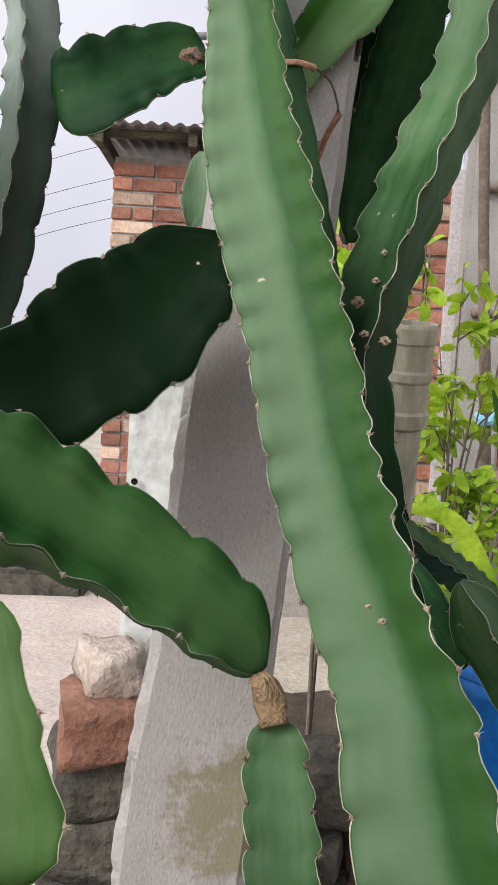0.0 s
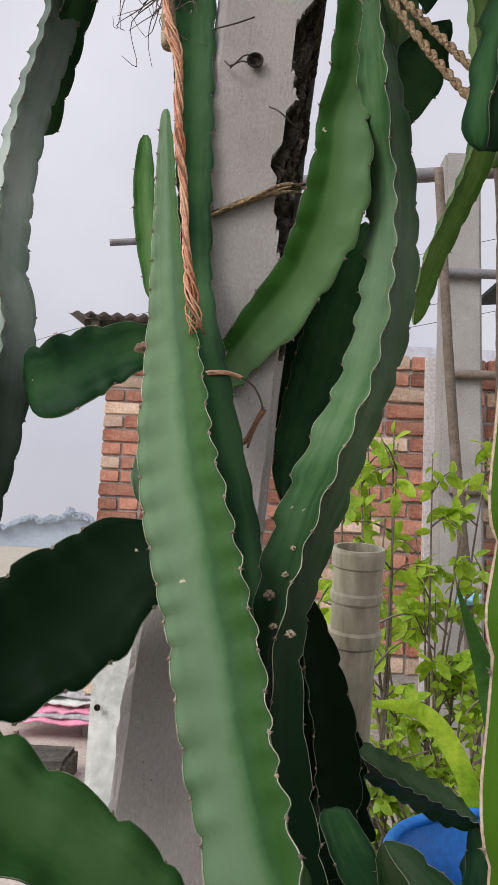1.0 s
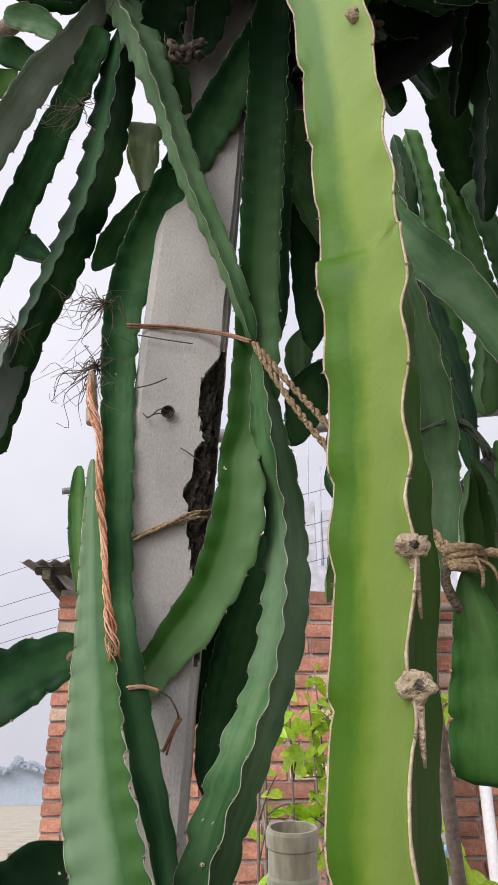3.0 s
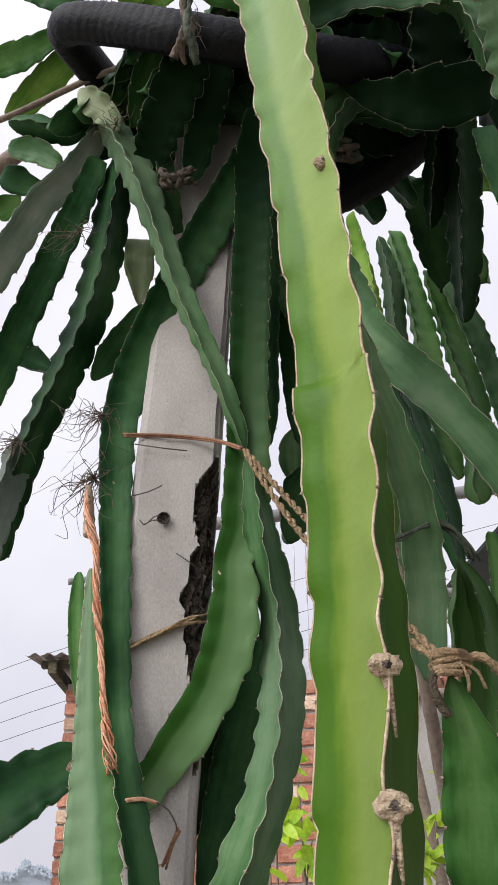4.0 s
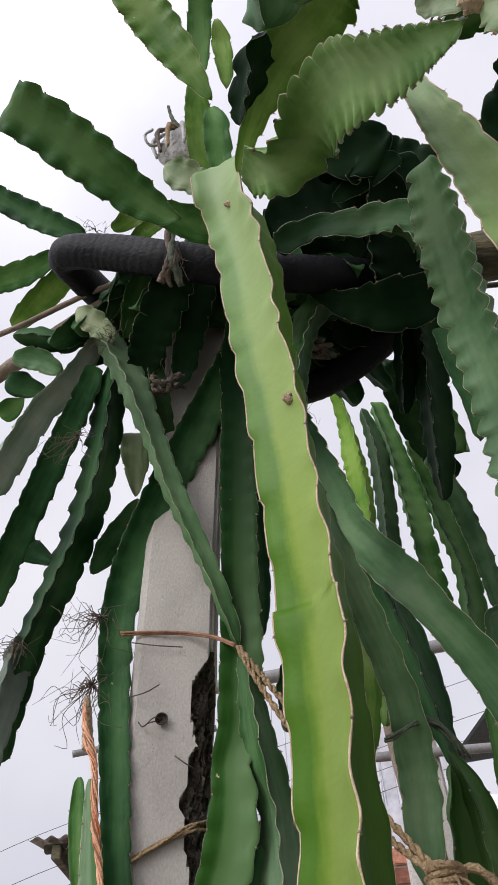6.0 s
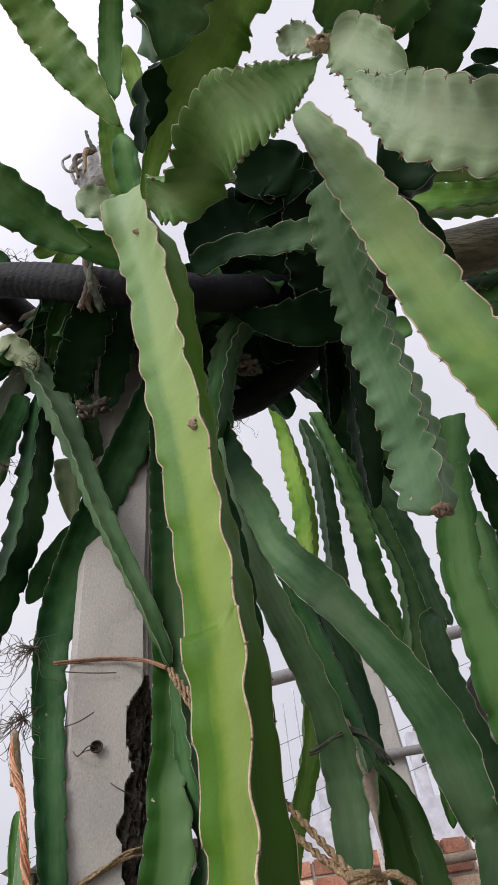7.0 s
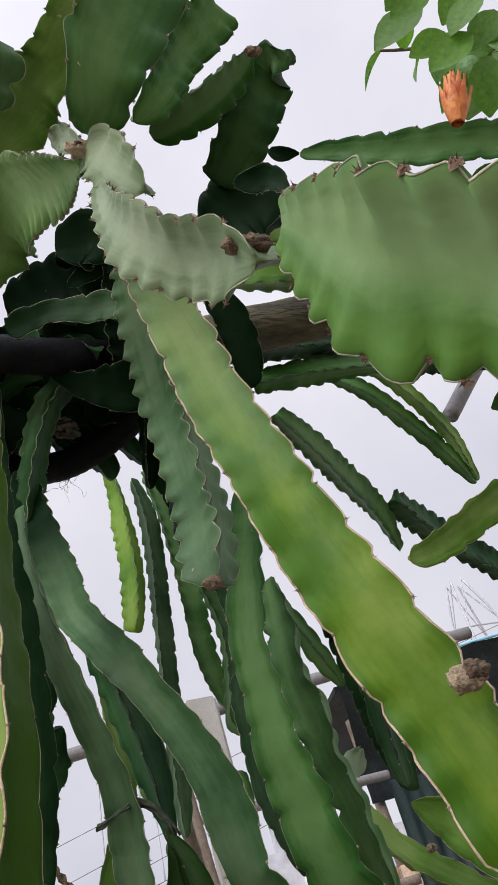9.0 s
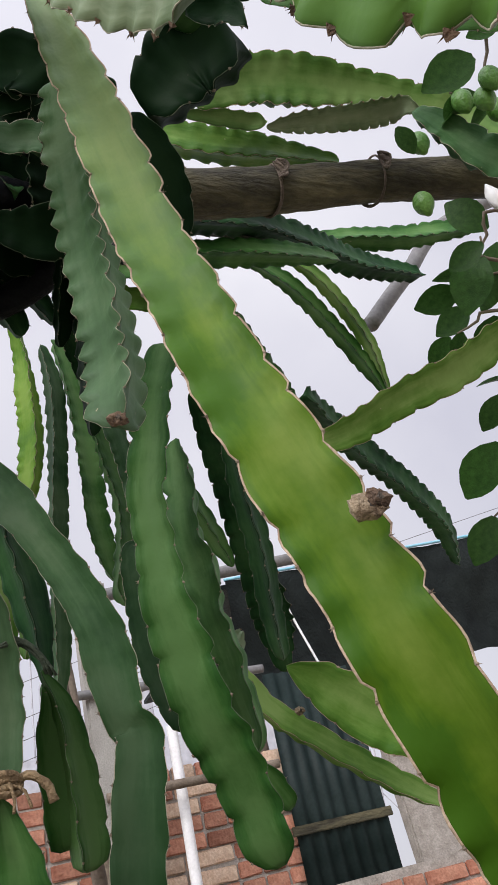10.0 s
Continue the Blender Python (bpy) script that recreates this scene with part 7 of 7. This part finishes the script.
def lime_sprays():
    """The twig ends that hang nearest: broad leaves, young fruit and one blossom."""
    own = bpy.data.objects["lime_tree"]
    pv, pf = leaf_mesh("leaf", 1, 0.66, LEAF_DARK, 0.16, 0.12)
    me = bpy.data.meshes.new("leaf")
    me.from_pydata(pv, [], pf)
    me.materials.append(LEAF_DARK)
    me.polygons.foreach_set("use_smooth", [True] * len(me.polygons))
    bright = me.copy()
    bright.materials[0] = LEAF_MID
    rows = [(1.060, 0.093, 2.317, 0.977, 0.135, 2.280), (1.001, 0.240, 2.339, 1.031, 0.256, 2.297), (1.209, 0.348, 2.231, 1.149, 0.350, 2.306), (1.091, 0.301, 2.102, 1.061, 0.357, 2.009), (1.125, 0.403, 2.122, 1.056, 0.445, 2.112), (1.069, 0.264, 2.076, 1.029, 0.316, 2.069), (1.108, 0.390, 2.060, 1.049, 0.417, 2.026), (1.140, 0.486, 2.089, 1.108, 0.529, 2.052), (1.067, 0.386, 2.001, 1.072, 0.431, 1.973), (1.195, 0.331, 2.173, 1.172, 0.377, 2.090), (1.099, 0.049, 2.351, 1.052, 0.075, 2.347), (1.154, 0.510, 1.863, 1.109, 0.599, 1.809), (1.211, 0.659, 1.803, 1.164, 0.706, 1.733), (1.124, 0.430, 1.903, 1.098, 0.473, 1.861), (1.188, 0.410, 2.069, 1.174, 0.478, 2.022)]
    for k, r in enumerate(rows):
        a, b = Vector(r[:3]), Vector(r[3:])
        d = b - a
        ob = new("leaf", me)
        ob.parent = own
        # the blade lies across the line to the open side of the yard
        z = Vector((-0.62 + 0.3 * math.sin(k * 2.1), -0.55 + 0.3 * math.cos(k * 1.7), -0.45))
        y = d.normalized()
        x = y.cross(z).normalized()
        z = x.cross(y)
        ob.matrix_basis = Matrix.Translation(a) @ Matrix((x, y, z)).transposed().to_4x4() @ Matrix.Scale(d.length * (1.0 if k != 3 else 0.95), 4)
    fresh = [(0.864, -0.169, 2.248, 0.820, -0.139, 2.220), (0.835, -0.119, 2.253, 0.788, -0.101, 2.237), (0.835, -0.151, 2.331, 0.784, -0.126, 2.311), (0.838, -0.122, 2.345, 0.773, -0.087, 2.320), (0.848, -0.132, 2.216, 0.795, -0.104, 2.193), (0.901, -0.149, 2.257, 0.862, -0.119, 2.226), (0.908, -0.108, 2.256, 0.839, -0.089, 2.249), (0.932, -0.072, 2.254, 0.883, -0.035, 2.220), (0.863, -0.114, 2.191, 0.857, -0.073, 2.135), (0.791, -0.160, 2.313, 0.762, -0.139, 2.288), (0.917, -0.119, 2.264, 0.884, -0.082, 2.224), (0.898, -0.154, 2.355, 0.865, -0.121, 2.318)]
    for k, r in enumerate(fresh):
        a, b = Vector(r[:3]), Vector(r[3:])
        y = (b - a).normalized()
        x = y.cross(Vector((-0.35 + 0.4 * math.sin(k * 2.3), -0.75, -0.4 + 0.4 * math.cos(k * 1.9)))).normalized()
        ob = new("leaf", bright)
        ob.parent = own
        ob.matrix_basis = Matrix.Translation(a) @ Matrix((x, y, x.cross(y))).transposed().to_4x4() @ Matrix.Scale((b - a).length * 1.1, 4)
    for p in ((1.104, 0.117, 2.310), (1.109, 0.147, 2.301), (1.054, 0.258, 2.332), (1.030, 0.294, 2.209)):
        bm = bmesh.new()
        bmesh.ops.create_uvsphere(bm, u_segments=14, v_segments=10, radius=1)
        for v in bm.verts:
            z = v.co.z
            v.co = Vector(p) + Vector((v.co.x * 0.018, v.co.y * 0.018, z * 0.023 - (0.006 if z < -0.95 else 0)))
        part("fruit", bm, LIME, own, "small green lime", True)
    for n, pts in enumerate(([(1.143, 0.065, 2.391), (1.113, 0.105, 2.356), (1.102, 0.151, 2.300)], [(1.137, 0.247, 2.145), (1.108, 0.281, 2.119), (1.091, 0.306, 2.095)], [(1.134, 0.344, 2.014), (1.089, 0.371, 2.007), (1.060, 0.390, 2.001)], [(1.133, 0.297, 2.079), (1.101, 0.293, 2.107), (1.098, 0.284, 2.121)], [(1.32, 0.42, 1.93), (1.21, 0.47, 1.90), (1.154, 0.510, 1.863)], [(1.36, 0.52, 1.87), (1.27, 0.60, 1.84), (1.211, 0.659, 1.803)])):
        tube("limb", [(1.60, 0.25, pts[0][2] - 0.05)] + pts, [0.005, 0.0035, 0.0028, 0.0018], STICK, own, sides=6, step=0.02, seed=n)
    bm = bmesh.new()
    bmesh.ops.create_uvsphere(bm, u_segments=10, v_segments=10, radius=1)
    for v in bm.verts:
        z = v.co.z
        w = 0.011 * (1 + 0.25 * math.sin(5 * math.atan2(v.co.y, v.co.x))) * (1.0 if z < 0 else 1 - 0.7 * z)
        v.co = Vector((1.098, 0.224, 2.148)) + Vector((v.co.x * w, v.co.y * w, z * 0.030))
    part("blossom", bm, WHITE, own, "closed white blossom", True)


lime_sprays()


def flower_bud(base, top):
    own = new("flower_bud")
    own.parent = plant
    own["label"] = "closed orange and red flower bud"
    a, b = Vector(base), Vector(top)
    d = (b - a)
    L = d.length
    q = d.to_track_quat("Z", "Y").to_matrix().to_4x4()
    rng = random.Random(5)
    for ring_, count, r, s in ((0, 7, 0.011, 0.75), (1, 8, 0.009, 1.0), (2, 5, 0.005, 1.08)):
        for k in range(count):
            ang = 2 * math.pi * (k + 0.5 * ring_) / count
            m = Matrix.Translation(a) @ q @ Matrix.Rotation(ang, 4, "Z")
            v, f = [], []
            for i in range(6):
                u = i / 5
                w = 0.0065 * math.sin(math.pi * min(1, 0.25 + 0.73 * u)) ** 0.8
                x = r * (0.55 + 1.6 * u - 0.85 * u * u) + (0.004 * u * u if ring_ == 0 else 0)
                v += [m @ Vector((x - 0.001, -w, u * L * s)), m @ Vector((x + 0.0015, 0, u * L * s)), m @ Vector((x - 0.001, w, u * L * s))]
            for i in range(5):
                o = i * 3
                f += [(o, o + 1, o + 4, o + 3), (o + 1, o + 2, o + 5, o + 4)]
            mesh_object("petal", v, f, PETAL, own, True)


flower_bud((0.750, -0.096, 2.030), (0.762, -0.125, 2.085))


# ---- the blue drum, bricks, sticks and rubbish in the yard
def drum():
    own = thing("blue_drum", "open blue plastic drum standing among the plants", "drum")
    prof = [(0.20, 0.0), (0.235, 0.02), (0.24, 0.30), (0.245, 0.32), (0.245, 0.35), (0.24, 0.37), (0.238, 0.67), (0.248, 0.675), (0.248, 0.70), (0.236, 0.702), (0.230, 0.45), (0.225, 0.05), (0.01, 0.04)]
    k = 48
    v = [(0.545 + r * math.cos(2 * math.pi * j / k), 1.22 + r * math.sin(2 * math.pi * j / k), z) for r, z in prof for j in range(k)]
    f = [(i * k + j, i * k + (j + 1) % k, (i + 1) * k + (j + 1) % k, (i + 1) * k + j) for i in range(len(prof) - 1) for j in range(k)]
    mesh_object("body", v, f, BLUE, own, True)
    for name, r, z, w in (("rim", 0.244, 0.706, 0.011), ("hoop", 0.243, 0.49, 0.008)):
        tube(name, [(0.545 + r * math.cos(a * math.pi / 18), 1.22 + r * math.sin(a * math.pi / 18), z) for a in range(37)], w, BLUE, own, sides=8, step=0.03)


drum()


def rough_brick(x, y, z, size, turn, seed):
    bm = bmesh.new()
    bmesh.ops.create_cube(bm, size=1)
    bmesh.ops.subdivide_edges(bm, edges=bm.edges[:], cuts=4, use_grid_fill=True)
    m = pose(x, y, z, 0, 0, turn)
    for v in bm.verts:
        n = v.co.copy()
        r = max(0.0, n.length - 0.56)
        v.co = n * (1 - 0.35 * r)
        v.co = Vector([a * b for a, b in zip(v.co, size)]) + n * 0.018 * noise.noise(n * 3 + Vector((seed, seed * 2, 0))) + n * 0.008 * noise.noise(n * 9 + Vector((0, seed, 0)))
        v.co = m @ v.co
    return part("brick", bm, (OLD_BRICK, RED_OLD, BLACK_OLD, PALE_OLD)[(seed * 7 // 3) % 4 if seed not in (35, 40) else 2] if seed != 91 else PALE_OLD, pile, "", True)


pile = thing("brick_pile", "low dry-stacked pile of mossy broken bricks", "bricks")
rng = random.Random(8)
for row in range(10):
    z = 0.035 + row * 0.072
    for k, x in enumerate((-0.155, -0.02, 0.10, 0.22)):
        if row == 9 and k > 0:
            continue
        rough_brick(x + rng.uniform(-0.02, 0.02), 0.93 + rng.uniform(-0.02, 0.02), z, (0.125, 0.13, 0.074), rng.uniform(-14, 14), row * 5 + k)
rough_brick(-0.150, 0.93, 0.740, (0.07, 0.09, 0.06), 25, 91)

tube("leaning_stick", [(0.70, 2.66, 2.62), (0.79, 2.77, 1.75), (0.905, 2.90, 0.9), (0.98, 2.98, 0.0)], [0.017, 0.019, 0.022, 0.022], STICK, None, sides=9, rough=0.05)
tagged(bpy.data.objects["leaning_stick"], "brown wooden stick leaning in the yard", "stick")
strands("blue_rag", [(0.845, 2.84, 1.03), (0.87, 2.825, 1.015), (0.90, 2.835, 1.02), (0.915, 2.86, 1.03)], 8, 0.016, 0.008, TEAL, "pale blue rag knotted round the leaning stick", "rag", 17)
tube("grey_stick", [(0.46, 1.22, 1.98), (0.50, 1.30, 1.80), (0.55, 1.45, 1.5), (0.66, 1.75, 0.75), (0.76, 2.0, 0.0)], [0.012, 0.014, 0.015, 0.016, 0.017], STICK, None, sides=9, rough=0.06)
tagged(bpy.data.objects["grey_stick"], "weathered grey stick leaning behind the stems", "stick")

white_pole = thing("white_pole", "white painted pole in two lengths with a dark joint", "pole")
for a, b in (((1.262, 3.38, 0.3), (1.270, 3.38, 1.43)), ((1.272, 3.38, 1.47), (1.287, 3.38, 2.27))):
    tube("length", [a, ((a[0] + b[0]) / 2, 3.38, (a[2] + b[2]) / 2), b], 0.026, WHITE, white_pole, sides=12)
tube("joint", [(1.27, 3.38, 1.42), (1.271, 3.38, 1.45), (1.272, 3.38, 1.48)], 0.018, WIRE, white_pole, sides=10)
tube("foot", [(1.258, 3.38, 0.0), (1.26, 3.38, 0.15), (1.262, 3.38, 0.31)], 0.022, WIRE, white_pole, sides=10)

# things along the far side of the yard
bm = bmesh.new()
box(bm, (-3.2, 3.55, 0.0), (-0.72, 3.85, 0.17), 0.02)
tagged(part("kerb", bm, BLACK_OLD), "rough grey cement kerb across the yard", "kerb", kind="structure")
heap = thing("rubble_heap", "heap of pale rubble and planks by the yard", "rubble")
rng = random.Random(31)
for k in range(26):
    bm = bmesh.new()
    s = (rng.uniform(0.15, 0.5), rng.uniform(0.1, 0.25), rng.uniform(0.03, 0.09))
    box(bm, tuple(-a / 2 for a in s), tuple(a / 2 for a in s), 0.008, pose(rng.uniform(-2.4, -1.0), rng.uniform(4.7, 5.5), 0.05 + 0.34 * rng.random(), rng.uniform(-12, 12), rng.uniform(-12, 12), rng.uniform(0, 180)))
    part("slab", bm, (PLASTER, WHITEWASH, MORTAR, BRICK)[k % 4], heap)
for k, (x, z, w, mat, label) in enumerate(((-0.98, 0.20, 0.62, PINK, "crumpled pink plastic sheet on the rubble"), (-1.02, 0.225, 0.60, GREY_BAG, "crumpled grey plastic sheet on the rubble"), (-0.95, 0.245, 0.50, PINK, "crumpled pink plastic sheet on the rubble"),
                                           (-1.05, 0.285, 0.55, WHITEWASH, "crumpled white plastic sheet on the rubble"), (-1.0, 0.320, 0.5, GREY_BAG, "crumpled grey plastic sheet on the rubble"))):
    bm = bmesh.new()
    bmesh.ops.create_grid(bm, x_segments=28, y_segments=12, size=0.5)
    for v in bm.verts:
        crease = 0.018 * noise.noise(v.co * 5 + Vector((k * 3.1, 0, 0))) + 0.010 * noise.noise(v.co * 13 + Vector((0, k * 2.3, 0)))
        v.co = Vector((x + v.co.x * w, 4.50 + 0.03 * k + v.co.y * 0.36, z + crease - 0.09 * max(0.0, -v.co.y - 0.1)))
    bmesh.ops.solidify(bm, geom=bm.faces[:], thickness=0.012)
    tagged(part("plastic_sheet", bm, mat, None, "", True), label, "sheet", "sheets on the rubble")

# the projecting rod behind the outhouse and wires
rod = tube("roof_pole", [(-0.89, 4.50, 2.99), (-0.5, 4.55, 3.05), (0.0, 4.6, 3.12)], 0.022, PIPE, None, sides=8)
tagged(rod, "grey pole above the outhouse roof", "pole")
tube("roof_pole_stay", [(-0.1, 4.6, 3.1), (-0.1, 4.6, 2.8), (-0.1, 4.6, 2.4)], 0.02, PIPE, rod, sides=8)
for k, z in enumerate((3.50, 3.82, 4.16, 4.75)):
    w_ = tube("power_line", [(-14, 15.8, z - 1.9 + 0.5), (-6.0, 14.1, z - 0.55), (-2.5, 13.4, z + 0.30), (6, 12, z + 2.1), (16, 10.5, z + 3.9)], 0.006, WIRE, None, sides=4, step=0.5)
    tagged(w_, "thin overhead power line", "wire", "power lines")


def pylon(x, y, top, width, height):
    own = thing("lattice_tower", "distant lattice steel tower", "tower")
    grey = FAR_GREY
    levels = [top - height, top - height * 0.7, top - height * 0.4, top - height * 0.15, top]
    for sx, sy in ((-1, -1), (1, -1), (1, 1), (-1, 1)):
        pts = [(x + sx * width * (0.5 - 0.11 * i), y + sy * width * (0.5 - 0.11 * i), z) for i, z in enumerate(levels)]
        tube("leg", pts, 0.09, grey, own, sides=4, step=1.0)
        for i in range(4):
            a = pts[i]
            w = width * (0.5 - 0.11 * (i + 1))
            b = (x - sx * w if sx == sy else x + sx * w, y + sy * w if sx == sy else y - sy * w, levels[i + 1])
            tube("brace", [a, tuple((p + q) / 2 for p, q in zip(a, b)), b], 0.05, grey, own, sides=4, step=1.0)
    for z in (top - height * 0.15, top - height * 0.4):
        tube("arm", [(x - width * 0.9, y, z), (x, y, z + 0.5), (x + width * 0.9, y, z)], 0.07, grey, own, sides=4, step=1.0)


pylon(27.4, 42.0, 26.2, 7.0, 26.3)

# unfinished building far off: columns with bare reinforcement
far_house = thing("unfinished_building", "distant unfinished concrete building with bare column bars", "building")
bm = bmesh.new()
box(bm, (-1.0, 20.0, 0), (9.0, 24.0, 6.6), 0.05)
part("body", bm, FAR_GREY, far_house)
for x in (2.6, 3.1, 3.8, 5.2):
    bm = bmesh.new()
    box(bm, (x, 20.2, 6.5), (x + 0.3, 20.5, 8.2 + 0.5 * (x % 1)), 0.02)
    part("column", bm, FAR_GREY, far_house)
for k in range(9):
    x = 1.0 + 0.34 * k
    tube("bar", [(x, 20.3, 6.6), (x + 0.03, 20.3, 8.0), (x + 0.1, 20.3, 9.6 + 0.4 * (k % 3))], 0.025, FAR_GREY, far_house, sides=4, step=1.0)


def far_trees():
    rng = random.Random(77)
    own = thing("far_tree_line", "hazy line of distant trees", "trees", kind="stuff")

    def top(x):
        return max(0.3, 2.3 + 1.3 * noise.noise((x * 0.12, 0, 0)) + 1.1 * noise.noise((x * 0.4, 3, 0)) + 0.5 * noise.noise((x * 1.4, 5, 0)))

    v, f = [], []
    # leaf clumps along the outline, small enough to melt into it
    for k in range(16000):
        x = rng.uniform(-60, 40)
        p = Vector((x, 60.5 + rng.uniform(-0.4, 0.4), top(x) * rng.uniform(0.86, 1.04)))
        a = rng.uniform(0, 6.28)
        d, q = Vector((math.cos(a), 0.0, math.sin(a))), Vector((-math.sin(a), 0, math.cos(a)))
        s = rng.uniform(0.05, 0.14)
        o = len(v)
        v += [p + d * s, p + q * s * 0.7, p - d * s, p - q * s * 0.7]
        f += [(o, o + 1, o + 2, o + 3)]
    b0 = len(v)
    for k in range(801):
        x = -60 + 0.125 * k
        v += [Vector((x, 61, 0)), Vector((x, 61, 0.96 * top(x) + 0.12 * noise.noise((x * 5, 7, 0))))]
    f += [(b0 + 2 * k, b0 + 2 * k + 2, b0 + 2 * k + 3, b0 + 2 * k + 1) for k in range(800)]
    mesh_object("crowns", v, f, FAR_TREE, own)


far_trees()

# dark earth bed round the cactus, added to cut light bounced upward
bm = bmesh.new()
bmesh.ops.create_grid(bm, x_segments=30, y_segments=30, size=0.5)
for v in bm.verts:
    e = max(abs(v.co.x), abs(v.co.y)) * 2
    v.co = Vector((1.0 + v.co.x * 2.6, 0.7 + v.co.y * 4.6, 0.06 * (1 - e ** 4) - 0.02 + 0.03 * noise.noise(v.co * 9)))
tagged(part("added_soil_bed", bm, SOIL, None, "", True), "dark earth bed added under the plants", "soil", kind="structure")
